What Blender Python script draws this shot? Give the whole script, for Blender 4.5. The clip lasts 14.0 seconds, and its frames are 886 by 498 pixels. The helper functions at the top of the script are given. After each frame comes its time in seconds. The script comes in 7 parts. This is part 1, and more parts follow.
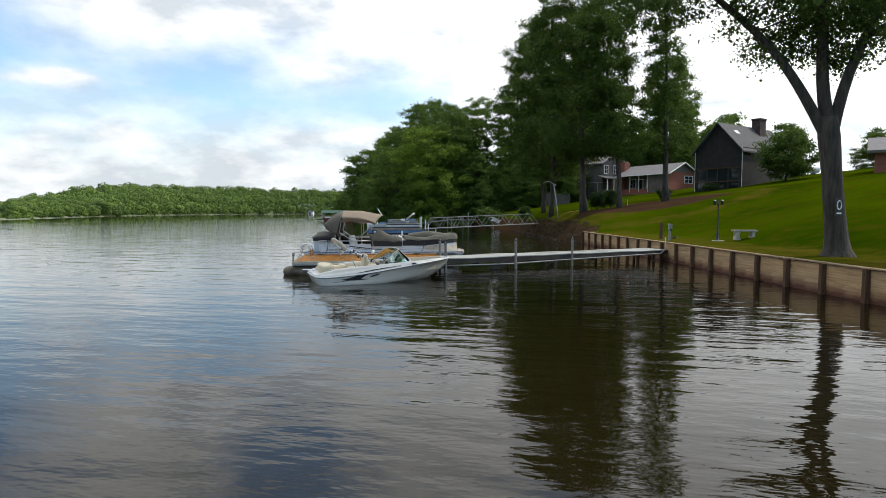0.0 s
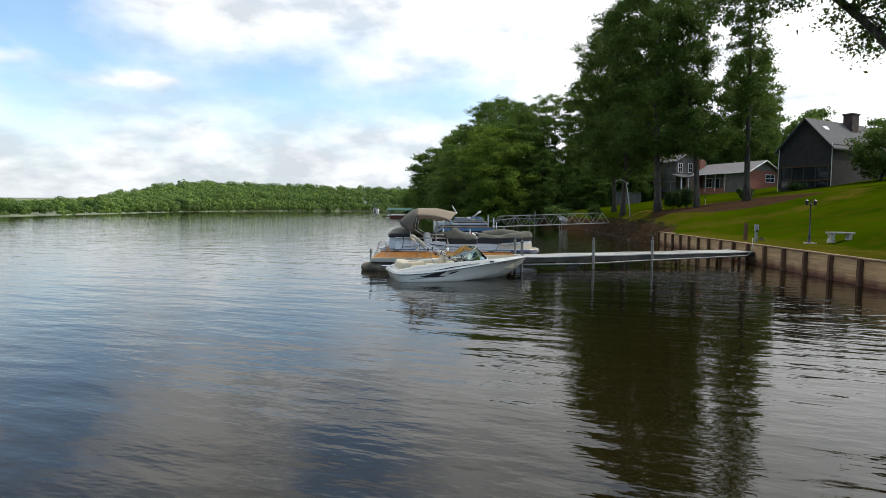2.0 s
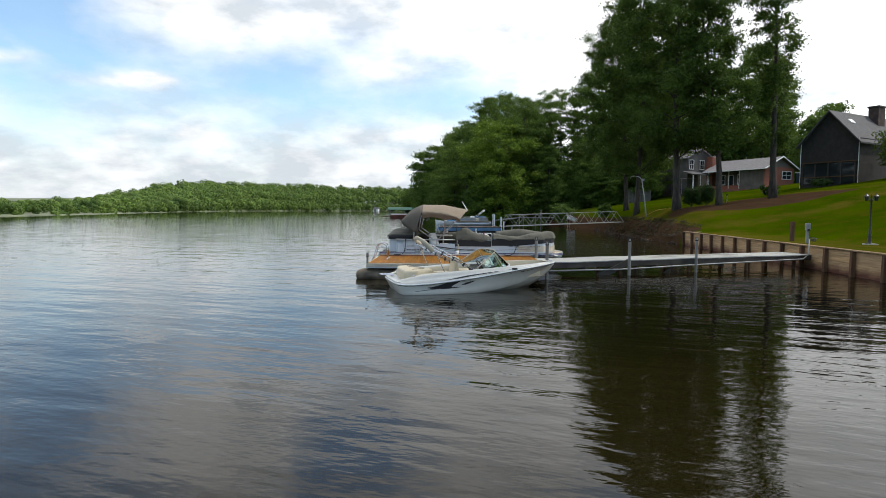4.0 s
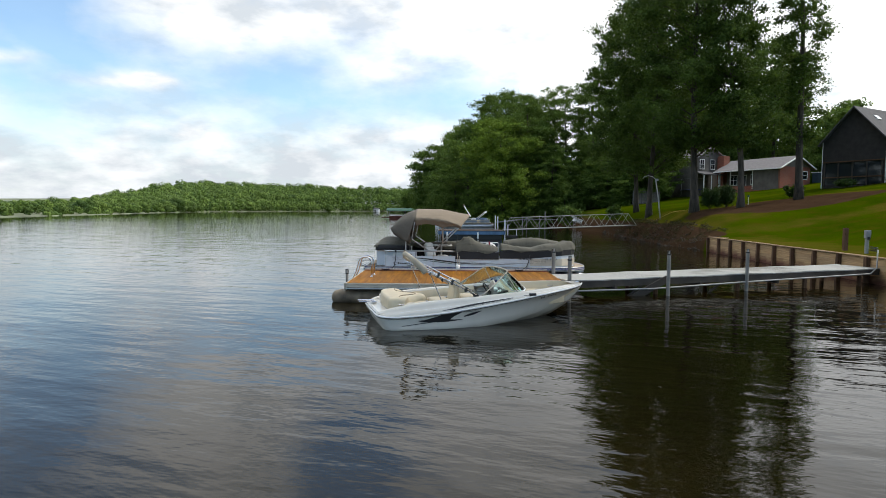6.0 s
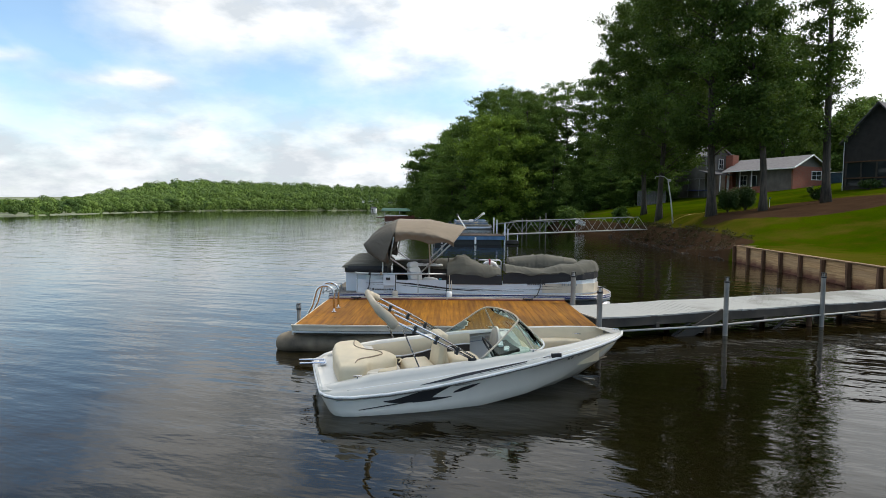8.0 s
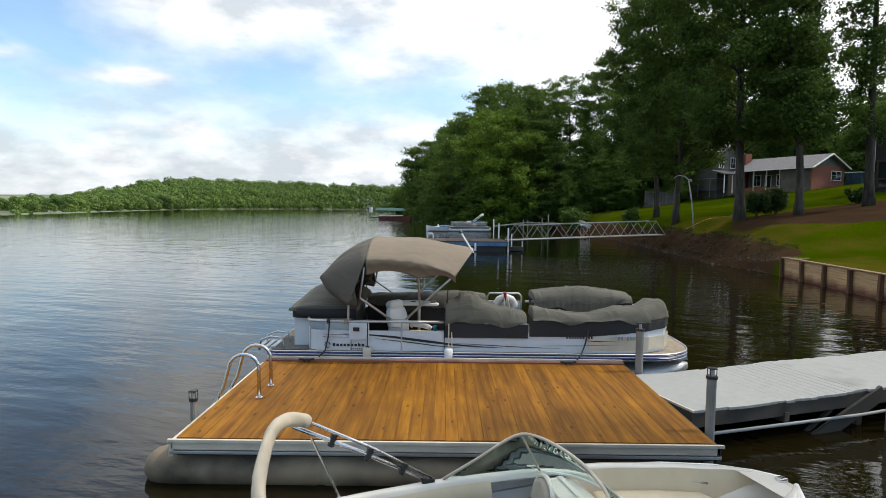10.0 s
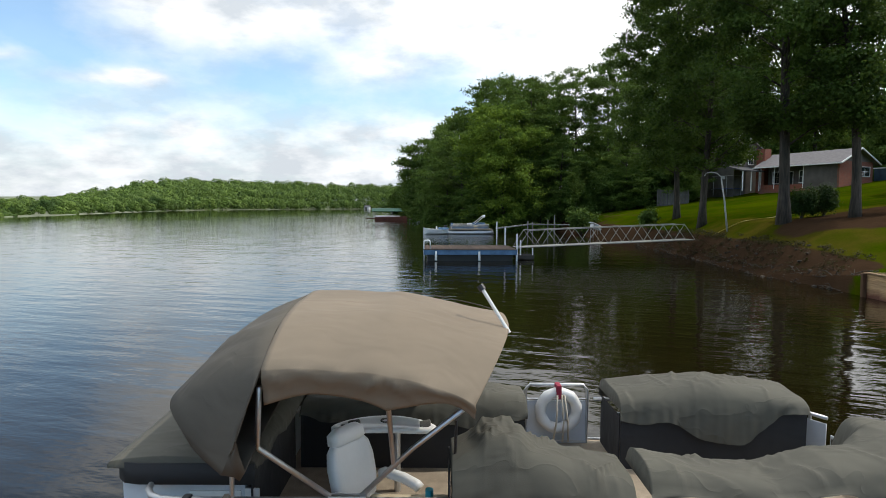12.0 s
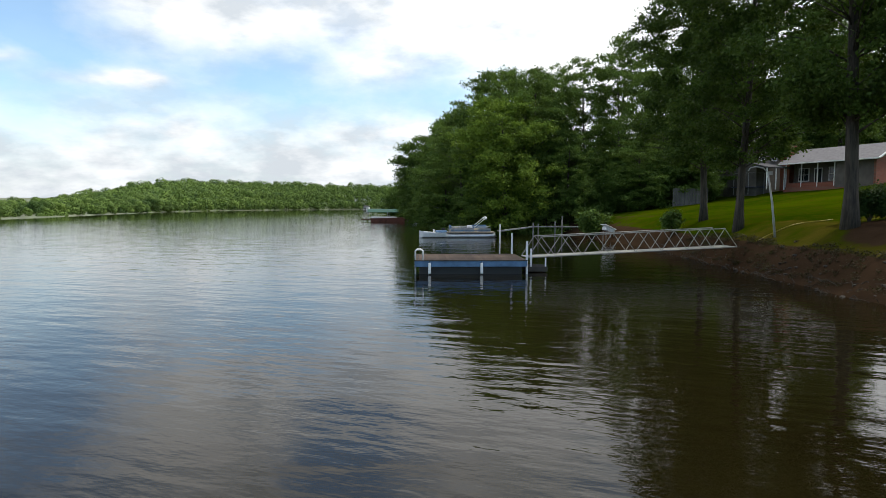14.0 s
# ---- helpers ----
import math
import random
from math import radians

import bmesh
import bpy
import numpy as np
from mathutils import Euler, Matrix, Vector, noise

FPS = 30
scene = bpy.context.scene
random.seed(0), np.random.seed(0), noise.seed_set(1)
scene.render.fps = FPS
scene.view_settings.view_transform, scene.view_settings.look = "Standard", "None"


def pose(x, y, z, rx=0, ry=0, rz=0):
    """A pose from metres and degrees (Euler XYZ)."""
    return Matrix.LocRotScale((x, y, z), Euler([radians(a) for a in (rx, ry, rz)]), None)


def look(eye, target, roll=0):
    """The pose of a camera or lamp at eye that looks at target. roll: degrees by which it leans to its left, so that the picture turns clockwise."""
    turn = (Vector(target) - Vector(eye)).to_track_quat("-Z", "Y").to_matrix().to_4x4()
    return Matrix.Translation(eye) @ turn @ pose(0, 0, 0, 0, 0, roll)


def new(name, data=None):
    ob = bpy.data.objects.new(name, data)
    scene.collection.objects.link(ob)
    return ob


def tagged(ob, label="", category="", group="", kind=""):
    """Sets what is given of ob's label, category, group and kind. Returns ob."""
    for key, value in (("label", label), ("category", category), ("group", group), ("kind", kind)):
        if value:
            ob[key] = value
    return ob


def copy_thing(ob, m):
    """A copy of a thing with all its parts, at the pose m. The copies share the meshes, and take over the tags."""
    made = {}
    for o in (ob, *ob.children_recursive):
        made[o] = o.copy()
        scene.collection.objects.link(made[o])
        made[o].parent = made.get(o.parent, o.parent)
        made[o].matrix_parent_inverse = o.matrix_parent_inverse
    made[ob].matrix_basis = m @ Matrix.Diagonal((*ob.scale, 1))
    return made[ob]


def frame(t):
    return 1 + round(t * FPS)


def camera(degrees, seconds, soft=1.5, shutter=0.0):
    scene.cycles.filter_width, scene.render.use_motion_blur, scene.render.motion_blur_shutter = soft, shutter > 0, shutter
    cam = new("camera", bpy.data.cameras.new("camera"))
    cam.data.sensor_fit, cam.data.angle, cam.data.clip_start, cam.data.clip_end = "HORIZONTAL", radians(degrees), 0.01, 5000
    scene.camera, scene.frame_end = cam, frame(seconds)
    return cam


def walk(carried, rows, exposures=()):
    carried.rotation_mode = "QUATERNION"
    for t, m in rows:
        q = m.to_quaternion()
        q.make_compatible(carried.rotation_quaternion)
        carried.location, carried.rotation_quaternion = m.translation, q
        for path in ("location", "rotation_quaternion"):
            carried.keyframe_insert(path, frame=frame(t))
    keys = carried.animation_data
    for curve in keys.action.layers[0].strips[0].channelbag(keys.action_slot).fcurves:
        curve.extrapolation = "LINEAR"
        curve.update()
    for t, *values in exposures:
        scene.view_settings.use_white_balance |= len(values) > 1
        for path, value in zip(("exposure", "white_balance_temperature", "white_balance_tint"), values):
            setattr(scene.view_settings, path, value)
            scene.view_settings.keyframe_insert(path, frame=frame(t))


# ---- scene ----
cam = camera(73.0, 14.0, soft=0.75)
PATH = [
    (0, (0.644, 4.335, 2.48), (0.835, 6.323, 2.359), 0.0),
    (0.5, (0.319, 3.527, 2.504), (0.406, 5.521, 2.381), 0.2),
    (1, (0.324, 3.297, 2.521), (0.336, 5.293, 2.396), 0.3),
    (1.5, (0.282, 3.724, 2.506), (0.271, 5.72, 2.379), 0.4),
    (2, (0.09, 4.46, 2.462), (0.073, 6.455, 2.334), 0.5),
    (2.5, (-0.155, 5.3, 2.403), (-0.173, 7.296, 2.274), 0.5),
    (3, (-0.295, 6.31, 2.311), (-0.315, 8.306, 2.183), 0.4),
    (5.5, (-0.247, 11.378, 2.495), (-0.264, 13.374, 2.364), 0.4),
    (6, (-0.232, 12.409, 2.526), (-0.252, 14.405, 2.398), 0.4),
    (6.5, (-0.184, 13.462, 2.502), (-0.203, 15.458, 2.374), 0.4),
    (7, (-0.094, 14.61, 2.526), (-0.111, 16.606, 2.396), 0.3),
    (7.5, (-0.006, 15.736, 2.659), (-0.021, 17.732, 2.53), 0.3),
    (8, (-0.018, 16.828, 2.842), (-0.03, 18.824, 2.711), 0.5),
    (8.2, (-0.024, 17.341, 2.874), (-0.036, 19.337, 2.744), 0.3),
    (10.3, (-0.081, 22.847, 3.187), (-0.079, 24.843, 3.052), 0.7),
    (10.5, (-0.118, 23.379, 3.226), (-0.116, 25.374, 3.093), 0.6),
    (11, (-0.141, 24.875, 3.25), (-0.137, 26.87, 3.119), 0.6),
    (11.5, (-0.131, 26.33, 3.346), (-0.127, 28.325, 3.212), 0.4),
    (12, (-0.089, 27.830, 3.399), (-0.083, 29.826, 3.261), 0.3),
    (12.5, (-0.106, 29.510, 3.405), (-0.099, 31.505, 3.266), 0.1),
    (13, (0.007, 31.280, 3.377), (0.015, 33.276, 3.241), 0.1),
    (13.5, (0.132, 32.800, 3.404), (0.138, 34.796, 3.268), 0.1),
    (14, (0.191, 34.300, 3.527), (0.197, 36.295, 3.389), 0.1),
]
walk(cam, [(t, look(eye, target, roll)) for t, eye, target, roll in PATH])

# ---- light ----
SUN_AZ, SUN_EL = radians(83), radians(52)  # azimuth from +y towards +x
sun_dir = Vector((math.sin(SUN_AZ) * math.cos(SUN_EL), math.cos(SUN_AZ) * math.cos(SUN_EL), math.sin(SUN_EL)))
sun = new("sun", bpy.data.lights.new("sun", "SUN"))
sun.data.energy, sun.data.angle, sun.data.color = 2.5, radians(0.6), (1.0, 0.94, 0.84)
sun.matrix_world = look(sun_dir * 100, (0, 0, 0))


class Nodes:
    """A short way to write node trees."""

    def __init__(self, tree):
        self.tree = tree
        self.tree.nodes.clear()

    def add(self, kind, **values):
        node = self.tree.nodes.new(kind)
        for key, value in values.items():
            self.put(node.inputs[key.replace("_", " ")], value)
        return node

    def put(self, socket, value):
        if isinstance(value, bpy.types.NodeSocket):
            self.tree.links.new(value, socket)
        elif isinstance(value, bpy.types.Node):
            self.tree.links.new(value.outputs[0], socket)
        else:
            socket.default_value = value

    def maths(self, op, a, b=0.0, clamp=False):
        node = self.tree.nodes.new("ShaderNodeMath")
        node.operation, node.use_clamp = op, clamp
        self.put(node.inputs[0], a)
        self.put(node.inputs[1], b)
        return node.outputs[0]

    def vector(self, op, a, b):
        node = self.tree.nodes.new("ShaderNodeVectorMath")
        node.operation = op
        self.put(node.inputs[0], a)
        self.put(node.inputs[1], b)
        return node

    def noise(self, vector, scale, detail=4.0, rough=0.55, out=0):
        return self.add("ShaderNodeTexNoise", Vector=vector, Scale=scale, Detail=detail, Roughness=rough).outputs[out]

    def ramp(self, fac, stops):
        node = self.add("ShaderNodeValToRGB", Fac=fac)
        while len(node.color_ramp.elements) < len(stops):
            node.color_ramp.elements.new(0.5)
        for el, (at, col) in zip(node.color_ramp.elements, stops):
            el.position, el.color = at, (*col, 1) if len(col) == 3 else col
        return node.outputs[0]

    def mix(self, fac, a, b, blend="MIX"):
        node = self.add("ShaderNodeMix")
        node.data_type, node.blend_type = "RGBA", blend
        self.put(node.inputs[0], fac)
        self.put(node.inputs[6], (*a, 1) if isinstance(a, tuple) and len(a) == 3 else a)
        self.put(node.inputs[7], (*b, 1) if isinstance(b, tuple) and len(b) == 3 else b)
        return node.outputs[2]

    def mapping(self, vector, scale=(1, 1, 1), rot=(0, 0, 0)):
        return self.add("ShaderNodeMapping", Vector=vector, Scale=scale, Rotation=rot).outputs[0]


# Sky: clear blue behind broken cloud, whiter towards the sun
world = bpy.data.worlds.new("sky")
scene.world = world
world.use_nodes = True
n = Nodes(world.node_tree)
sky = n.add("ShaderNodeTexSky")
sky.sky_type, sky.sun_disc, sky.sun_elevation, sky.sun_rotation = "NISHITA", False, SUN_EL, SUN_AZ
sky.altitude, sky.air_density, sky.dust_density = 200, 1.0, 1.5
way = n.add("ShaderNodeTexCoord").outputs["Generated"]
xyz = n.add("ShaderNodeSeparateXYZ", Vector=way)
rise = n.maths("ADD", n.maths("MAXIMUM", xyz.outputs[2], 0.0), 0.26)
flat = n.add("ShaderNodeCombineXYZ", X=n.maths("DIVIDE", xyz.outputs[0], rise), Y=n.maths("DIVIDE", xyz.outputs[1], rise), Z=0.0).outputs[0]
big = n.noise(n.mapping(flat, (0.55, 0.75, 1)), 1.0, 2.0, 0.5)
fine = n.noise(flat, 2.6, 7.0, 0.6)
puffs = n.noise(n.mapping(way, (7.0, 7.0, 13.0)), 1.0, 6.0, 0.58)
toward = n.vector("DOT_PRODUCT", way, tuple(sun_dir)).outputs["Value"]
wander = n.noise(n.mapping(way, (5.0, 5.0, 9.0)), 1.0, 4.0, 0.55, 1)
wander = n.vector("MULTIPLY", n.vector("SUBTRACT", wander, (0.5, 0.5, 0.5)).outputs[0], (0.16, 0.16, 0.09)).outputs[0]
bent = n.add("ShaderNodeSeparateXYZ", Vector=n.vector("ADD", way, wander).outputs[0])
azimuth = n.maths("ARCTAN2", bent.outputs[0], bent.outputs[1])
height = n.maths("ARCSINE", bent.outputs[2])


def sky_patch(az, el, wide, tall):
    """1 at the middle of an oval of the sky, given in degrees, falling off softly."""
    dx = n.maths("DIVIDE", n.maths("SUBTRACT", azimuth, radians(az)), radians(wide))
    dy = n.maths("DIVIDE", n.maths("SUBTRACT", height, radians(el)), radians(tall))
    far = n.maths("ADD", n.maths("MULTIPLY", dx, dx), n.maths("MULTIPLY", dy, dy))
    return n.maths("EXPONENT", n.maths("MULTIPLY", far, -1.0))


# openings of blue in the cloud, and the thin clouds that stand in them
layout = n.maths("ADD", n.maths("MULTIPLY", big, 0.30), 0.645)
layout = n.maths("ADD", layout, n.maths("MULTIPLY", toward, 0.12))
layout = n.maths("ADD", layout, n.maths("MULTIPLY", n.maths("MINIMUM", xyz.outputs[1], 0.0), 0.85))
for az, el, wide, tall, weight in ((-15, 11.0, 13, 3.4, -0.62), (-35, 11.0, 7, 4.2, -0.58), (0, 10.6, 7, 2.8, -0.42), (-35, 16.5, 4, 3.0, -0.8), (-8, 23.5, 6, 3.8, -1.0), (-38, 25, 9, 6, -0.6), (14, 34, 12, 8, -0.5), (-30, 44, 16, 9, -0.5), (-60, 12, 12, 4, -0.5), (-29.5, 10.2, 4.2, 0.7, 0.42), (-26, 10.5, 1.6, 0.5, 0.25), (-37, 11.2, 2.6, 0.6, 0.45), (-7.2, 12.3, 4.2, 1.7, 0.42)):
    layout = n.maths("ADD", layout, n.maths("MULTIPLY", sky_patch(az, el, wide, tall), weight))
cover = n.maths("ADD", layout, n.maths("MULTIPLY", n.maths("SUBTRACT", puffs, 0.5), 0.75))
cover = n.maths("ADD", cover, n.maths("MULTIPLY", n.maths("SUBTRACT", fine, 0.5), 0.35))
cover = n.ramp(cover, [(0.18, (0.06, 0.06, 0.06)), (0.52, (0.50, 0.50, 0.50)), (0.78, (1, 1, 1))])
low = n.maths("SUBTRACT", 1.0, n.maths("MULTIPLY", n.maths("MAXIMUM", xyz.outputs[2], 0.0), 5.0), True)
shade = n.noise(n.mapping(way, (9.0, 9.0, 22.0)), 1.0, 6.0, 0.55)
shade = n.maths("ADD", shade, n.maths("MULTIPLY", low, -0.10))
shade = n.maths("ADD", shade, n.maths("MULTIPLY", n.maths("MAXIMUM", toward, 0.0), 0.16))
glow = n.maths("ADD", 0.90, n.maths("MULTIPLY", n.maths("MAXIMUM", toward, 0.0), 0.35))
cloud = n.mix(n.ramp(shade, [(0.36, (0, 0, 0)), (0.58, (1, 1, 1))]), (7.3, 7.9, 8.5), (11.6, 11.8, 11.9))
cloud = n.mix(1.0, cloud, n.add("ShaderNodeCombineXYZ", X=glow, Y=glow, Z=glow).outputs[0], "MULTIPLY")
blue = n.mix(1.0, sky.outputs[0], (1.85, 2.10, 2.15), "MULTIPLY")
back = n.add("ShaderNodeBackground", Color=n.mix(cover, blue, cloud), Strength=0.106)
n.put(n.add("ShaderNodeOutputWorld").inputs[0], back.outputs[0])

# ---- materials ----


def material(name):
    mat = bpy.data.materials.new(name)
    mat.use_nodes = True
    return mat, Nodes(mat.node_tree)


def finish(n, color, rough=0.6, bump=None, strength=0.3, distance=0.02, metal=0.0, **extra):
    b = n.add("ShaderNodeBsdfPrincipled", Base_Color=(*color, 1) if isinstance(color, tuple) and len(color) == 3 else color, Roughness=rough, Metallic=metal, **extra)
    if bump is not None:
        n.put(b.inputs["Normal"], n.add("ShaderNodeBump", Height=bump, Strength=strength, Distance=distance).outputs[0])
    n.put(n.add("ShaderNodeOutputMaterial").inputs[0], b.outputs[0])
    return b


def plain(name, col, rough=0.5, metal=0.0, vary=0.12, scale=6.0, bump=0.1, **extra):
    """A coloured surface with soft stains and fine grain."""
    mat, n = material(name)
    at = n.add("ShaderNodeTexCoord").outputs["Object"]
    stain, grain = n.noise(at, scale * 0.3, 3), n.noise(at, scale * 6, 4)
    dark = tuple(c * (1 - 2 * vary) for c in col)
    light = tuple(min(1, c * (1 + vary)) for c in col)
    c = n.mix(n.ramp(stain, [(0.3, (0, 0, 0)), (0.7, (1, 1, 1))]), dark, light)
    c = n.mix(n.maths("MULTIPLY", grain, vary), c, tuple(c * 0.6 for c in col))
    r = n.maths("ADD", rough - 0.08, n.maths("MULTIPLY", stain, 0.16))
    finish(n, c, r, grain, bump, 0.01, metal, **extra)
    return mat


def wood(name, light, dark, axis=0, rough=0.7, ring=14.0, bump=0.35):
    """Boards: grain along one axis, tone by piece."""
    mat, n = material(name)
    at = n.add("ShaderNodeTexCoord").outputs["Object"]
    own = n.add("ShaderNodeObjectInfo").outputs["Random"]
    shift = n.add("ShaderNodeCombineXYZ", X=n.maths("MULTIPLY", own, 37.0), Y=n.maths("MULTIPLY", own, 91.0), Z=n.maths("MULTIPLY", own, 53.0)).outputs[0]
    at2 = n.vector("ADD", at, shift).outputs[0]
    stretch = [ring, ring, ring]
    stretch[axis] = ring * 0.05
    grain = n.noise(n.mapping(at2, tuple(stretch)), 2.0, 6, 0.6)
    blot = n.noise(at2, 1.6, 3)
    knots = n.add("ShaderNodeTexVoronoi", Vector=n.mapping(at2, tuple(2.4 if i == axis else 7.0 for i in range(3))), Scale=1.0).outputs["Distance"]
    c = n.mix(n.ramp(grain, [(0.32, (0, 0, 0)), (0.68, (1, 1, 1))]), dark, light)
    c = n.mix(n.maths("MULTIPLY", n.ramp(blot, [(0.35, (1, 1, 1)), (0.65, (0, 0, 0))]), 0.35), c, tuple(v * 0.62 for v in dark))
    c = n.mix(n.ramp(knots, [(0.06, (0.85, 0.85, 0.85)), (0.17, (0, 0, 0))]), c, tuple(v * 0.4 for v in dark))
    tone = n.maths("ADD", 0.8, n.maths("MULTIPLY", own, 0.36))
    c = n.mix(1.0, c, n.add("ShaderNodeCombineXYZ", X=tone, Y=tone, Z=tone).outputs[0], "MULTIPLY")
    finish(n, c, rough, grain, bump, 0.006).inputs["Specular IOR Level"].default_value = 0.22
    return mat


def leaf_material(name, dark, light, trans=0.3, grain=0.35, single=0.6, broad=1.0):
    """Leaves: tone by clump, some light let through."""
    mat, n = material(name)
    isl = n.add("ShaderNodeNewGeometry").outputs["Random Per Island"]
    at = n.add("ShaderNodeTexCoord").outputs["Object"]
    patch = n.noise(at, grain, 3)
    f = n.maths("ADD", n.maths("MULTIPLY", isl, single), n.maths("MULTIPLY", n.maths("SUBTRACT", patch, 0.3), broad), True)
    c = n.mix(f, dark, light)
    b = n.add("ShaderNodeBsdfPrincipled", Base_Color=c, Roughness=0.6)
    b.inputs["Specular IOR Level"].default_value = 0.12
    t = n.add("ShaderNodeBsdfTranslucent", Color=n.mix(0.5, c, (0.16, 0.24, 0.03)))
    m = n.add("ShaderNodeMixShader", Fac=trans)
    n.put(m.inputs[1], b.outputs[0])
    n.put(m.inputs[2], t.outputs[0])
    n.put(n.add("ShaderNodeOutputMaterial").inputs[0], m.outputs[0])
    return mat


# Lake water: brown and deep, small wind ripples at three sizes, calmer in the lee of both shores
WATER, n = material("lake_water")
at = n.add("ShaderNodeTexCoord").outputs["Object"]
swell = n.noise(n.mapping(n.mapping(at, rot=(0, 0, radians(16))), (0.30, 0.80, 1)), 1.0, 2, 0.5)
wavelet = n.noise(n.mapping(n.mapping(at, rot=(0, 0, radians(22))), (1.05, 2.7, 1)), 1.0, 3, 0.5)
ripple = n.noise(n.mapping(n.mapping(at, rot=(0, 0, radians(8))), (2.8, 6.8, 1)), 1.0, 2, 0.5)
calm = n.ramp(n.noise(at, 0.07, 2), [(0.38, (0.35, 0.35, 0.35)), (0.62, (1, 1, 1))])
east = n.add("ShaderNodeSeparateXYZ", Vector=at).outputs[0]
wind = n.ramp(n.maths("MULTIPLY", n.maths("ADD", east, 150.0), 0.005), [(0.05, (0.28, 0.28, 0.28)), (0.42, (0.75, 0.75, 0.75)), (0.62, (1, 1, 1)), (0.80, (0.82, 0.82, 0.82))])
h = n.maths("ADD", n.maths("MULTIPLY", swell, 0.078), n.maths("MULTIPLY", wavelet, 0.029))
h = n.maths("ADD", h, n.maths("MULTIPLY", n.maths("MULTIPLY", ripple, 0.0085), calm))
h = n.maths("MULTIPLY", h, wind)
murk = n.mix(n.noise(at, 0.25, 3), (0.0072, 0.0054, 0.0016), (0.0125, 0.0094, 0.0028))
finish(n, murk, 0.01, h, 1.0, 0.55, 0.0, IOR=1.333)

# Ground: mown grass, bare red earth and bark mulch
GROUND, n = material("lawn_ground")
at = n.add("ShaderNodeTexCoord").outputs["Object"]
soft, mid, fine = n.noise(at, 0.12, 3), n.noise(at, 0.9, 4), n.noise(at, 14.0, 5, 0.7)
grass = n.mix(n.ramp(soft, [(0.35, (0, 0, 0)), (0.65, (1, 1, 1))]), (0.018, 0.040, 0.0002), (0.044, 0.068, 0.0003))
grass = n.mix(n.ramp(mid, [(0.46, (0, 0, 0)), (0.70, (0.85, 0.85, 0.85))]), grass, (0.050, 0.050, 0.003))
earth = n.mix(mid, (0.032, 0.018, 0.011), (0.070, 0.041, 0.025))
bare_layer = n.add("ShaderNodeVertexColor")
bare_layer.layer_name = "bare"
tint = n.add("ShaderNodeSeparateColor", Color=bare_layer.outputs[0])
bare = tint.outputs[0]
dry = n.ramp(n.maths("ADD", tint.outputs[1], n.maths("MULTIPLY", n.maths("SUBTRACT", n.noise(at, 0.45, 4), 0.5), 0.9)), [(0.38, (0, 0, 0)), (0.72, (0.9, 0.9, 0.9))])
grass = n.mix(dry, grass, n.mix(mid, (0.056, 0.052, 0.006), (0.100, 0.078, 0.012)))
f = n.ramp(n.maths("ADD", bare, n.maths("MULTIPLY", n.maths("SUBTRACT", mid, 0.5), 0.55)), [(0.40, (0, 0, 0)), (0.58, (1, 1, 1))])
c = n.mix(f, grass, earth)
c = n.mix(n.maths("MULTIPLY", n.ramp(fine, [(0.3, (1, 1, 1)), (0.6, (0, 0, 0))]), 0.45), c, n.mix(0.7, c, (0.014, 0.018, 0.003)))
finish(n, c, 0.95, fine, 0.8, 0.06).inputs["Specular IOR Level"].default_value = 0.0

BARK, n = material("bark")
at = n.add("ShaderNodeTexCoord").outputs["Object"]
ridge = n.noise(n.mapping(at, (7, 7, 0.9)), 1.0, 6, 0.65)
c = n.mix(n.ramp(ridge, [(0.38, (0, 0, 0)), (0.62, (1, 1, 1))]), (0.020, 0.015, 0.011), (0.085, 0.066, 0.050))
finish(n, n.mix(n.maths("MULTIPLY", n.noise(at, 0.8, 2), 0.4), c, (0.055, 0.056, 0.042)), 0.9, ridge, 0.9, 0.05)

LEAF_OAK = leaf_material("oak_leaves", (0.012, 0.029, 0.008), (0.104, 0.168, 0.030), 0.30)
LEAF_WOOD = leaf_material("wood_leaves", (0.018, 0.044, 0.012), (0.152, 0.238, 0.047), 0.38)
LEAF_BRIGHT = leaf_material("bright_wood_leaves", (0.046, 0.100, 0.014), (0.250, 0.350, 0.045), 0.42)
LEAF_FAR = leaf_material("far_leaves", (0.016, 0.048, 0.020), (0.225, 0.325, 0.070), 0.22, 0.11, 0.14, 2.1)
LEAF_DEAD = leaf_material("dead_brush", (0.024, 0.016, 0.010), (0.074, 0.050, 0.027), 0.15)
LEAF_SHRUB = leaf_material("shrub_leaves", (0.010, 0.027, 0.007), (0.031, 0.064, 0.015), 0.2)
DECKWOOD = wood("stained_deck_wood", (0.330, 0.142, 0.006), (0.135, 0.046, 0.002), 1, 0.7, 8.0)
GREYWOOD = wood("weathered_grey_wood", (0.315, 0.315, 0.295), (0.275, 0.275, 0.258), 1, 0.85)
WALLWOOD = wood("retaining_wall_wood", (0.36, 0.255, 0.155), (0.20, 0.125, 0.07), 1, 0.85)
POSTWOOD = wood("brown_post_wood", (0.17, 0.098, 0.058), (0.085, 0.044, 0.026), 2, 0.85)
WHITE = plain("white_paint", (0.78, 0.78, 0.76), 0.4, vary=0.05)

# ---- mesh helpers ----


def mesh_object(name, verts, faces, mat, parent=None, label="", smooth=False):
    me = bpy.data.meshes.new(name)
    me.from_pydata([tuple(v) for v in verts], [], [tuple(f) for f in faces])
    me.materials.append(mat)
    if smooth:
        me.polygons.foreach_set("use_smooth", [True] * len(me.polygons))
    me.update()
    ob = new(name, me)
    ob.parent = parent
    return tagged(ob, label)


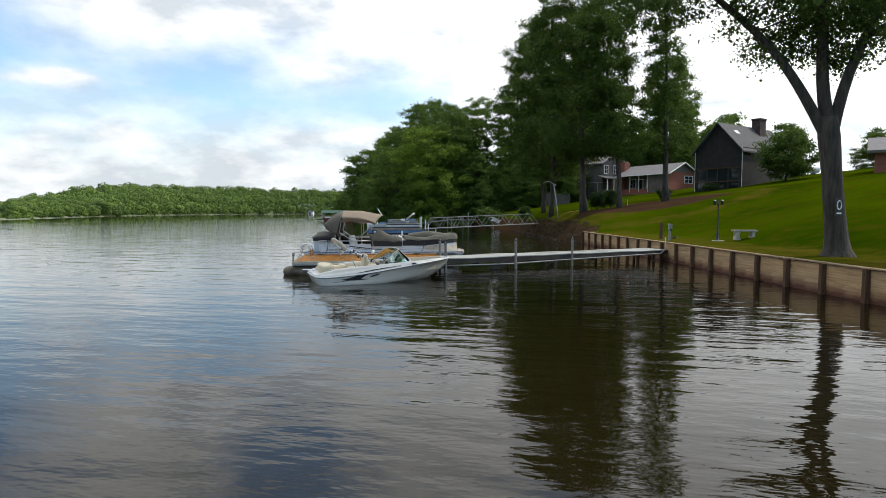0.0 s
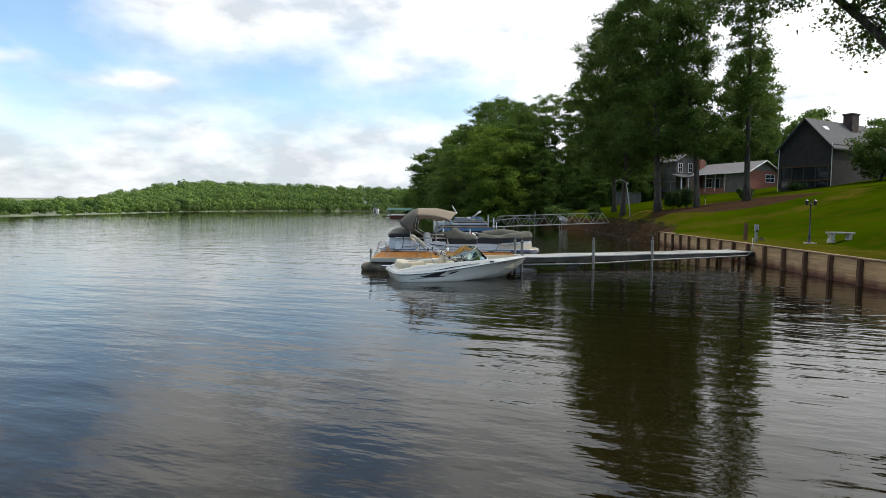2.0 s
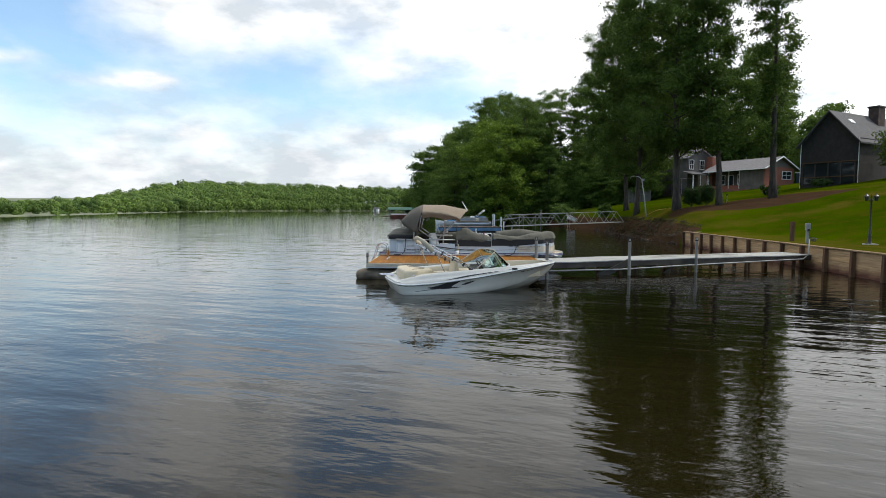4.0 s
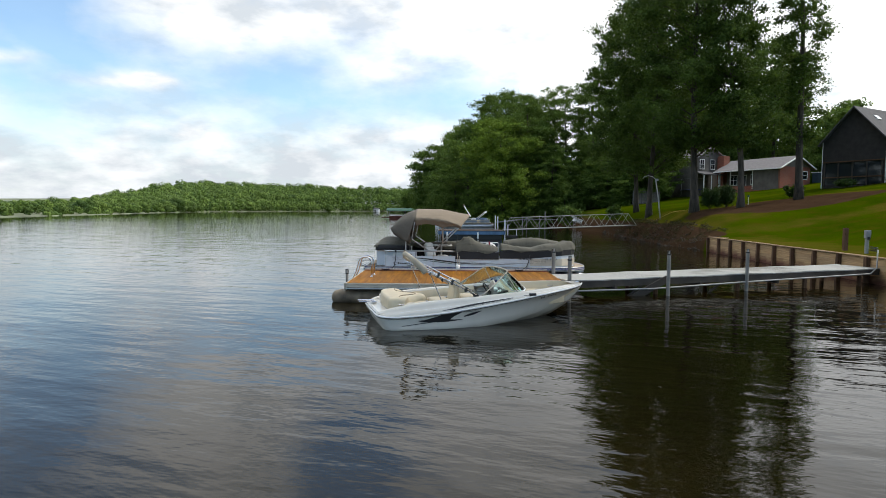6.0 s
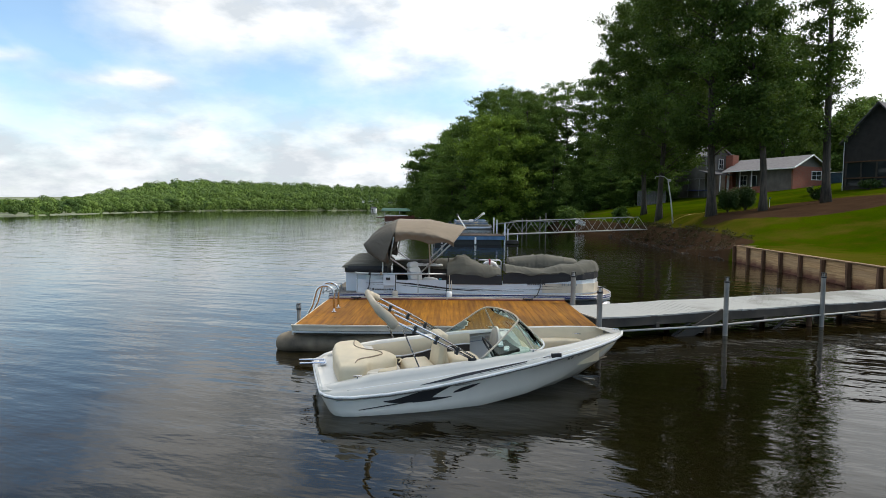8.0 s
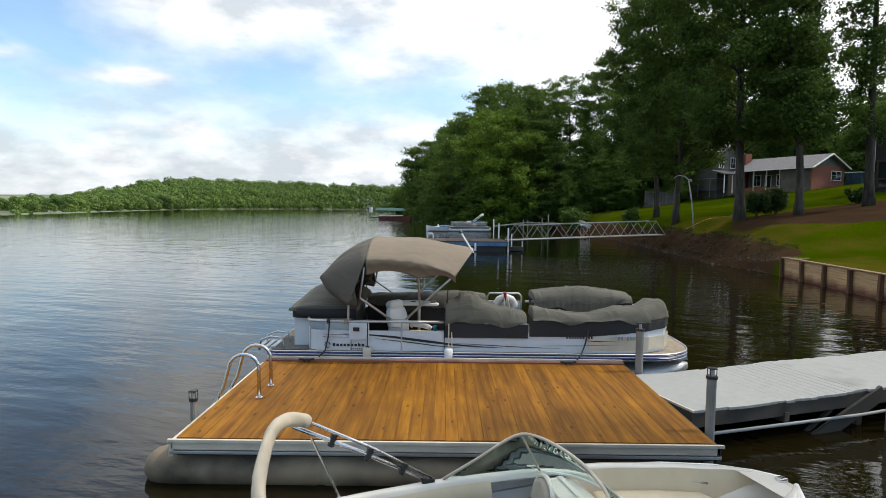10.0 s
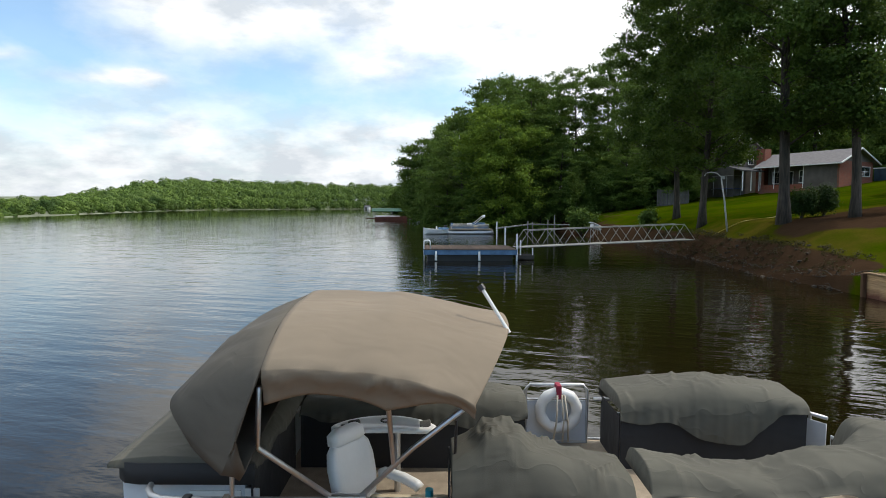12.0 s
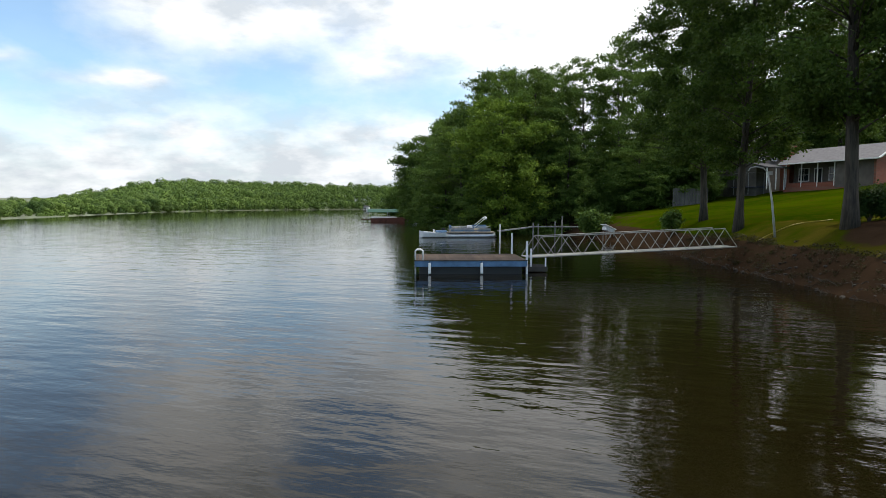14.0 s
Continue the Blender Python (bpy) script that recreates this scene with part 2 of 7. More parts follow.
def part(name, bm, mat, parent=None, label="", smooth=False):
    """Links a bmesh as one mesh object under a thing or under a part."""
    me = bpy.data.meshes.new(name)
    bmesh.ops.recalc_face_normals(bm, faces=bm.faces)
    bm.to_mesh(me)
    bm.free()
    me.materials.append(mat)
    if smooth:
        me.polygons.foreach_set("use_smooth", [True] * len(me.polygons))
    ob = new(name, me)
    ob.parent = parent
    return tagged(ob, label)


def thing(name, m, label, category, group="", kind=""):
    ob = new(name)
    ob.matrix_world = m
    ob.empty_display_size = 0.1
    return tagged(ob, label, category, group, kind)


def box(size, at=(0, 0, 0), bevel=0.0, rot=None, bm=None):
    """A box of that size about its centre, its edges rounded."""
    own = bmesh.new()
    bmesh.ops.create_cube(own, size=1, matrix=Matrix.Diagonal((*size, 1)))
    if bevel:
        bmesh.ops.bevel(own, geom=own.edges[:], offset=bevel, segments=2, affect="EDGES", profile=0.7)
    own.transform(Matrix.Translation(at) @ (rot.to_4x4() if rot else Matrix()))
    return merge(bm, own)


def merge(bm, own):
    if bm is None:
        return own
    me = bpy.data.meshes.new("tmp")
    own.to_mesh(me)
    own.free()
    bm.from_mesh(me)
    bpy.data.meshes.remove(me)
    return bm


def rod(points, radius, sides=8, bm=None, taper=1.0, flat=1.0):
    """A round bar through the points, with closed ends."""
    points = [Vector(p) for p in points]
    own = bmesh.new()
    rings, side = [], None
    for i, p in enumerate(points):
        ahead = (points[min(i + 1, len(points) - 1)] - points[max(i - 1, 0)]).normalized()
        if side is None:
            side = ahead.orthogonal().normalized()
        side = (side - ahead * side.dot(ahead)).normalized()
        up = ahead.cross(side)
        r = radius * (1 + (taper - 1) * i / (len(points) - 1))
        rings.append([own.verts.new(p + (side * math.cos(a) + up * math.sin(a) * flat) * r) for a in (2 * math.pi * k / sides for k in range(sides))])
    for a, b in zip(rings, rings[1:]):
        for k in range(sides):
            own.faces.new((a[k], a[(k + 1) % sides], b[(k + 1) % sides], b[k]))
    own.faces.new(rings[0][::-1])
    own.faces.new(rings[-1])
    return merge(bm, own)


def arc(centre, a, b, start, end, steps=8):
    """Points on an ellipse with half axes a and b, between two angles in degrees."""
    c, a, b = Vector(centre), Vector(a), Vector(b)
    return [c + a * math.cos(radians(start + (end - start) * i / steps)) + b * math.sin(radians(start + (end - start) * i / steps)) for i in range(steps + 1)]


def loft(sections, closed=True, caps=True, bm=None):
    """A skin through rows of points."""
    own = bmesh.new()
    rows = [[own.verts.new(p) for p in row] for row in sections]
    m = len(rows[0])
    for a, b in zip(rows, rows[1:]):
        for k in range(m if closed else m - 1):
            own.faces.new((a[k], a[(k + 1) % m], b[(k + 1) % m], b[k]))
    if caps and closed:
        own.faces.new(rows[0][::-1])
        own.faces.new(rows[-1])
    return merge(bm, own)


def smooth_step(a, b, x):
    f = min(1.0, max(0.0, (x - a) / (b - a)))
    return f * f * (3 - 2 * f)


# ---- the lake and its shores ----
SHORE = [(-60, 9.0), (-20, 10.6), (19, 13.8), (51, 16.5), (54, 16.6), (58, 16.2), (62, 16.6), (68, 16.9), (76, 17.6), (88, 18.2), (102, 17.6), (110, 15.5), (116, 9.0), (122, 3.0), (132, -1.0), (148, -3.2), (165, -5.0), (185, -7.0), (205, -11.5), (225, -10.0), (280, 8.0), (400, 60.0), (900, 260.0)]
WALL_END = 51.0


def shore_x(y):
    """Where the water meets the near shore."""
    return float(np.interp(y, [p[0] for p in SHORE], [p[1] for p in SHORE]))


def inland(x, y):
    """Rough distance from the water's edge, positive on land."""
    return min(x - shore_x(y + k) for k in (-6, -3, 0, 3, 6)) if y > 100 else x - shore_x(y)


def ground_z(x, y):
    d = inland(x, y)
    if d < 0.06:
        return -1.6 - 0.05 * min(20, -d) if y < WALL_END else -0.9 * min(1.8, max(0.0, -d)) - 0.05
    up = max(0.0, d - 4.5)
    up = up if up < 16 else 16 + 4.5 * (1 - math.exp(-(up - 16) / 4.5))
    lawn = 0.93 + 0.255 * up
    bank = 1.5 * smooth_step(0, 1.9, d) + 0.85 * smooth_step(1.6, 4.2, d) + 0.14 * min(42.0, max(0.0, d - 3))
    f = smooth_step(48, 60, y)
    z = lawn * (1 - f) + bank * f
    if y < WALL_END and d < 1.2:
        z = 0.90
    return z + 0.12 * noise.noise((x * 0.25, y * 0.25, 1.7)) * smooth_step(1, 6, d)


def bare_at(x, y):
    """How bare the ground is: the bank, the mulch bed under the trees, worn patches."""
    d = inland(x, y)
    bank = (1 - smooth_step(1.3, 2.6, d)) * smooth_step(51, 53, y)
    bed = max(0.0, 1 - ((x - 27.0) / 8.8) ** 2 - ((y - 61.4) / 6.4) ** 2)
    woods = smooth_step(86, 100, y) * (1 - smooth_step(22, 30, x)) * 0.42
    worn = 0.30 * (1 - smooth_step(0.5, 3.5, d)) if y < WALL_END else 0.0
    return min(1.0, max(bank, bed * 2.2, woods, worn))


def dry_at(x, y):
    """How dry and straw-coloured the turf is: along the wall and round the mulch bed."""
    d = inland(x, y)
    strip_dry = 0.62 * (1 - smooth_step(2.5, 8.0, d)) if y < WALL_END else 0.0
    ring = abs(math.hypot((x - 26.0) / 10.5, (y - 60.0) / 8.0) - 1)
    slope = 0.60 * smooth_step(52, 56, y) * (1 - smooth_step(72, 80, y)) * (1 - smooth_step(5.0, 9.0, d))
    return max(strip_dry, slope, 0.62 * (1 - smooth_step(0.0, 0.4, ring)))


def build_ground():
    xs = sorted({round(v, 2) for v in [14.97, 15.03, 15.12, 15.5, *np.arange(-20, 14.6, 1.5), *np.arange(15.75, 34, 0.75), *np.arange(34, 100, 3), *np.arange(100, 420, 20), *np.arange(420, 2600, 200)]})
    ys = sorted({round(v, 2) for v in [*np.arange(-80, 0, 6), *np.arange(0, 130, 1.0), *np.arange(130, 220, 5), *np.arange(220, 2600, 80)]})
    verts, faces, bare, dry = [], [], [], []
    w = len(xs)
    for y in ys:
        s = shore_x(y)
        for x in xs:
            gx = x + s - 15 if x < 60 else x
            verts.append((gx, y, ground_z(gx, y)))
            bare.append(bare_at(gx, y))
            dry.append(dry_at(gx, y))
    for j in range(len(ys) - 1):
        for i in range(w - 1):
            faces.append((j * w + i, j * w + i + 1, (j + 1) * w + i + 1, (j + 1) * w + i))
    ob = mesh_object("ground", verts, faces, GROUND, smooth=True)
    layer = ob.data.color_attributes.new("bare", "FLOAT_COLOR", "POINT")
    layer.data.foreach_set("color", [c for b, k in zip(bare, dry) for c in (b, k, 0.0, 1.0)])
    tagged(ob, "mown green lawn sloping down to a bare earth bank", "ground", kind="structure")


build_ground()
water = mesh_object("water", [(-4000, -1500, 0), (4000, -1500, 0), (4000, 4500, 0), (-4000, 4500, 0)], [(0, 1, 2, 3)], WATER)
tagged(water, "dark brown lake water with small wind ripples", "lake", kind="structure")

# ---- trees ----


def leaf_cloud(centres, radii, count, size, rng, lift=0.35, far=1.8, three=False, stray=0.7):
    """Small folded leaf sprays, thick near the skin of each clump."""
    w = np.array([r[0] * r[1] for r in radii]) if len(radii) else None
    pick = rng.choice(len(centres), count, p=w / w.sum())
    v = rng.normal(size=(count, 3))
    v /= np.linalg.norm(v, axis=1)[:, None]
    v *= np.clip(np.abs(rng.normal(0.70, 0.60 if far > 2 else 0.40, count)), 0, far)[:, None]
    at = np.array(centres)[pick] + v * np.array(radii)[pick]
    out = v + rng.normal(size=(count, 3)) * stray + np.array((0, 0, lift))
    out /= np.linalg.norm(out, axis=1)[:, None]
    side = np.cross(out, rng.normal(size=(count, 3)))
    side /= np.linalg.norm(side, axis=1)[:, None]
    long = np.cross(out, side)
    s = (size * rng.uniform(0.55, 1.45, count))[:, None]
    droop = out * s * 0.22
    a, b, c, d = at - long * s * 0.62 - droop, at + side * s * 0.42, at + long * s * 0.62 - droop, at - side * s * 0.42
    if three:
        return np.stack([a, b + (c - a) * 0.1, c - side * s * 0.3], 1).reshape(-1, 3), np.arange(count * 3).reshape(-1, 3)
    verts = np.stack([a, b, c, d], 1).reshape(-1, 3)
    k = np.arange(count) * 4
    faces = np.concatenate([np.stack([k, k + 1, k + 3], 1), np.stack([k + 1, k + 2, k + 3], 1)])
    return verts, faces


def big_mesh(name, verts, faces, mat, parent=None):
    me = bpy.data.meshes.new(name)
    me.vertices.add(len(verts))
    me.vertices.foreach_set("co", np.asarray(verts, dtype=np.float32).ravel())
    me.loops.add(len(faces) * 3)
    me.loops.foreach_set("vertex_index", np.asarray(faces, dtype=np.int32).ravel())
    me.polygons.add(len(faces))
    me.polygons.foreach_set("loop_start", np.arange(0, len(faces) * 3, 3, dtype=np.int32))
    me.update(calc_edges=True)
    me.validate()
    me.materials.append(mat)
    ob = new(name, me)
    ob.parent = parent
    return ob


def plant(x, y, turn=0.0, size=1.0, tall=1.0, z=None):
    return pose(x, y, ground_z(x, y) if z is None else z, 0, 0, turn) @ Matrix.Diagonal((size, size, size * tall, 1))


def place_tree(ob, x, y, turn=0.0, size=1.0, tall=1.0, first=False, z=None):
    m = plant(x, y, turn, size, tall, z)
    if first:
        ob.matrix_world = m
        return ob
    return copy_thing_scaled(ob, m)


def copy_thing_scaled(ob, m):
    twin = copy_thing(ob, Matrix())
    twin.matrix_basis = m
    return twin


def broad_tree(name, height, trunk_r, low, profile, seed, clumps, leaves, leaf, mat, label, flat=0.6, clump=1.0, lean=(0, 0), slim=1.0, three=False, bole=0.86):
    """A broadleaf tree: a flared trunk, boughs that climb to clumps of leaves, a crown whose half-width follows the profile from its foot to its top."""
    rng = np.random.default_rng(seed)
    base = thing(name, Matrix(), label, "tree")
    own = bmesh.new()

    def axis(z):
        f = max(0.0, z / height)
        return Vector((lean[0] * f * f + 0.22 * math.sin(5 * f + seed), lean[1] * f * f + 0.22 * math.cos(4 * f + seed), z))

    rings = []
    for i in range(12):
        f = i / 11
        p = axis(-0.4 + (height * bole + 0.4) * f)
        r = trunk_r * (1 - 0.80 * f ** 1.2) * (1 + 0.55 * math.exp(-f * 40))
        rings.append([p + Vector((math.cos(a), math.sin(a), 0)) * r * (1 + 0.10 * math.sin(3 * a + seed + i * 0.4)) for a in (2 * math.pi * k / 12 for k in range(12))])
    loft(rings, bm=own)
    lobes = [(rng.uniform(0, 6.28), rng.uniform(0.5, 1.2)) for k in range(5)]
    centres, radii = [], []
    steps = np.linspace(0, 1, 40)
    weight = np.interp(steps, [p[0] for p in profile], [p[1] for p in profile])
    weight = weight / weight.sum()
    for k in range(clumps):
        f = min(1.0, max(0.0, rng.choice(steps, p=weight) + rng.uniform(-0.015, 0.015)))
        z = low + (height - low) * f
        a = rng.uniform(0, 6.28)
        wide = float(np.interp(f, [p[0] for p in profile], [p[1] for p in profile]))
        wide *= 1 + 0.22 * sum(w * math.sin((j + 2) * a + ph + 4.5 * f * (1 if j % 2 else -1)) for j, (ph, w) in enumerate(lobes)) / 2
        q = rng.uniform(0.05, 1.0) ** 0.42
        c = axis(z) + Vector((math.cos(a) * wide * q, math.sin(a) * wide * q * slim, -0.22 * wide * q * q * (1 - f)))
        r = clump * rng.uniform(0.55, 1.25)
        centres.append(tuple(c))
        radii.append((r * rng.uniform(0.9, 1.5), r * rng.uniform(0.9, 1.5), r * flat * rng.uniform(0.7, 1.15)))
        if k % 4 == 0 and q > 0.45:
            foot = axis(min(height * bole * 0.97, max(low * 0.75, z - wide * q * rng.uniform(0.35, 0.75))))
            mid = foot.lerp(c, 0.5) + Vector((0, 0, 0.10 * wide * q))
            rod([foot, foot.lerp(mid, 0.5), mid, c], trunk_r * rng.uniform(0.13, 0.24) * (1.15 - 0.6 * f), 5, own, 0.2)
    part("trunk", own, BARK, base, smooth=True)
    v, fcs = leaf_cloud(centres, radii, leaves, leaf, rng, 0.2, 1.6, three, 0.8)
    big_mesh("crown", v, fcs, mat, base)
    return base


TALL = ((0, 2.4), (0.06, 4.0), (0.2, 5.0), (0.42, 4.6), (0.6, 5.3), (0.8, 4.6), (0.94, 2.9), (1, 1.2))
MID = ((0, 2.0), (0.12, 3.2), (0.35, 3.6), (0.6, 3.2), (0.85, 2.2), (1, 0.9))
NARROW = ((0, 1.0), (0.12, 1.7), (0.4, 1.9), (0.6, 1.8), (0.8, 2.4), (0.92, 1.8), (1, 0.8))
oak = broad_tree("tree", 27, 0.32, 6.0, TALL, 3, 400, 92000, 0.155, LEAF_OAK, "tall dark green shade tree standing in a mulch bed", 0.85, 0.74)
oak_2 = broad_tree("tree", 20, 0.26, 5.6, MID, 8, 165, 29000, 0.155, LEAF_OAK, "shorter dark green shade tree standing in a mulch bed", 0.9, 0.66, lean=(-2.4, 0))
place_tree(oak, 20.9, 64.9, 20, 1.0, 1.0, True)
place_tree(oak_2, 23.9, 62.9, 0, 1.0, 1.0, True)
oak_3 = broad_tree("tree", 26, 0.30, 5.2, NARROW, 17, 170, 28000, 0.155, LEAF_OAK, "tall slender dark green shade tree in a mulch bed", 0.95, 0.62, lean=(-1.6, 0.0))
place_tree(oak_3, 29.4, 63.4, 0, 0.97, 1.0, True)
oak_4 = broad_tree("tree", 25, 0.27, 5.2, TALL, 61, 360, 78000, 0.165, LEAF_OAK, "tall dense dark green shade tree on the lawn", 0.85, 0.76)
place_tree(oak_4, 20.8, 75.3, 300, 1.0, 0.98, True)
place_tree(oak_4, 21.9, 84.4, 130, 1.0, 1.0)

EDGE = ((0, 4.2), (0.15, 5.8), (0.4, 6.8), (0.65, 6.6), (0.82, 5.4), (0.93, 3.8), (1, 2.2))
UPRIGHT = ((0, 2.6), (0.2, 4.4), (0.5, 5.2), (0.78, 4.6), (0.92, 3.2), (1, 1.8))
wood_a = broad_tree("tree", 20, 0.30, 2.2, EDGE, 21, 300, 52000, 0.24, LEAF_WOOD, "leafy green tree at the edge of the woods", 0.55, 0.95, three=True)
wood_b = broad_tree("tree", 18, 0.28, 1.0, UPRIGHT, 22, 260, 50000, 0.24, LEAF_BRIGHT, "bright green leafy tree at the edge of the woods", 0.8, 0.9, three=True)
wood_c = broad_tree("tree", 22, 0.30, 4.0, UPRIGHT, 23, 230, 36000, 0.28, LEAF_WOOD, "tall leafy green tree in the woods", 0.85, 0.95, three=True)
wood_d = broad_tree("tree", 20, 0.30, 3.0, EDGE, 24, 190, 30000, 0.38, LEAF_WOOD, "leafy green tree deep in the woods", 0.7, 1.4, three=True)
wood_e = broad_tree("tree", 23, 0.24, 7.0, ((0, 1.8), (0.2, 3.6), (0.5, 4.2), (0.8, 3.4), (1, 1.2)), 27, 130, 14000, 0.26, LEAF_WOOD, "tall thin tree with an open crown in the woods", 0.6, 0.85, three=True)
wood_f = broad_tree("tree", 17, 0.28, 2.0, EDGE, 29, 135, 26000, 0.22, LEAF_WOOD, "green tree with layered boughs leaning over the water", 0.36, 1.05, lean=(-1.5, -1.0), three=True)
WOODS = [(wood_d, -12.0, 204, 0.62), (wood_d, -4.0, 168, 0.92), (wood_d, -0.8, 151, 0.70), (wood_a, 1.5, 137, 0.72), (wood_f, 3.4, 123, 1.02), (wood_f, 6.0, 118, 0.66), (wood_b, 8.9, 117.5, 1.26), (wood_a, 9.5, 133, 1.1),
         (wood_a, 13.5, 121, 0.95), (wood_c, 15.5, 127, 0.95), (wood_e, 20.5, 121, 0.95), (wood_e, 24.5, 118, 0.85), (wood_f, 0.6, 128.5, 0.86), (wood_a, 17.5, 116, 0.60), (wood_e, 27, 123, 1.0), (wood_a, 31, 118, 0.6), (wood_e, 33, 127, 1.0), (wood_a, 38, 126, 1.0),
         (wood_d, 5, 147, 1.05), (wood_c, 12, 146, 1.1), (wood_d, 3, 166, 0.95), (wood_d, -5, 190, 0.85), (wood_d, 8, 184, 0.9),
         (wood_c, 46, 130, 0.95), (wood_d, 54, 134, 0.85), (wood_c, 63, 131, 1.0), (wood_c, 58, 122, 1.05), (wood_d, 67, 127, 0.55), (wood_d, 73, 128, 0.5), (wood_c, 82, 118, 0.42), (wood_d, 88, 104, 0.5),
         (wood_c, 86, 92, 0.5), (wood_d, 90, 78, 0.5), (wood_a, 26, 112.5, 0.50), (wood_a, 34, 112, 0.50), (wood_e, 20, 138, 0.92), (wood_d, 30, 144, 0.7), (wood_d, 45, 144, 0.8)]
under = broad_tree("tree", 7, 0.10, 0.4, ((0, 2.7), (0.3, 3.3), (0.6, 2.7), (0.85, 1.7), (1, 0.8)), 31, 120, 14000, 0.25, LEAF_WOOD, "low bushy green tree at the foot of the woods", 0.7, 0.7, three=True, bole=0.7)
for i, (x, y, sc) in enumerate([(6.5, 119.5, 0.9), (10, 115.5, 0.8), (14.5, 115, 0.9), (19, 113.5, 0.8), (24, 113, 0.9), (28.5, 113, 1.0), (33, 113, 0.9), (34.5, 116, 0.9), (58, 103, 1.4), (62, 108, 1.5), (67, 100, 1.4), (3.5, 123.5, 1.0), (0.5, 129.5, 1.0), (-0.5, 138, 1.0), (-1.5, 147, 1.1), (-3, 158, 1.1), (-4.5, 172, 1.1), (-7, 192, 1.0), (-11, 203, 1.0), (24, 117, 1.3), (35, 120, 1.2), (17, 121, 1.2), (22, 119, 1.2), (30, 122, 1.3), (52, 125, 1.3), (58, 128, 1.4), (66, 126, 1.4), (75, 121, 1.4)]):
    WOODS.append((under, x, y, sc))
seen_kinds = set()
for i, (kind, x, y, size) in enumerate(WOODS):
    place_tree(kind, x, y, i * 77, size, (0.9, 1.0, 1.08)[i % 3], kind not in seen_kinds)
    seen_kinds.add(kind)


REEDS = plain("pale_shore_reeds", (0.17, 0.20, 0.11), 0.9, vary=0.4, scale=0.2, bump=0.3)


def far_woods():
    """The wooded far shore: crowns in rows up a low hill."""
    rng = np.random.default_rng(5)
    line = [(-100, -120), (-100, 50), (-116, 148), (-134, 222), (-162, 325), (-198, 450), (-220, 600), (-218, 760), (-200, 900), (-130, 1080), (60, 1200)]
    centres, radii, pts = [], [], []
    for (x0, y0), (x1, y1) in zip(line, line[1:]):
        steps = int(math.hypot(x1 - x0, y1 - y0) / 8.5)
        for k in range(steps):
            pts.append((x0 + (x1 - x0) * k / steps, y0 + (y1 - y0) * k / steps))
    for x, y in pts:
        peak = float(np.interp(y, [100, 200, 260, 330, 400, 450, 600, 800, 1000, 1200], [4.8, 5.2, 5.9, 8.2, 11.5, 15.5, 26, 34, 41, 46]))
        for row in range(5):
            back = row * (10 + y * 0.014) + rng.uniform(-3, 3)
            cx, cy = x - back + rng.uniform(-5, 2), y + back * 0.5 + rng.uniform(-8, 8)
            hill = max(0.0, peak - 13) * (row / 4) ** 0.8
            tall = min(peak, 13.0) * rng.uniform(0.70, 1.10) * (0.76 if row == 0 else 1)
            tall *= 1 + 0.5 * smooth_step(420, 700, y)
            r = tall * rng.uniform(0.42, 0.62)
            for k in range(8):
                a, up = 2.4 * k + rng.uniform(-0.5, 0.5), -0.9 + 0.25 * k
                out = math.sqrt(max(0.0, 1 - up * up)) * 0.66 if up > -0.3 else 0.55
                centres.append((cx + math.cos(a) * r * out, cy + math.sin(a) * r * out, hill + tall * (0.52 + 0.30 * up)))
                q = r * rng.uniform(0.40, 0.60)
                radii.append((q, q, q * 0.78))
        if rng.uniform() < 0.6:
            centres.append((x + rng.uniform(-1, 2.0), y + rng.uniform(-5, 5), rng.uniform(0.3, 0.8)))
            radii.append((rng.uniform(1.2, 2.2), rng.uniform(1.4, 2.6), rng.uniform(0.6, 1.1)))
    centres, radii = np.array(centres), np.array(radii)
    meshes, count = [], 0
    for chosen, leaves, size in ((centres[:, 1] < 480, 420000, 0.72), (centres[:, 1] >= 480, 280000, 1.9)):
        cs, rs = centres[chosen], radii[chosen]
        share = rs[:, 0] * rs[:, 1]
        pick = rng.choice(len(cs), leaves, p=share / share.sum())
        way = rng.normal(size=(leaves, 3))
        way /= np.linalg.norm(way, axis=1)[:, None]
        at = cs[pick] + way * rs[pick] * rng.uniform(0.82, 1.06, leaves)[:, None]
        face = way + rng.normal(size=(leaves, 3)) * 0.22
        side = np.cross(face, rng.normal(size=(leaves, 3)))
        side /= np.linalg.norm(side, axis=1)[:, None]
        along = np.cross(face, side)
        along /= np.linalg.norm(along, axis=1)[:, None]
        wide = (size * rng.uniform(0.6, 1.35, leaves))[:, None] * 0.5
        meshes.append(np.stack([at - along * wide, at + side * wide, at + along * wide * 0.8 - side * wide * 0.7], 1).reshape(-1, 3))
        count += leaves
    v, f = np.concatenate(meshes), np.arange(count * 3).reshape(-1, 3)
    ob = big_mesh("far_woods", v, f, LEAF_FAR)
    tagged(ob, "green leafy woods along the far lake shore", "woods", kind="stuff")
    verts, faces = [], []
    for i, (x, y) in enumerate(pts):
        verts += [(x + 5, y - 2, -0.4), (x + 2.8, y, 0.24), (x - 90, y + 40, 14 * smooth_step(250, 700, y) + 1), (x - 1500, y + 600, 14)]
        if i:
            for k in range(3):
                faces.append((4 * i - 4 + k, 4 * i + k, 4 * i + k + 1, 4 * i - 3 + k))
    bank = mesh_object("ground_far_shore", verts, faces, REEDS, smooth=True)
    tagged(bank, "grassy far lake shore under the woods", "shore", kind="structure")


far_woods()

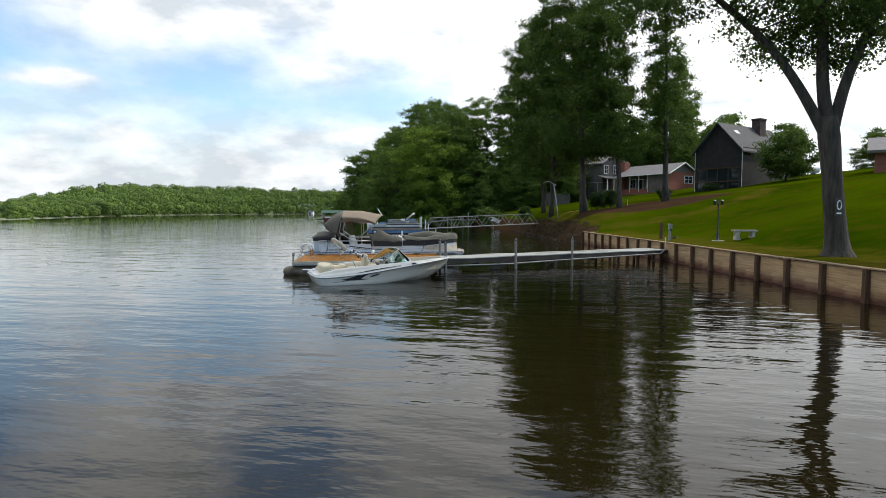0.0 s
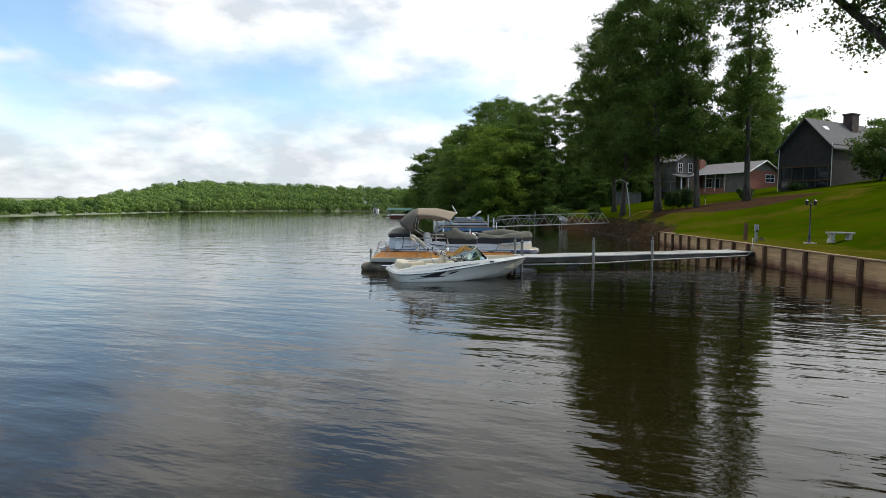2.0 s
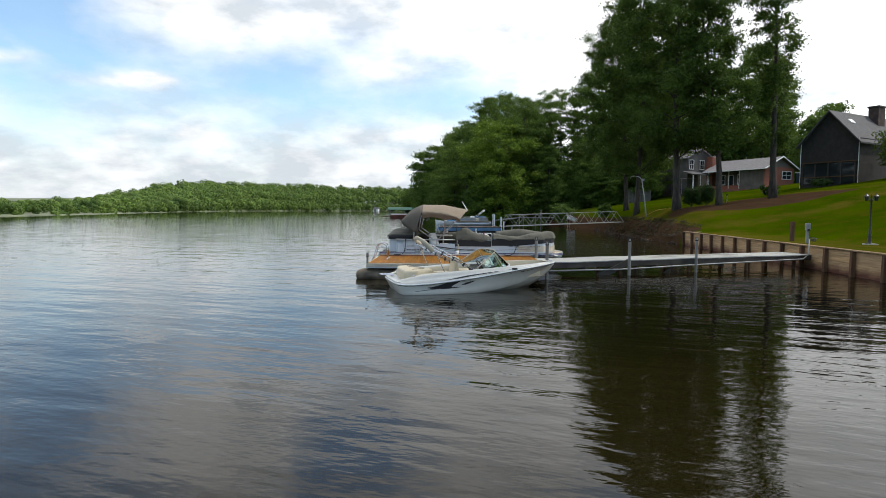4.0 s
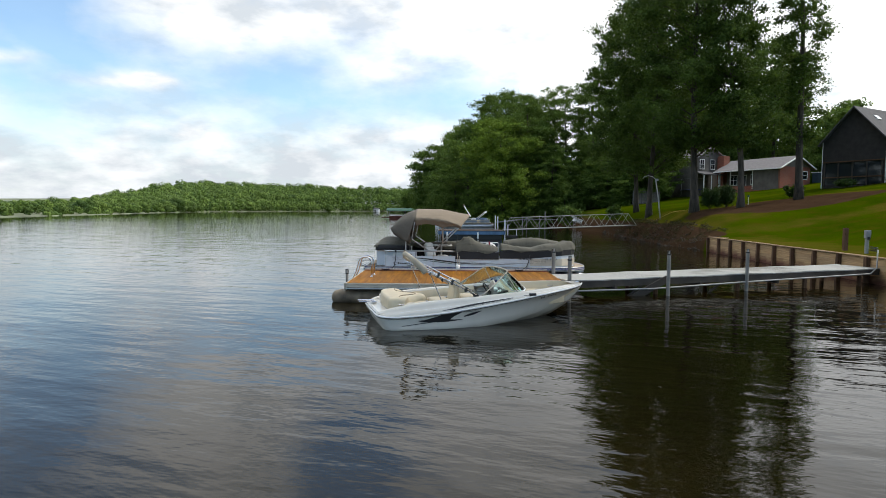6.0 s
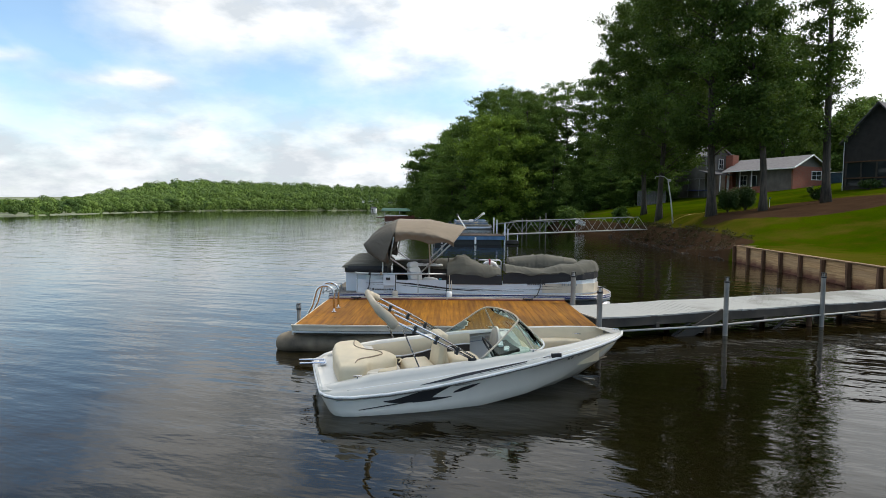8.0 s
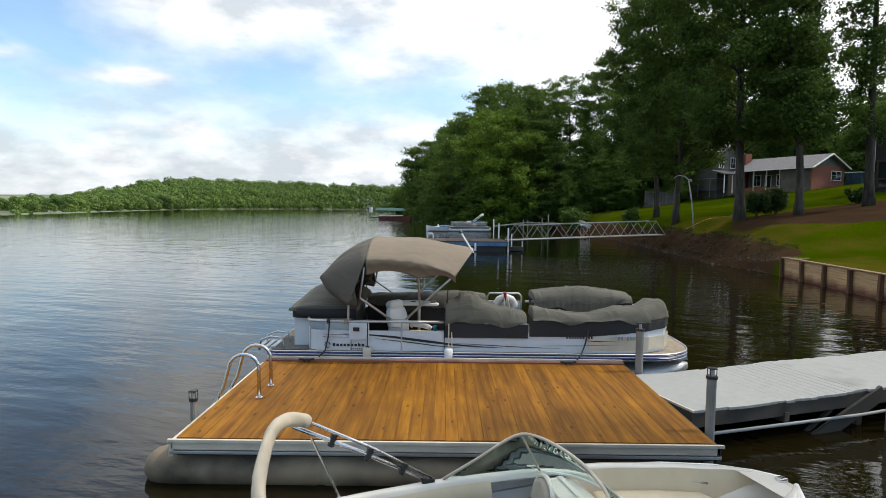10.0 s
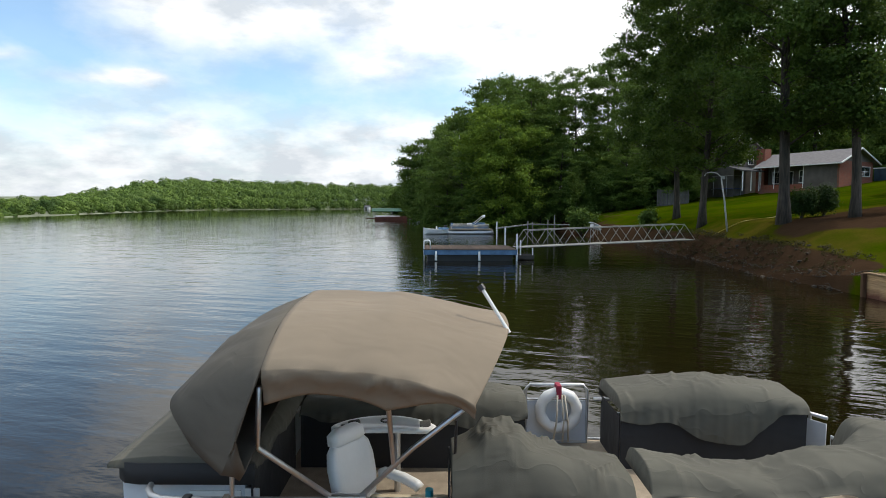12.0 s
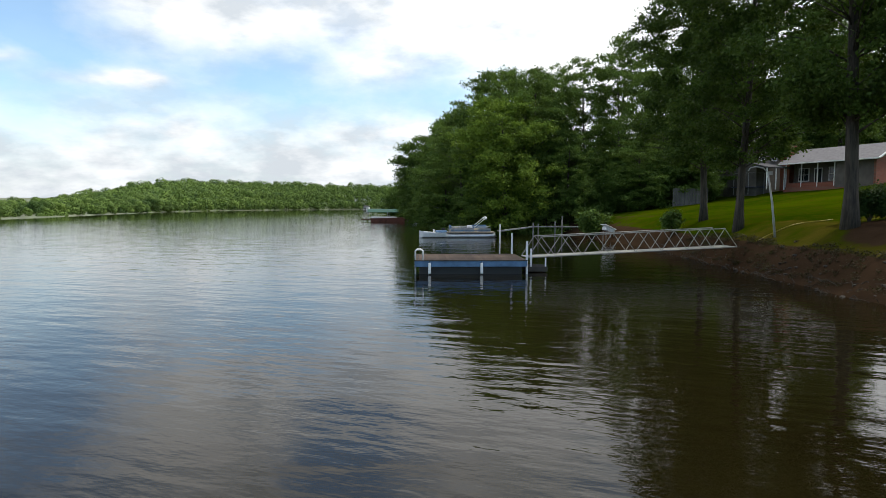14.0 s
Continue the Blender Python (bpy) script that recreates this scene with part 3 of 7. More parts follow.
# ---- more materials ----
CHROME = plain("polished_steel", (0.62, 0.62, 0.64), 0.22, 1.0, 0.06)
ALU = plain("dull_aluminium", (0.55, 0.56, 0.57), 0.42, 0.9, 0.08)
GALV = plain("galvanised_pipe", (0.36, 0.36, 0.36), 0.5, 0.6, 0.15)
FENCE_WHITE = plain("white_boat_panel", (0.62, 0.66, 0.70), 0.3, vary=0.05, bump=0.03)
GEL = plain("white_gelcoat", (0.68, 0.645, 0.575), 0.18, vary=0.03, bump=0.02)
CREAM = plain("cream_vinyl", (0.63, 0.535, 0.37), 0.5, vary=0.06, scale=10)
NAVY = plain("navy_stripe", (0.03, 0.04, 0.16), 0.3)
BLACK = plain("black_plastic", (0.02, 0.02, 0.022), 0.45)
GREY = plain("grey_carpet", (0.12, 0.115, 0.105), 0.95, scale=30, bump=0.5)
TANCARPET = plain("tan_deck_carpet", (0.33, 0.27, 0.20), 0.9, scale=30, bump=0.4)
FLOAT = plain("stained_plastic_float", (0.36, 0.285, 0.19), 0.7, vary=0.5, scale=3)
RUBRED = plain("worn_red_rail", (0.22, 0.075, 0.05), 0.7, vary=0.25)
CREAMSTRIP = plain("cream_rubber_strip", (0.62, 0.55, 0.44), 0.7, vary=0.15)
DARKBEAM = plain("dark_brown_beam", (0.055, 0.048, 0.04), 0.8, vary=0.25)
BLUEPAINT = plain("faded_blue_paint", (0.10, 0.20, 0.34), 0.6, vary=0.2)
ROOFGREY = plain("grey_shingles", (0.080, 0.078, 0.082), 0.85, vary=0.18, scale=8, bump=0.5)
ROOFPALE = plain("pale_shingles", (0.19, 0.178, 0.18), 0.85, vary=0.12, scale=8, bump=0.5)
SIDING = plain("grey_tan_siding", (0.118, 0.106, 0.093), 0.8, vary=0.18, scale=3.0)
DARKSIDING = plain("dark_stained_siding", (0.032, 0.028, 0.027), 0.85, vary=0.25)
STONE = plain("cast_concrete", (0.42, 0.39, 0.33), 0.9, vary=0.2, scale=12, bump=0.4)
REDCLOTH = plain("red_cloth", (0.30, 0.02, 0.05), 0.8)
CYAN = plain("turquoise_plastic", (0.02, 0.35, 0.45), 0.4)
GREENROOF = plain("green_canopy", (0.03, 0.10, 0.07), 0.7)

BRICK, n = material("red_brick")
at = n.add("ShaderNodeTexCoord").outputs["Object"]
n2 = n.add("ShaderNodeTexBrick", Vector=n.mapping(at, (1, 1, 1), (radians(90), 0, 0)), Color1=(0.30, 0.075, 0.036, 1), Color2=(0.21, 0.052, 0.028, 1), Mortar=(0.20, 0.12, 0.085, 1), Scale=1.0, Mortar_Size=0.012)
n2.inputs["Brick Width"].default_value, n2.inputs["Row Height"].default_value = 0.24, 0.08
finish(n, n.mix(n.maths("MULTIPLY", n.noise(at, 0.7, 3), 0.4), n2.outputs[0], (0.16, 0.055, 0.04)), 0.85, n2.outputs[1], -0.3, 0.01)

GLASS_DARK, n = material("window_glass")
finish(n, (0.02, 0.025, 0.03), 0.05, None, 0, 0, 0.0)
SHIELD, n = material("tinted_windscreen")
glass = n.add("ShaderNodeBsdfPrincipled", Base_Color=(0.80, 0.95, 0.90, 1), Roughness=0.02, IOR=1.05)
glass.inputs["Transmission Weight"].default_value = 1.0
n.put(n.add("ShaderNodeOutputMaterial").inputs[0], glass.outputs[0])


def fabric(name, col, dark, crumple=0.05):
    """Acrylic boat canvas: fine weave, soft folds, sun-faded."""
    mat, n = material(name)
    at = n.add("ShaderNodeTexCoord").outputs["Object"]
    fade = n.noise(at, 1.1, 3)
    weave = n.noise(at, 160, 2)
    bend = n.noise(at, 1.4, 2, 0.5, 1)
    warped = n.vector("ADD", at, n.vector("MULTIPLY", bend, (0.5, 0.5, 0.5)).outputs[0]).outputs[0]
    fold = n.noise(n.mapping(warped, (1.1, 2.6, 2.0), (0, 0, 0.6)), 1.5, 2, 0.5)
    crease = n.noise(n.mapping(warped, (1.0, 2.2, 1.6), (0, 0, -0.5)), 1.3, 3, 0.5)
    crease = n.maths("POWER", n.maths("SUBTRACT", 1.0, n.maths("MULTIPLY", n.maths("ABSOLUTE", n.maths("SUBTRACT", crease, 0.5)), 3.2), True), 6.0)
    c = n.mix(n.ramp(fade, [(0.3, (0, 0, 0)), (0.7, (1, 1, 1))]), dark, col)
    c = n.mix(n.maths("MULTIPLY", weave, 0.25), c, dark)
    h = n.maths("ADD", n.maths("MULTIPLY", fold, 1.0), n.maths("ADD", n.maths("MULTIPLY", weave, 0.02), n.maths("MULTIPLY", crease, crumple)))
    finish(n, c, 0.85, h, 0.5, 0.05)
    return mat


CANVAS_TAN = fabric("tan_canvas", (0.238, 0.190, 0.136), (0.185, 0.147, 0.105), 0.02)
CANVAS_BAG = fabric("grey_brown_canvas", (0.100, 0.088, 0.070), (0.072, 0.064, 0.051))
CANVAS_GREY = fabric("charcoal_canvas", (0.106, 0.101, 0.078), (0.070, 0.067, 0.053), 0.22)
# dark hem cloth; the near-black also carries the shade on hanging cover sides
CANVAS_BLACK_SHADED = fabric("black_shaded_canvas", (0.030, 0.031, 0.033), (0.02, 0.02, 0.022))
CANVAS_CREAM = fabric("cream_canvas", (0.55, 0.49, 0.38), (0.44, 0.38, 0.29))

# Retaining wall boards: weathered tan above, rusty tide stain below
WALLBOARD, n = material("retaining_wall_boards")
at = n.add("ShaderNodeTexCoord").outputs["Object"]
own = n.add("ShaderNodeObjectInfo").outputs["Random"]
shift = n.add("ShaderNodeCombineXYZ", X=n.maths("MULTIPLY", own, 31.0), Y=n.maths("MULTIPLY", own, 77.0), Z=0.0).outputs[0]
grain = n.noise(n.mapping(n.vector("ADD", at, shift).outputs[0], (20, 0.9, 22)), 1.0, 6, 0.62)
c = n.mix(n.ramp(grain, [(0.3, (0, 0, 0)), (0.7, (1, 1, 1))]), (0.30, 0.165, 0.070), (0.62, 0.41, 0.205))
c = n.mix(n.maths("MULTIPLY", own, 0.35), c, (0.25, 0.185, 0.125))
zed = n.add("ShaderNodeSeparateXYZ", Vector=n.add("ShaderNodeNewGeometry").outputs["Position"]).outputs[2]
tide = n.maths("ADD", zed, n.maths("MULTIPLY", n.noise(at, 1.4, 4), 0.45))
c = n.mix(n.ramp(tide, [(0.30, (1, 1, 1)), (0.62, (0, 0, 0))]), c, n.mix(grain, (0.07, 0.022, 0.012), (0.15, 0.055, 0.028)))
finish(n, c, 0.85, grain, 0.5, 0.01)

# ---- near shade tree by the wall ----


def near_tree():
    """The big forked tree on the lawn, its boughs reaching over the water."""
    rng = np.random.default_rng(14)
    base = thing("tree", pose(16.7, 24.2, ground_z(16.7, 24.2)), "large forked shade tree with grey bark on the lawn", "tree")
    own = bmesh.new()

    def limb(pts, r0, r1, sides=10):
        pts = [Vector(p) for p in pts]
        fine = []
        for i in range(len(pts) - 1):
            for k in range(4):
                f = k / 4
                a, b = pts[max(i - 1, 0)], pts[min(i + 2, len(pts) - 1)]
                p, q = pts[i], pts[i + 1]
                fine.append(0.5 * ((2 * p) + (q - a) * f + (2 * a - 5 * p + 4 * q - b) * f * f + (3 * p - a - 3 * q + b) * f ** 3))
        fine.append(pts[-1])
        rod(fine, r0, sides, own, r1 / r0)
        return fine

    flare = []
    for z, r in ((-0.3, 0.70), (0.0, 0.58), (0.25, 0.45), (0.7, 0.385), (1.6, 0.345), (3.0, 0.33), (4.2, 0.36), (4.9, 0.32)):
        flare.append([(r * (1 + 0.10 * math.sin(4 * a + z) * math.exp(-max(0, z))) * math.cos(a) - 0.12 * z, r * math.sin(a), z) for a in (2 * math.pi * k / 14 for k in range(14))])
    loft(flare, bm=own)
    ends = []
    main = [([(-0.5, 0, 4.3), (-0.75, 0.1, 6.2), (-0.7, 0.2, 9.0), (-0.4, 0.4, 12.5), (-0.6, 0.2, 16.5)], 0.30, 0.07),
            ([(-0.6, 0, 4.2), (-1.5, 0.3, 6.0), (-2.4, 0.8, 7.6), (-4.2, 1.3, 9.4), (-6.2, 1.6, 10.8), (-7.8, 1.6, 11.2)], 0.24, 0.04),
            ([(-0.4, 0, 4.4), (0.0, -0.2, 6.4), (1.2, -0.2, 9.0), (2.8, 0.3, 12.0), (4.0, 0.5, 14.5)], 0.26, 0.05),
            ([(-0.75, 0.1, 6.4), (-1.4, -0.6, 8.2), (-2.4, -1.6, 10.4), (-3.0, -2.6, 13.0)], 0.17, 0.04),
            ([(0.5, -0.2, 7.6), (2.2, -1.2, 8.6), (4.6, -1.8, 9.4), (6.8, -2.0, 9.8)], 0.15, 0.03),
            ([(-0.7, 0.2, 9.0), (-1.6, 1.6, 10.5), (-2.6, 3.2, 12.5), (-3.2, 4.2, 14.5)], 0.14, 0.03),
            ([(1.0, -0.2, 8.6), (1.8, 1.6, 9.6), (3.0, 3.4, 10.6)], 0.12, 0.03)]
    for pts, r0, r1 in main:
        fine = limb(pts, r0 * 0.82, r1)
        ends += fine[len(fine) * 2 // 5:]
    centres, radii = [], []
    for p in ends:
        for k in range(2):
            way = Vector(rng.normal(size=3)).normalized()
            way.z = way.z * 0.5 + 0.12
            tip = p + way * rng.uniform(0.8, 2.2)
            rod([p, p.lerp(tip, 0.5) + Vector((0, 0, 0.12)), tip], 0.035, 5, own, 0.3)
            for j in range(3):
                centres.append(tip + Vector(rng.normal(size=3) * 0.55))
                r = rng.uniform(0.45, 1.05)
                radii.append((r, r, r * 0.62))
    # a spray that hangs low over the water
    low = limb([(-6.2, 1.6, 10.8), (-7.2, 0.8, 10.2), (-7.6, 0.2, 9.2), (-7.5, -0.1, 8.0)], 0.05, 0.012, 6)
    for p in low[5:]:
        for j in range(2):
            centres.append(p + Vector(rng.normal(size=3) * 0.5))
            radii.append((0.5, 0.5, 0.36))
    for k in range(60):
        a, u = rng.uniform(0, 6.28), rng.uniform(0.3, 1)
        centres.append(Vector((math.cos(a) * 6.5 * u - 0.6, math.sin(a) * 5.5 * u + 0.4, rng.uniform(13.0, 19.0) - 2.5 * u)))
        radii.append((1.3, 1.3, 0.9))
    for k in range(34):
        centres.append(Vector((rng.normal(-5.0, 2.2), rng.normal(1.0, 1.6), rng.normal(13.2, 1.0))))
        radii.append((1.0, 1.0, 0.7))
    for k in range(26):
        centres.append(Vector((rng.normal(3.5, 2.0), rng.normal(0.0, 1.6), rng.normal(12.4, 1.4))))
        radii.append((1.0, 1.0, 0.7))
    part("trunk", own, BARK, base, smooth=True)
    v, f = leaf_cloud([tuple(c) for c in centres], radii, 125000, 0.098, rng, 0.2)
    big_mesh("crown", v, f, LEAF_OAK, base)


near_tree()

# ---- retaining wall ----
WALL_A, WALL_B = Vector((16.5, 51.0, 0)), Vector((10.6, -19.0, 0))
wall_run = (WALL_B - WALL_A)
wall_len = wall_run.length
wall_turn = math.degrees(math.atan2(wall_run.x, -wall_run.y))
wall = thing("wall_lakeside", pose(WALL_A.x, WALL_A.y, 0, 0, 0, wall_turn), "weathered tan timber retaining wall along the lake", "retaining wall", kind="structure")
BAY = 1.86
bays = int(wall_len / BAY)


def wall_y(i):
    return -i * BAY


def shared(name, data, parent, m, label=""):
    ob = new(name, data)
    ob.parent = parent
    ob.matrix_local = m
    return tagged(ob, label)


def mesh_of(bm, mat, smooth=False):
    me = bpy.data.meshes.new("piece")
    bmesh.ops.recalc_face_normals(bm, faces=bm.faces)
    bm.to_mesh(me)
    bm.free()
    me.materials.append(mat)
    if smooth:
        me.polygons.foreach_set("use_smooth", [True] * len(me.polygons))
    return me


board_mesh = mesh_of(box((0.05, BAY - 0.015, 0.218), (0, 0, 0), 0.008), WALLBOARD)
pile_mesh = mesh_of(box((0.15, 0.15, 1.75), (0, 0, 0), 0.015), POSTWOOD)
cap_mesh = mesh_of(box((0.24, BAY - 0.008, 0.045), (0, 0, 0), 0.008), WALLWOOD)
rngw = random.Random(4)
for i in range(bays):
    for k in range(6):
        shared("board", board_mesh, wall, pose(rngw.uniform(-0.012, 0.012), wall_y(i) - BAY / 2, -0.31 + 0.222 * k, 0, rngw.uniform(-1.5, 1.5), 0))
    shared("pile", pile_mesh, wall, pose(-0.115, wall_y(i) - 0.05, 0.06 + rngw.uniform(-0.02, 0.03), rngw.uniform(-1, 1), rngw.uniform(-1.5, 1.5), 0))
    shared("cap_board", cap_mesh, wall, pose(0.0, wall_y(i) - BAY / 2, 0.955 + rngw.uniform(-0.004, 0.004)))
part("wall_return", box((2.0, 0.06, 1.5), (1.0, 0.03, 0.2), 0.006), WALLBOARD, wall)

# ---- swimming dock ----
dock = thing("floating_dock", pose(0, 0, 0), "floating dock with an orange stained plank deck and chrome ladder", "dock")
plank_mesh = mesh_of(box((0.1412, 3.38, 0.034), (0, 0, 0), 0.0025), DECKWOOD)
for i in range(42):
    shared("plank", plank_mesh, dock, pose(-2.929 + i * 0.14286, 30.26 + rngw.uniform(-0.006, 0.006), 0.535 + rngw.uniform(-0.002, 0.002), 0, 0, rngw.uniform(-0.05, 0.05)))
part("front_fascia", box((6.16, 0.035, 0.036), (0, 28.525, 0.532), 0.006), CREAMSTRIP, dock, "cream edge strip")
part("front_beam", box((6.1, 0.05, 0.085), (0, 28.56, 0.468), 0.008), CREAMSTRIP, dock, "pale weathered front beam")
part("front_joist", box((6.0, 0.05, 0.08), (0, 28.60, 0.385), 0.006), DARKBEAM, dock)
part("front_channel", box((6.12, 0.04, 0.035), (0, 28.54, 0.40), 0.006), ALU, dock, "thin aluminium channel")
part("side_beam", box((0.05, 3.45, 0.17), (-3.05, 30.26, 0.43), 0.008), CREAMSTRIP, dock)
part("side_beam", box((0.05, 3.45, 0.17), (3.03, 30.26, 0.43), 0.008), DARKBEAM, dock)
part("rub_rail", box((2.98, 0.09, 0.15), (-1.5, 31.955, 0.505), 0.012), RUBRED, dock, "worn red rubbing board")
part("rub_rail", box((2.98, 0.09, 0.15), (1.51, 31.955, 0.505), 0.012), RUBRED, dock, "worn red rubbing board")
part("bumper_strip", box((6.0, 0.04, 0.06), (0, 32.022, 0.585), 0.012), CREAMSTRIP, dock, "cream rubber bumper strip")
for y in (28.9, 29.9, 30.9, 31.7):
    part("joist", box((5.9, 0.07, 0.16), (0, y, 0.435)), DARKBEAM, dock)
for y in (28.86, 31.35):
    nose = [[((-3.46 if y < 30 else -3.0) + x, y + r * 0.30 * math.cos(a), 0.12 + r * 0.23 * math.sin(a)) for a in (2 * math.pi * k / 18 for k in range(18))]
            for x, r in ((0.0, 0.25), (0.03, 0.55), (0.1, 0.8), (0.22, 0.95), (0.4, 1.0), (2.0, 1.0), (2.03, 0.94), (2.08, 0.94), (2.11, 1.0), (4.1, 1.0), (4.13, 0.94), (4.18, 0.94), (4.21, 1.0), (5.75, 1.0), (5.9, 0.9), (5.95, 0.5))]
    part("float", loft(nose), FLOAT, dock, "stained beige float", True)
ladder = part("ladder_rail", rod([(-2.5, 29.95, 0.55), (-2.5, 29.95, 0.95), *arc((-2.70, 29.95, 0.97), (0.20, 0, 0), (0, 0, 0.18), 0, 160, 10), (-2.98, 29.95, 0.70), (-3.30, 29.95, 0.1), (-3.36, 29.95, -0.7)], 0.024, 10), CHROME, dock, "curved chrome rail", True)
part("ladder_rail", rod([(-2.5, 30.5, 0.55), (-2.5, 30.5, 0.95), *arc((-2.70, 30.5, 0.97), (0.20, 0, 0), (0, 0, 0.18), 0, 160, 10), (-2.98, 30.5, 0.70), (-3.30, 30.5, 0.1), (-3.36, 30.5, -0.7)], 0.024, 10), CHROME, dock, "curved chrome rail", True)
for z in (0.28, 0.0, -0.28):
    part("ladder_rung", rod([(-3.24 - (0.28 - z) * 0.2, 29.95, z), (-3.24 - (0.28 - z) * 0.2, 30.5, z)], 0.02), CHROME, dock)
for y in (29.95, 30.5):
    part("ladder_foot", rod([(-2.5, y, 0.552), (-2.5, y, 0.575)], 0.05, 12), CHROME, dock)
for x in (-2.3, 2.05):
    part("cleat", rod([(x - 0.13, 31.87, 0.61), (x - 0.05, 31.87, 0.6), (x + 0.05, 31.87, 0.6), (x + 0.13, 31.87, 0.61)], 0.018, 8, rod([(x - 0.04, 31.87, 0.55), (x - 0.04, 31.87, 0.6)], 0.014, 6, rod([(x + 0.04, 31.87, 0.55), (x + 0.04, 31.87, 0.6)], 0.014, 6))), BLACK, dock)


GREYPIPE = plain("grey_plastic_pipe", (0.36, 0.36, 0.35), 0.5)


POSTPIPE = plain("dull_steel_pipe", (0.255, 0.245, 0.225), 0.65, vary=0.22, scale=5.0)


def mooring_post(x, y, top, mat=POSTPIPE, r=0.055, cap=True, label="grey steel mooring post with a solar light cap"):
    post = thing("mooring_post", pose(x, y, 0), label, "post", "mooring posts")
    part("pipe", rod([(0, 0, -1.5), (0, 0, top)], r, 12), mat, post, smooth=False)
    if cap:
        c = part("solar_cap", box((0.088, 0.088, 0.016), (0, 0, top + 0.095), 0.004), BLACK, post)
        part("lens", rod([(0, 0, top), (0, 0, top + 0.088)], 0.030, 8), GREYPIPE, c)
        for k in range(4):
            part("cage_bar", rod([(0.038 * (1 if k & 1 else -1), 0.038 * (1 if k & 2 else -1), top - 0.01), (0.038 * (1 if k & 1 else -1), 0.038 * (1 if k & 2 else -1), top + 0.095)], 0.005, 5), BLACK, c)
        part("collar", rod([(0, 0, top - 0.03), (0, 0, top + 0.005)], r + 0.012, 12), BLACK, post)
    return post


mooring_post(-3.13, 29.35, 0.74, r=0.04)
mooring_post(3.12, 28.98, 1.2)
mooring_post(3.12, 31.55, 1.24, r=0.06)
mooring_post(6.42, 30.52, 1.26)
mooring_post(9.38, 31.72, 1.26)

# ---- pier to the shore ----
pier = thing("pier", pose(3.24, 29.72, 0, 0, 0, 18.5), "narrow pier with pale weathered grey boards", "pier")
PIERTOP, n = material("coated_pier_boards")
at = n.add("ShaderNodeNewGeometry").outputs["Position"]
stain = n.noise(at, 0.55, 3, 0.5)
speck = n.noise(at, 9.0, 5, 0.7)
c = n.mix(speck, (0.26, 0.265, 0.25), (0.36, 0.365, 0.35))
c = n.mix(n.ramp(stain, [(0.54, (0, 0, 0)), (0.62, (0.75, 0.75, 0.75))]), c, (0.175, 0.17, 0.15))
finish(n, c, 0.8, speck, 0.2, 0.004)
pboard = mesh_of(box((0.1432, 1.68, 0.034), (0, 0, 0), 0.0006), PIERTOP)
PIER_LEN = 12.5
for i in range(int(PIER_LEN / 0.1425)):
    x = 0.08 + i * 0.1425
    sag = -0.02 * math.sin(math.pi * ((x / 3.15) % 1))
    shared("board", pboard, pier, pose(x, 0.84 + rngw.uniform(-0.02, 0.02), 0.515 + sag + 0.006 * x + rngw.uniform(-0.0004, 0.0004), 0, 0, rngw.uniform(-0.15, 0.15)))
for y in (0.04, 1.64):
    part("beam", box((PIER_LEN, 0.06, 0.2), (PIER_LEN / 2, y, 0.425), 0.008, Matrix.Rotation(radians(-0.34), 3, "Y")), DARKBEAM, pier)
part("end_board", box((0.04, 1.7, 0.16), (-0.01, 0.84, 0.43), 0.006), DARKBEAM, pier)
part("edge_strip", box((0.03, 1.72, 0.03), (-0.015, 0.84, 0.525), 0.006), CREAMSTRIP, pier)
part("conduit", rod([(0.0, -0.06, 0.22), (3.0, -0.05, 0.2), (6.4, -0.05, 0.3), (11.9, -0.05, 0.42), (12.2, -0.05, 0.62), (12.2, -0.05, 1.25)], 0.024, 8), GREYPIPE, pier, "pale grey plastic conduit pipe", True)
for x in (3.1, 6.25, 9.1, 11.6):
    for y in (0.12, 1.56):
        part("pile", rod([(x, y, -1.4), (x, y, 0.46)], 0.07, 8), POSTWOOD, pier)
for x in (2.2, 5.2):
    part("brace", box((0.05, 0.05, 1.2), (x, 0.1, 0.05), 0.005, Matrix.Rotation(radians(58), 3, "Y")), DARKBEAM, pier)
part("leaning_plank", box((1.9, 0.05, 0.22), (2.55, -0.02, 0.10), 0.006, Matrix.Rotation(radians(-24), 3, "Y")), DARKBEAM, pier, "dark plank leaning on the pier")
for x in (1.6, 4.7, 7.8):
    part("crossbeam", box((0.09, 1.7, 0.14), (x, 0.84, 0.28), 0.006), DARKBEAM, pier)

gate_post = thing("gate_post", pose(16.9, 38.45, 0.95), "dark wooden post beside the pier", "post")
part("post", box((0.16, 0.16, 1.3), (0, 0, 0.3), 0.012), POSTWOOD, gate_post)
pedestal = thing("power_pedestal", pose(16.55, 36.6, 0.92), "grey power outlet pedestal at the pier head", "utility post")
part("post", box((0.11, 0.11, 1.3), (0, 0, 0.25), 0.01), GREYWOOD, pedestal)
part("meter_box", box((0.2, 0.14, 0.32), (0, -0.02, 0.78), 0.02), GALV, pedestal)
part("outlet", box((0.1, 0.05, 0.12), (0, -0.1, 0.62), 0.01), BLACK, pedestal)
part("coiled_hose", rod([(0.25 + 0.14 * math.cos(k * 0.5), -0.05 + 0.14 * math.sin(k * 0.5), 0.09 + 0.006 * k) for k in range(34)], 0.014, 6), BLACK, pedestal, "coiled black hose")
# ---- motor boat ----


BROWNCARPET = plain("brown_boat_carpet", (0.105, 0.080, 0.060), 0.95, scale=30, bump=0.4)
DASH = plain("dark_brown_panel", (0.045, 0.036, 0.030), 0.6)
GREYPAD = plain("grey_beige_vinyl", (0.36, 0.32, 0.26), 0.55)


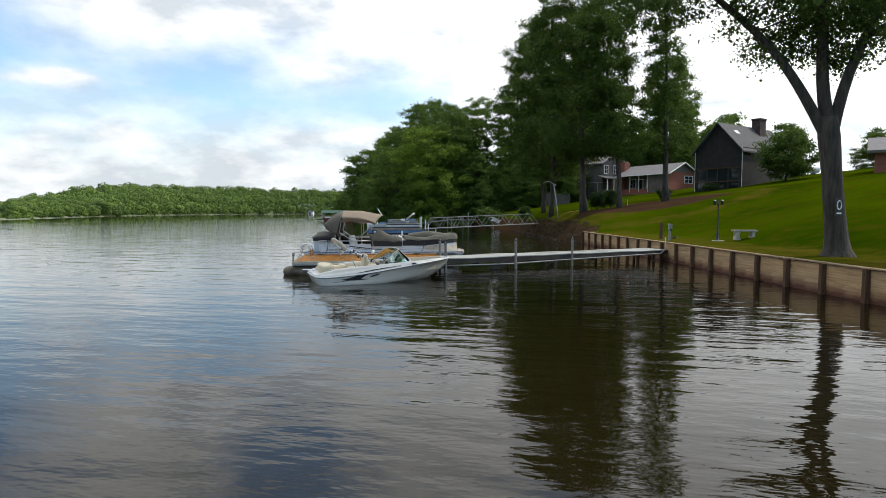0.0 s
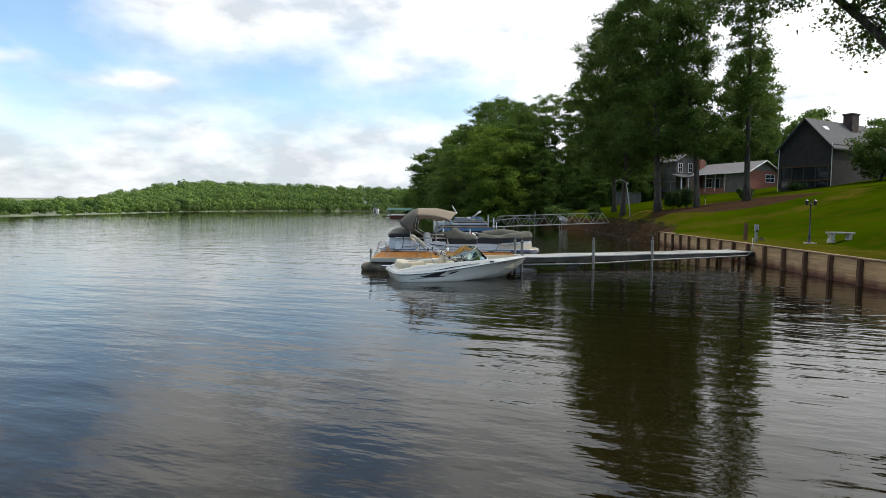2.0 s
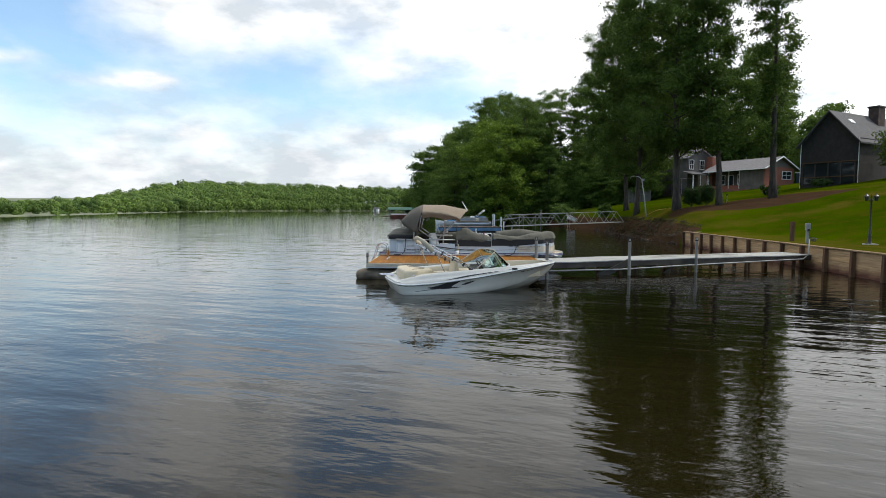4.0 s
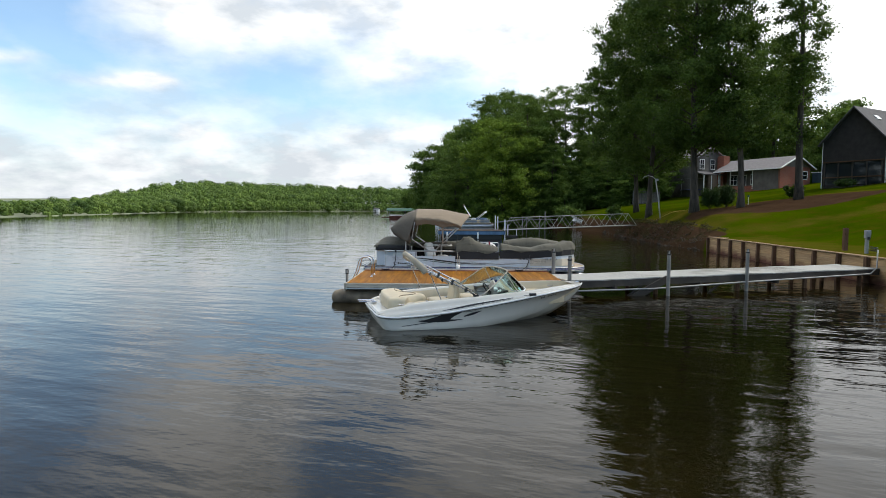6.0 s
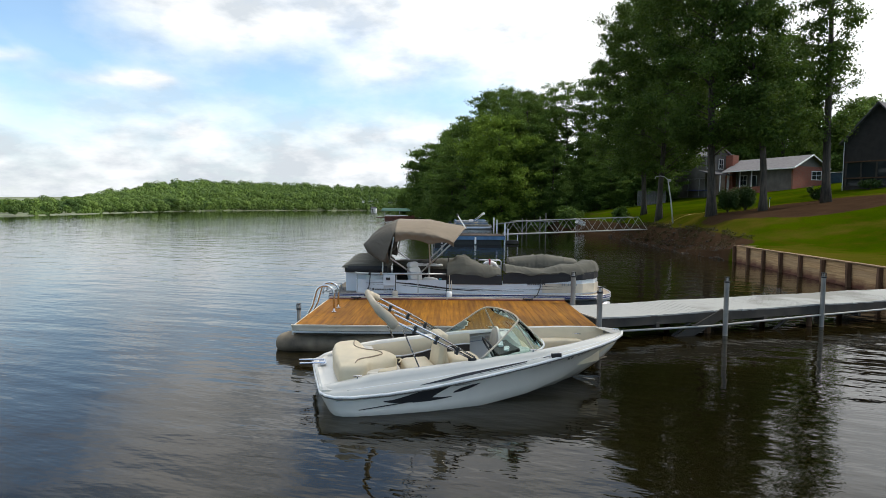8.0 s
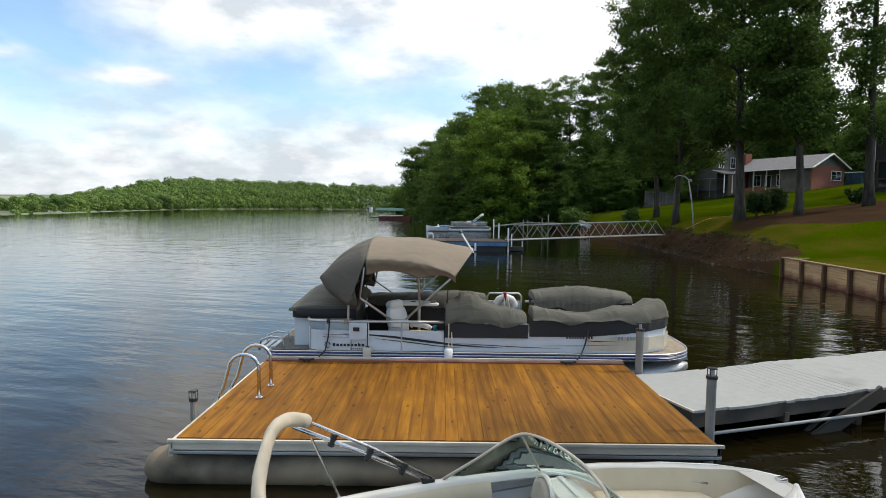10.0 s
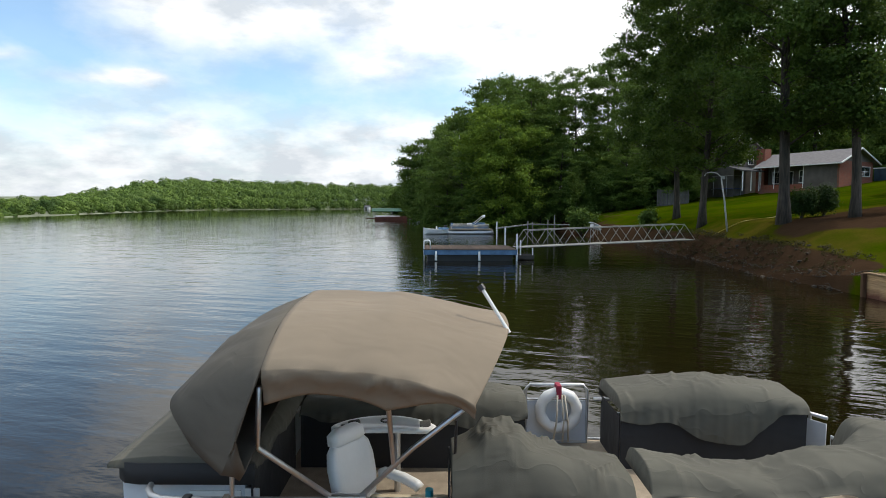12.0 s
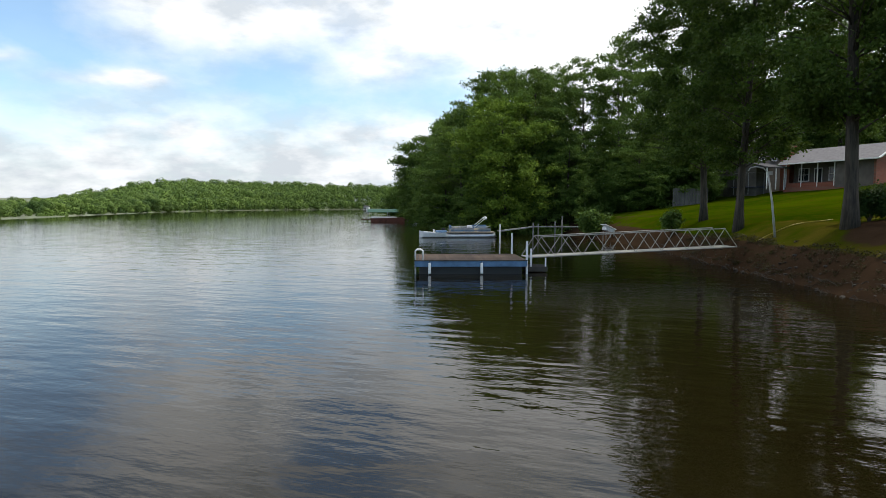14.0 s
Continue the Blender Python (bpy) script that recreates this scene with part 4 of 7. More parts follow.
def strip(pts_low, pts_high):
    """A band between two rows of points."""
    own = bmesh.new()
    a = [own.verts.new(p) for p in pts_low]
    b = [own.verts.new(p) for p in pts_high]
    for i in range(len(a) - 1):
        own.faces.new((a[i], a[i + 1], b[i + 1], b[i]))
    return own


HULL_X = [0.0, 0.06, 0.18, 0.4, 0.9, 1.5, 2.3, 3.1, 3.8, 4.4, 4.8, 5.05, 5.2]
HULL_B = [0.84, 0.96, 1.06, 1.11, 1.15, 1.17, 1.16, 1.08, 0.93, 0.71, 0.49, 0.27, 0.05]
HULL_Z = [0.30, 0.29, 0.285, 0.28, 0.305, 0.36, 0.46, 0.565, 0.65, 0.705, 0.735, 0.75, 0.76]
CHINE_B = [0.84, 0.97, 1.05, 1.09, 1.115, 1.12, 1.04, 0.86, 0.61, 0.35, 0.18, 0.07, 0.02]
CHINE_Z = [-0.02, -0.02, -0.02, -0.02, -0.02, -0.02, 0.0, 0.08, 0.20, 0.38, 0.53, 0.65, 0.72]
KEEL_Z = [-0.28, -0.28, -0.29, -0.30, -0.30, -0.30, -0.29, -0.26, -0.16, 0.04, 0.26, 0.48, 0.66]
CAP_X = [0.0, 0.06, 0.18, 0.4, 0.7, 1.1, 1.6, 2.1, 2.6, 3.0, 3.4, 3.8, 4.2, 4.6, 4.9, 5.1, 5.2]
CAP_R = [0.06, 0.09, 0.14, 0.20, 0.25, 0.265, 0.25, 0.22, 0.19, 0.155, 0.125, 0.10, 0.08, 0.065, 0.05, 0.03, 0.0]


def hull_at(x):
    """Rail half-beam, rail height, chine half-beam, chine height and keel height at x."""
    return [float(np.interp(x, HULL_X, row)) for row in (HULL_B, HULL_Z, CHINE_B, CHINE_Z, KEEL_Z)]


def hull_point(x, u, out=0.0):
    """On the near topside: u 0 at the chine, 1 at the rail."""
    b, z, cb, cz, _ = hull_at(x)
    flare = 0.05 * math.sin(math.pi * u)
    return (x, -(cb + (b - cb) * u - flare * 0.4 + out), cz + (z - cz) * u)


def cap_at(x):
    """Half profile of the moulded deck from the rail up over the coaming to its inner edge."""
    b, z, *_ = hull_at(x)
    r = float(np.interp(x, CAP_X, CAP_R))
    k = min(1.0, b / 0.6)
    return [(b, z), (b - 0.006 * k, z + 0.18 * r), (b - 0.035 * k, z + 0.42 * r), (b - 0.065 * k, z + 0.47 * r), (b - 0.085 * k, z + 0.72 * r), (b - 0.115 * k, z + 0.93 * r), (b - 0.15 * k, z + r), (b - 0.20 * k, z + r), (b - 0.225 * k, z + 0.95 * r), (b - 0.235 * k, z + 0.8 * r - 0.02)]


def curve_through(pts, steps=5):
    """A smooth line through points."""
    p = [Vector(q) for q in pts]
    p = [p[0] * 2 - p[1]] + p + [p[-1] * 2 - p[-2]]
    out = []
    for a, b, c, d in zip(p, p[1:], p[2:], p[3:]):
        for k in range(steps):
            t = k / steps
            out.append(0.5 * (2 * b + (c - a) * t + (2 * a - 5 * b + 4 * c - d) * t * t + (3 * b - 3 * c + d - a) * t ** 3))
    return out + [p[-2]]


def cushion(outline, z0, z1, soft=0.05, puff=0.02):
    """A padded cushion over a plan outline, with a rounded rim."""
    c = sum((Vector((x, y)) for x, y in outline), Vector((0, 0))) / len(outline)
    ring = [Vector(q) for q in outline]
    own = bmesh.new()
    levels = [(0.0, z0), (0.0, z1 - soft), (soft * 0.3, z1 - soft * 0.3), (soft, z1)]
    rows = []
    for inset, z in levels:
        rows.append([own.verts.new((*(p + (c - p).normalized() * inset), z)) for p in ring])
    for f in (0.45, 0.8):
        rows.append([own.verts.new((*(p.lerp(c, f)), z1 + puff * f)) for p in ring])
    n_ring = len(ring)
    for a, b in zip(rows, rows[1:]):
        for k in range(n_ring):
            own.faces.new((a[k], a[(k + 1) % n_ring], b[(k + 1) % n_ring], b[k]))
    own.faces.new(rows[-1])
    bmesh.ops.recalc_face_normals(own, faces=own.faces)
    return own


def motor_boat():
    boat = thing("motor_boat", pose(-1.98, 25.78, 0.0, 0, 0, 15.7), "white open bowrider motor boat with cream seats and black flame graphics", "boat")
    xs = sorted({*HULL_X, *[round(float(v), 3) for v in np.linspace(0.5, 5.1, 24)]})
    rows = []
    for x in xs:
        b, z, cb, cz, kz = hull_at(x)
        half = [(x, -b, z), (x, -(b + 0.004), z - 0.02), (x, -(b - 0.02), z - 0.045)]
        half += [hull_point(x, u) for u in (0.8, 0.55, 0.3, 0.0)]
        half += [(x, -cb * 0.95, cz - 0.03), (x, -cb * 0.5, (cz + kz) / 2 - 0.03), (x, 0, kz)]
        half = [(px + 0.16 * max(0.0, 1 - x / 0.9) * min(1.0, max(0.0, (z - 0.03 - pz) / 0.3)), py, pz) for px, py, pz in half]
        rows.append(half + [(px, -py, pz) for px, py, pz in half[-2::-1]])
    hull = loft(rows, closed=False)
    hull.faces.new([v for v in hull.verts[:len(rows[0])]])
    part("hull", hull, GEL, boat, "white gelcoat hull", True)
    loop = [(x, -(hull_at(x)[0] + 0.012), hull_at(x)[1]) for x in xs[::-1]] + [(-0.012, 0, 0.30)] + [(x, hull_at(x)[0] + 0.012, hull_at(x)[1]) for x in xs]
    part("rub_rail", rod(loop, 0.02, 6), WHITE, boat, "white rub rail round the hull", True)
    part("rail_insert", rod([(x, y * 1.012, z - 0.022) for x, y, z in loop], 0.009, 5), GREY, boat, "dark rail insert", True)
    # moulded deck with its shoulder and coaming
    rows = []
    for x in sorted({*CAP_X, *[round(float(v), 2) for v in np.linspace(0.5, 5.0, 26)]}):
        half = [(x, -y, z) for y, z in cap_at(x)]
        rows.append(half + [(px, -py, pz) for px, py, pz in half[::-1]])
    deck = bmesh.new()
    for side in (0, 1):
        n_half = len(rows[0]) // 2
        merge(deck, loft([r[:n_half] if side == 0 else r[n_half:] for r in rows], closed=False, caps=False))
    part("deck_cap", deck, GEL, boat, smooth=True)
    part("shoulder_line", rod([(x, -(cap_at(x)[2][0] - 0.012), cap_at(x)[2][1] + 0.003) for x in np.linspace(0.35, 4.9, 30)], 0.007, 5), WHITE, boat, smooth=True)
    # stern deck and boarding ladder
    rows = []
    for x, w, z in ((-0.005, 0.80, 0.345), (0.03, 0.88, 0.375), (0.12, 0.94, 0.385), (0.3, 0.96, 0.395), (0.5, 0.96, 0.40)):
        rows.append([(x, -w, z - 0.10), (x, -w - 0.02, z - 0.03), (x, -w + 0.05, z), (x, w - 0.05, z), (x, w + 0.02, z - 0.03), (x, w, z - 0.10)])
    part("stern_deck", loft(rows), GEL, boat, smooth=False)
    for y in (0.28, 0.50):
        part("ladder_rail", rod([(0.15, y, 0.43), (-0.24, y, 0.44)], 0.017, 8), CHROME, boat)
    part("ladder_bracket", box((0.1, 0.32, 0.02), (0.12, 0.39, 0.415), 0.006), CHROME, boat)
    # engine box with a stepped sun pad
    part("engine_box", box((0.66, 1.7, 0.34), (0.64, 0.0, 0.36), 0.04), GEL, boat)
    part("step_box", cushion([(0.86, -0.86), (1.14, -0.84), (1.20, -0.5), (1.17, -0.12), (0.86, -0.10)], 0.14, 0.50, 0.03, 0.0), GEL, boat)
    pad_line = [(0.27, -0.86), (0.25, -0.3), (0.27, 0.3), (0.36, 0.72), (0.52, 0.82), (0.70, 0.80), (0.75, 0.5), (0.79, 0.2), (0.93, 0.06), (1.10, -0.08), (1.17, -0.36), (1.10, -0.56), (0.90, -0.62), (0.72, -0.70), (0.62, -0.88), (0.45, -0.93)]
    part("sun_pad", cushion([tuple(p)[:2] for p in curve_through([(x, y, 0) for x, y in pad_line + pad_line[:1]], 3)[:-1]], 0.40, 0.655, 0.07, 0.012), CREAM, boat, "cream vinyl sun pad over the engine", True)
    seam = curve_through([(0.66, 0.70, 0.664), (0.62, 0.35, 0.668), (0.70, 0.10, 0.668), (0.90, -0.08, 0.666), (0.96, -0.3, 0.666), (0.80, -0.45, 0.668), (0.58, -0.56, 0.667), (0.50, -0.74, 0.664)], 4)
    part("pad_piping", rod(seam, 0.009, 6), TANCARPET, boat, smooth=True)
    part("step_cushion", cushion([(0.80, -0.84), (1.08, -0.82), (1.13, -0.62), (0.98, -0.66), (0.84, -0.72)], 0.46, 0.545, 0.03, 0.008), CREAM, boat, "cream vinyl step cushion", True)
    part("grab_handle", rod(arc((1.19, -0.28, 0.53), (0, 0.10, 0), (0.06, 0, 0.03), 0, 180, 8), 0.012, 6), CREAM, boat, smooth=True)
    # floor, dark side pockets and padded cream liner
    part("cockpit_floor", strip([(x, -w, 0.15) for x, w in ((0.9, 0.95), (2.5, 0.93), (2.9, 0.8), (3.5, 0.6))], [(x, w, 0.15) for x, w in ((0.9, 0.95), (2.5, 0.93), (2.9, 0.8), (3.5, 0.6))]), BROWNCARPET, boat, "brown carpeted floor")
    for side in (-1, 1):
        top, mid, low, foot = [], [], [], []
        for x in np.linspace(0.72, 2.72, 24):
            y, z = cap_at(x)[-1]
            drop = 0.20 + 0.035 * math.sin(x * 4.6 + 0.6) - 0.05 * smooth_step(2.3, 2.7, x)
            top.append((x, side * y, z + 0.02))
            mid.append((x, side * (y - 0.045), z - drop * 0.45))
            low.append((x, side * (y - 0.03), z - drop))
            foot.append((x, side * (y - 0.02), 0.15))
        part("liner", loft([top, mid, low], closed=False, caps=False), CREAM, boat, "cream padded cockpit liner", True)
        part("liner_edge", rod(low, 0.014, 6), WHITE, boat, smooth=True)
        part("side_pocket", strip([(x, y * 0.985, z) for x, y, z in foot], [(x, y * 1.0, z) for x, y, z in low]), DASH, boat, "dark brown side pocket")
    # back-to-back lounge seat
    part("seat", cushion([(1.24, -0.78), (1.24, -0.3), (1.30, -0.24), (1.66, -0.24), (1.66, -0.86), (1.30, -0.86)], 0.34, 0.58, 0.06), CREAM, boat, "cream vinyl lounge seat", True)
    part("seat", cushion([(1.92, -0.80), (1.92, -0.26), (2.30, -0.26), (2.38, -0.34), (2.40, -0.56), (2.36, -0.80)], 0.36, 0.64, 0.08), CREAM, boat, "cream vinyl bucket seat", True)
    for x, tilt, w in ((1.72, 9, 0.50), (1.86, -9, 0.48)):
        b = box((0.11, w, 0.64), (0, 0, 0.32), 0.05)
        b.transform(pose(x, -0.53, 0.38, 0, tilt, 0))
        part("seat_back", b, CREAM, boat, "cream vinyl seat back", True)
    part("seat_hinge", box((0.05, 0.44, 0.34), (1.79, -0.53, 0.46), 0.01), BLACK, boat)
    part("seat_base", box((1.1, 0.42, 0.2), (1.8, -0.53, 0.25), 0.03), GEL, boat)
    # consoles, dash, wheel
    for side, aft in ((-1, 2.66), (1, 3.10)):
        con = [[(x, side * y, z) for y, z in ((0.30, 0.16), (0.31, h - 0.06), (0.36, h), (0.84, h + 0.01), (0.88, h - 0.03), (0.86, 0.16))] for x, h in ((aft, 0.56), (aft + 0.08, 0.66), (aft + 0.25, 0.70), (3.30, 0.70), (3.48, 0.66))]
        con = [[(x, y * (1 - 0.2 * smooth_step(2.9, 3.5, x)), z) for x, y, z in row] for row in con]
        part("console", loft(con), GEL, boat, smooth=False)
    part("dash", box((0.34, 0.46, 0.05), (2.82, -0.58, 0.70), 0.02, Matrix.Rotation(radians(-14), 3, "Y")), DASH, boat, "dark dashboard panel")
    part("steering_wheel", rod(arc((2.58, -0.55, 0.74), (0, 0.17, 0), (-0.09, 0, 0.145), 0, 360, 20), 0.016, 6, rod([(2.72, -0.55, 0.66), (2.58, -0.55, 0.74)], 0.02, 6)), BLACK, boat, smooth=True)
    for k in range(4):
        part("gauge", rod([(2.80 + 0.05 * (k % 2), -0.74 + 0.1 * k, 0.725), (2.795 + 0.05 * (k % 2), -0.74 + 0.1 * k, 0.745)], 0.042, 12), WHITE, boat, "white round gauge")
    part("glove_pad", loft([[(3.08 - 0.06 * d + 0.02 * math.sin(a), 0.52 + r * 0.17 * math.cos(a), 0.60 + r * 0.20 * math.sin(a)) for a in (2 * math.pi * k / 18 for k in range(18))] for d, r in ((0, 1.0), (0.7, 0.96), (1.0, 0.8), (1.05, 0.3))]), GREYPAD, boat, "grey-beige padded oval panel", True)
    part("pad_rim", rod(arc((3.075, 0.52, 0.60), (0, 0.185, 0), (0.02, 0, 0.215), 0, 360, 24), 0.022, 6), GEL, boat, smooth=True)
    # wrap-round windscreen with frame
    low = [(2.32, -0.985, 0.655), (2.75, -0.975, 0.675), (3.12, -0.90, 0.69), (3.42, -0.68, 0.715), (3.56, -0.36, 0.735), (3.60, 0.0, 0.74)]
    high = [(2.30, -0.985, 0.672), (2.58, -0.90, 0.86), (2.90, -0.77, 1.10), (3.03, -0.60, 1.15), (3.10, -0.3, 1.165), (3.12, 0.0, 1.17)]
    low = curve_through(low + [(x, -y, z) for x, y, z in low[-2::-1]], 4)
    high = curve_through(high + [(x, -y, z) for x, y, z in high[-2::-1]], 4)
    shield = part("windscreen", strip([tuple(p) for p in low], [tuple(p) for p in high]), SHIELD, boat, "green tinted wrap-round windscreen", True)
    solid = shield.modifiers.new("thick", "SOLIDIFY")
    solid.thickness = 0.006
    shield.visible_shadow = False
    part("windscreen_frame", rod(high, 0.014, 6), CREAMSTRIP, boat, smooth=True)
    part("windscreen_sill", rod(low, 0.017, 6), WHITE, boat, smooth=True)
    for k in (9, 17, 23, 31):
        part("windscreen_mullion", rod([low[k], high[k]], 0.011, 6), CREAMSTRIP, boat)
    # open bow: liner, floor, cushions
    for side in (-1, 1):
        top, mid, low_b = [], [], []
        for x in np.linspace(3.42, 4.98, 16):
            y, z = cap_at(x)[-1]
            top.append((x, side * y, z + 0.03))
            mid.append((x, side * y * 0.94, z - 0.10))
            low_b.append((x, side * y * 0.82, 0.36 + 0.22 * smooth_step(4.3, 5.0, x)))
        part("bow_liner", loft([top, mid, low_b], closed=False, caps=False), CREAM, boat, "pale cream bow liner", True)
        part("bow_cushion", cushion([(3.55, side * 0.34), (4.35, side * 0.20), (4.62, side * 0.12), (4.60, side * 0.34), (4.2, side * 0.52), (3.6, side * 0.62)], 0.36, 0.585, 0.05), CREAM, boat, "cream bow cushion", True)
        part("bow_grab_rail", rod([(4.3, side * 0.50, 0.64), (4.45, side * 0.44, 0.67), (4.62, side * 0.34, 0.66)], 0.011, 6), CHROME, boat, smooth=True)
    part("bow_floor", strip([(x, -w, 0.34) for x, w in ((3.4, 0.62), (4.3, 0.42), (4.9, 0.1))], [(x, w, 0.34) for x, w in ((3.4, 0.62), (4.3, 0.42), (4.9, 0.1))]), TANCARPET, boat)
    part("fore_deck", strip([(x, -max(0.02, cap_at(x)[-3][0]), cap_at(x)[-3][1] - 0.002) for x in (4.86, 4.98, 5.08, 5.17)], [(x, max(0.02, cap_at(x)[-3][0]), cap_at(x)[-3][1] - 0.002) for x in (4.86, 4.98, 5.08, 5.17)]), GEL, boat)
    part("bow_light", box((0.09, 0.07, 0.045), (5.10, 0, 0.79), 0.014), CHROME, boat)
    # folded sun top on a steel frame, in its cream cover
    for side in (-1, 1):
        y = side * 0.99
        foot = (2.14, y, 0.69)
        part("top_frame", rod([foot, (1.6, y * 0.99, 0.98), (0.98, y * 0.97, 1.29)], 0.020, 8), CHROME, boat, smooth=True)
        part("top_frame", rod([(2.20, y, 0.70), (1.66, y * 0.98, 1.03), (1.02, y * 0.95, 1.37)], 0.014, 8), CHROME, boat, smooth=True)
        part("top_strut", rod([(1.13, y * 0.98, 1.17), (1.37, y * 1.005, 0.61)], 0.012, 6), CHROME, boat)
        for f in (0.18, 0.45, 0.72):
            p = Vector(foot).lerp(Vector((0.98, y * 0.97, 1.29)), f)
            part("strap", rod([p + Vector((-0.015, 0, -0.035)), p + Vector((0.02, 0, 0.065))], 0.03, 6), BLACK, boat)
        part("hinge", box((0.12, 0.05, 0.04), (2.16, y, 0.675), 0.012), BLACK, boat)
    line = curve_through([(1.04, -0.97, 1.20), (0.93, -0.96, 1.32), (0.82, -0.92, 1.43), (0.75, -0.74, 1.51), (0.76, -0.3, 1.545), (0.82, 0.3, 1.51), (0.92, 0.74, 1.42), (1.02, 0.90, 1.37), (1.11, 0.95, 1.31)], 4)
    own = bmesh.new()
    rows = []
    for i, p in enumerate(line):
        d = (line[min(i + 1, len(line) - 1)] - line[max(i - 1, 0)]).normalized()
        a = d.cross(Vector((0, 0, 1))).normalized()
        c = a.cross(d)
        r = 0.062 if i < 10 else 0.05
        r *= 0.75 if i in (0, len(line) - 1) else 1
        rows.append([p + (a * math.cos(t) * 0.8 + c * math.sin(t) * 1.15) * r * (1 + 0.10 * math.sin(3 * t + i * 0.9)) for t in (2 * math.pi * k / 14 for k in range(14))])
    part("folded_top", loft(rows), CANVAS_CREAM, boat, "cream folded sun top cover", True)
    # graphics on the topsides
    for side in (1, -1):
        def band(pts, mat, name, lift=0.009, place=hull_point):
            lo = [place(x, a, lift) for x, a, b in pts]
            hi = [place(x, b, lift) for x, a, b in pts]
            if side < 0:
                lo, hi = [(p[0], -p[1], p[2]) for p in lo], [(p[0], -p[1], p[2]) for p in hi]
            part(name, strip(lo, hi), mat, boat, "black flame graphic" if name == "graphic" else "")

        def on_cap(x, v, lift):
            (y0, z0), (y1, z1) = cap_at(x)[1], cap_at(x)[2]
            return (x, -(y0 + (y1 - y0) * v + lift * 0.6), z0 + (z1 - z0) * v + lift * 0.3)

        band([(0.50, 0.34, 0.37), (0.8, 0.42, 0.47), (1.15, 0.49, 0.53)], BLACK, "graphic")
        band([(0.84, 0.64, 0.68), (0.98, 0.54, 0.70), (1.15, 0.50, 0.78), (1.35, 0.48, 0.90), (1.5, 0.55, 0.97), (1.62, 0.72, 0.98), (1.8, 0.90, 0.98)], BLACK, "graphic")
        band([(1.25, 0.47, 0.60), (1.45, 0.46, 0.62), (1.62, 0.46, 0.55), (1.82, 0.48, 0.50)], BLACK, "graphic")
        band([(1.84, 0.62, 0.66), (1.95, 0.62, 0.75), (2.1, 0.68, 0.80), (2.24, 0.79, 0.81)], BLACK, "graphic")
        band([(1.35, 0.0, 0.1), (1.7, 0.0, 0.55), (2.0, 0.2, 0.9), (2.4, 0.45, 1.0), (2.9, 0.62, 0.98), (3.45, 0.75, 0.95)], BLACK, "graphic", 0.009, on_cap)
        band([(2.2, 0.1, 0.22), (2.9, 0.25, 0.40), (3.6, 0.4, 0.55)], GREY, "pinstripe", 0.009, on_cap)
        band([(0.2, 0.80, 0.84), (2.0, 0.84, 0.87), (3.4, 0.84, 0.87), (4.7, 0.86, 0.885)], GALV, "pinstripe")
        for k in range(7):
            x = 3.75 + 0.07 * k
            if k != 2:
                band([(x, 0.76, 0.86), (x + 0.045, 0.76, 0.86)], GREY, "number_bar")
    v = cap_at(3.5)
    part("vent", box((0.16, 0.04, 0.07), (3.5, -(v[1][0] + 0.002), v[1][1] + 0.02), 0.012), BLACK, boat)
    for x in (0.5, 3.15):
        y, z = cap_at(x)[6]
        for side in (-1, 1):
            part("cleat", rod([(x - 0.06, side * y, z + 0.03), (x + 0.06, side * y, z + 0.03)], 0.010, 6, rod([(x, side * y, z - 0.01), (x, side * y, z + 0.03)], 0.012, 6)), CHROME, boat)
    return boat


motor_boat()

# ---- pontoon boat ----


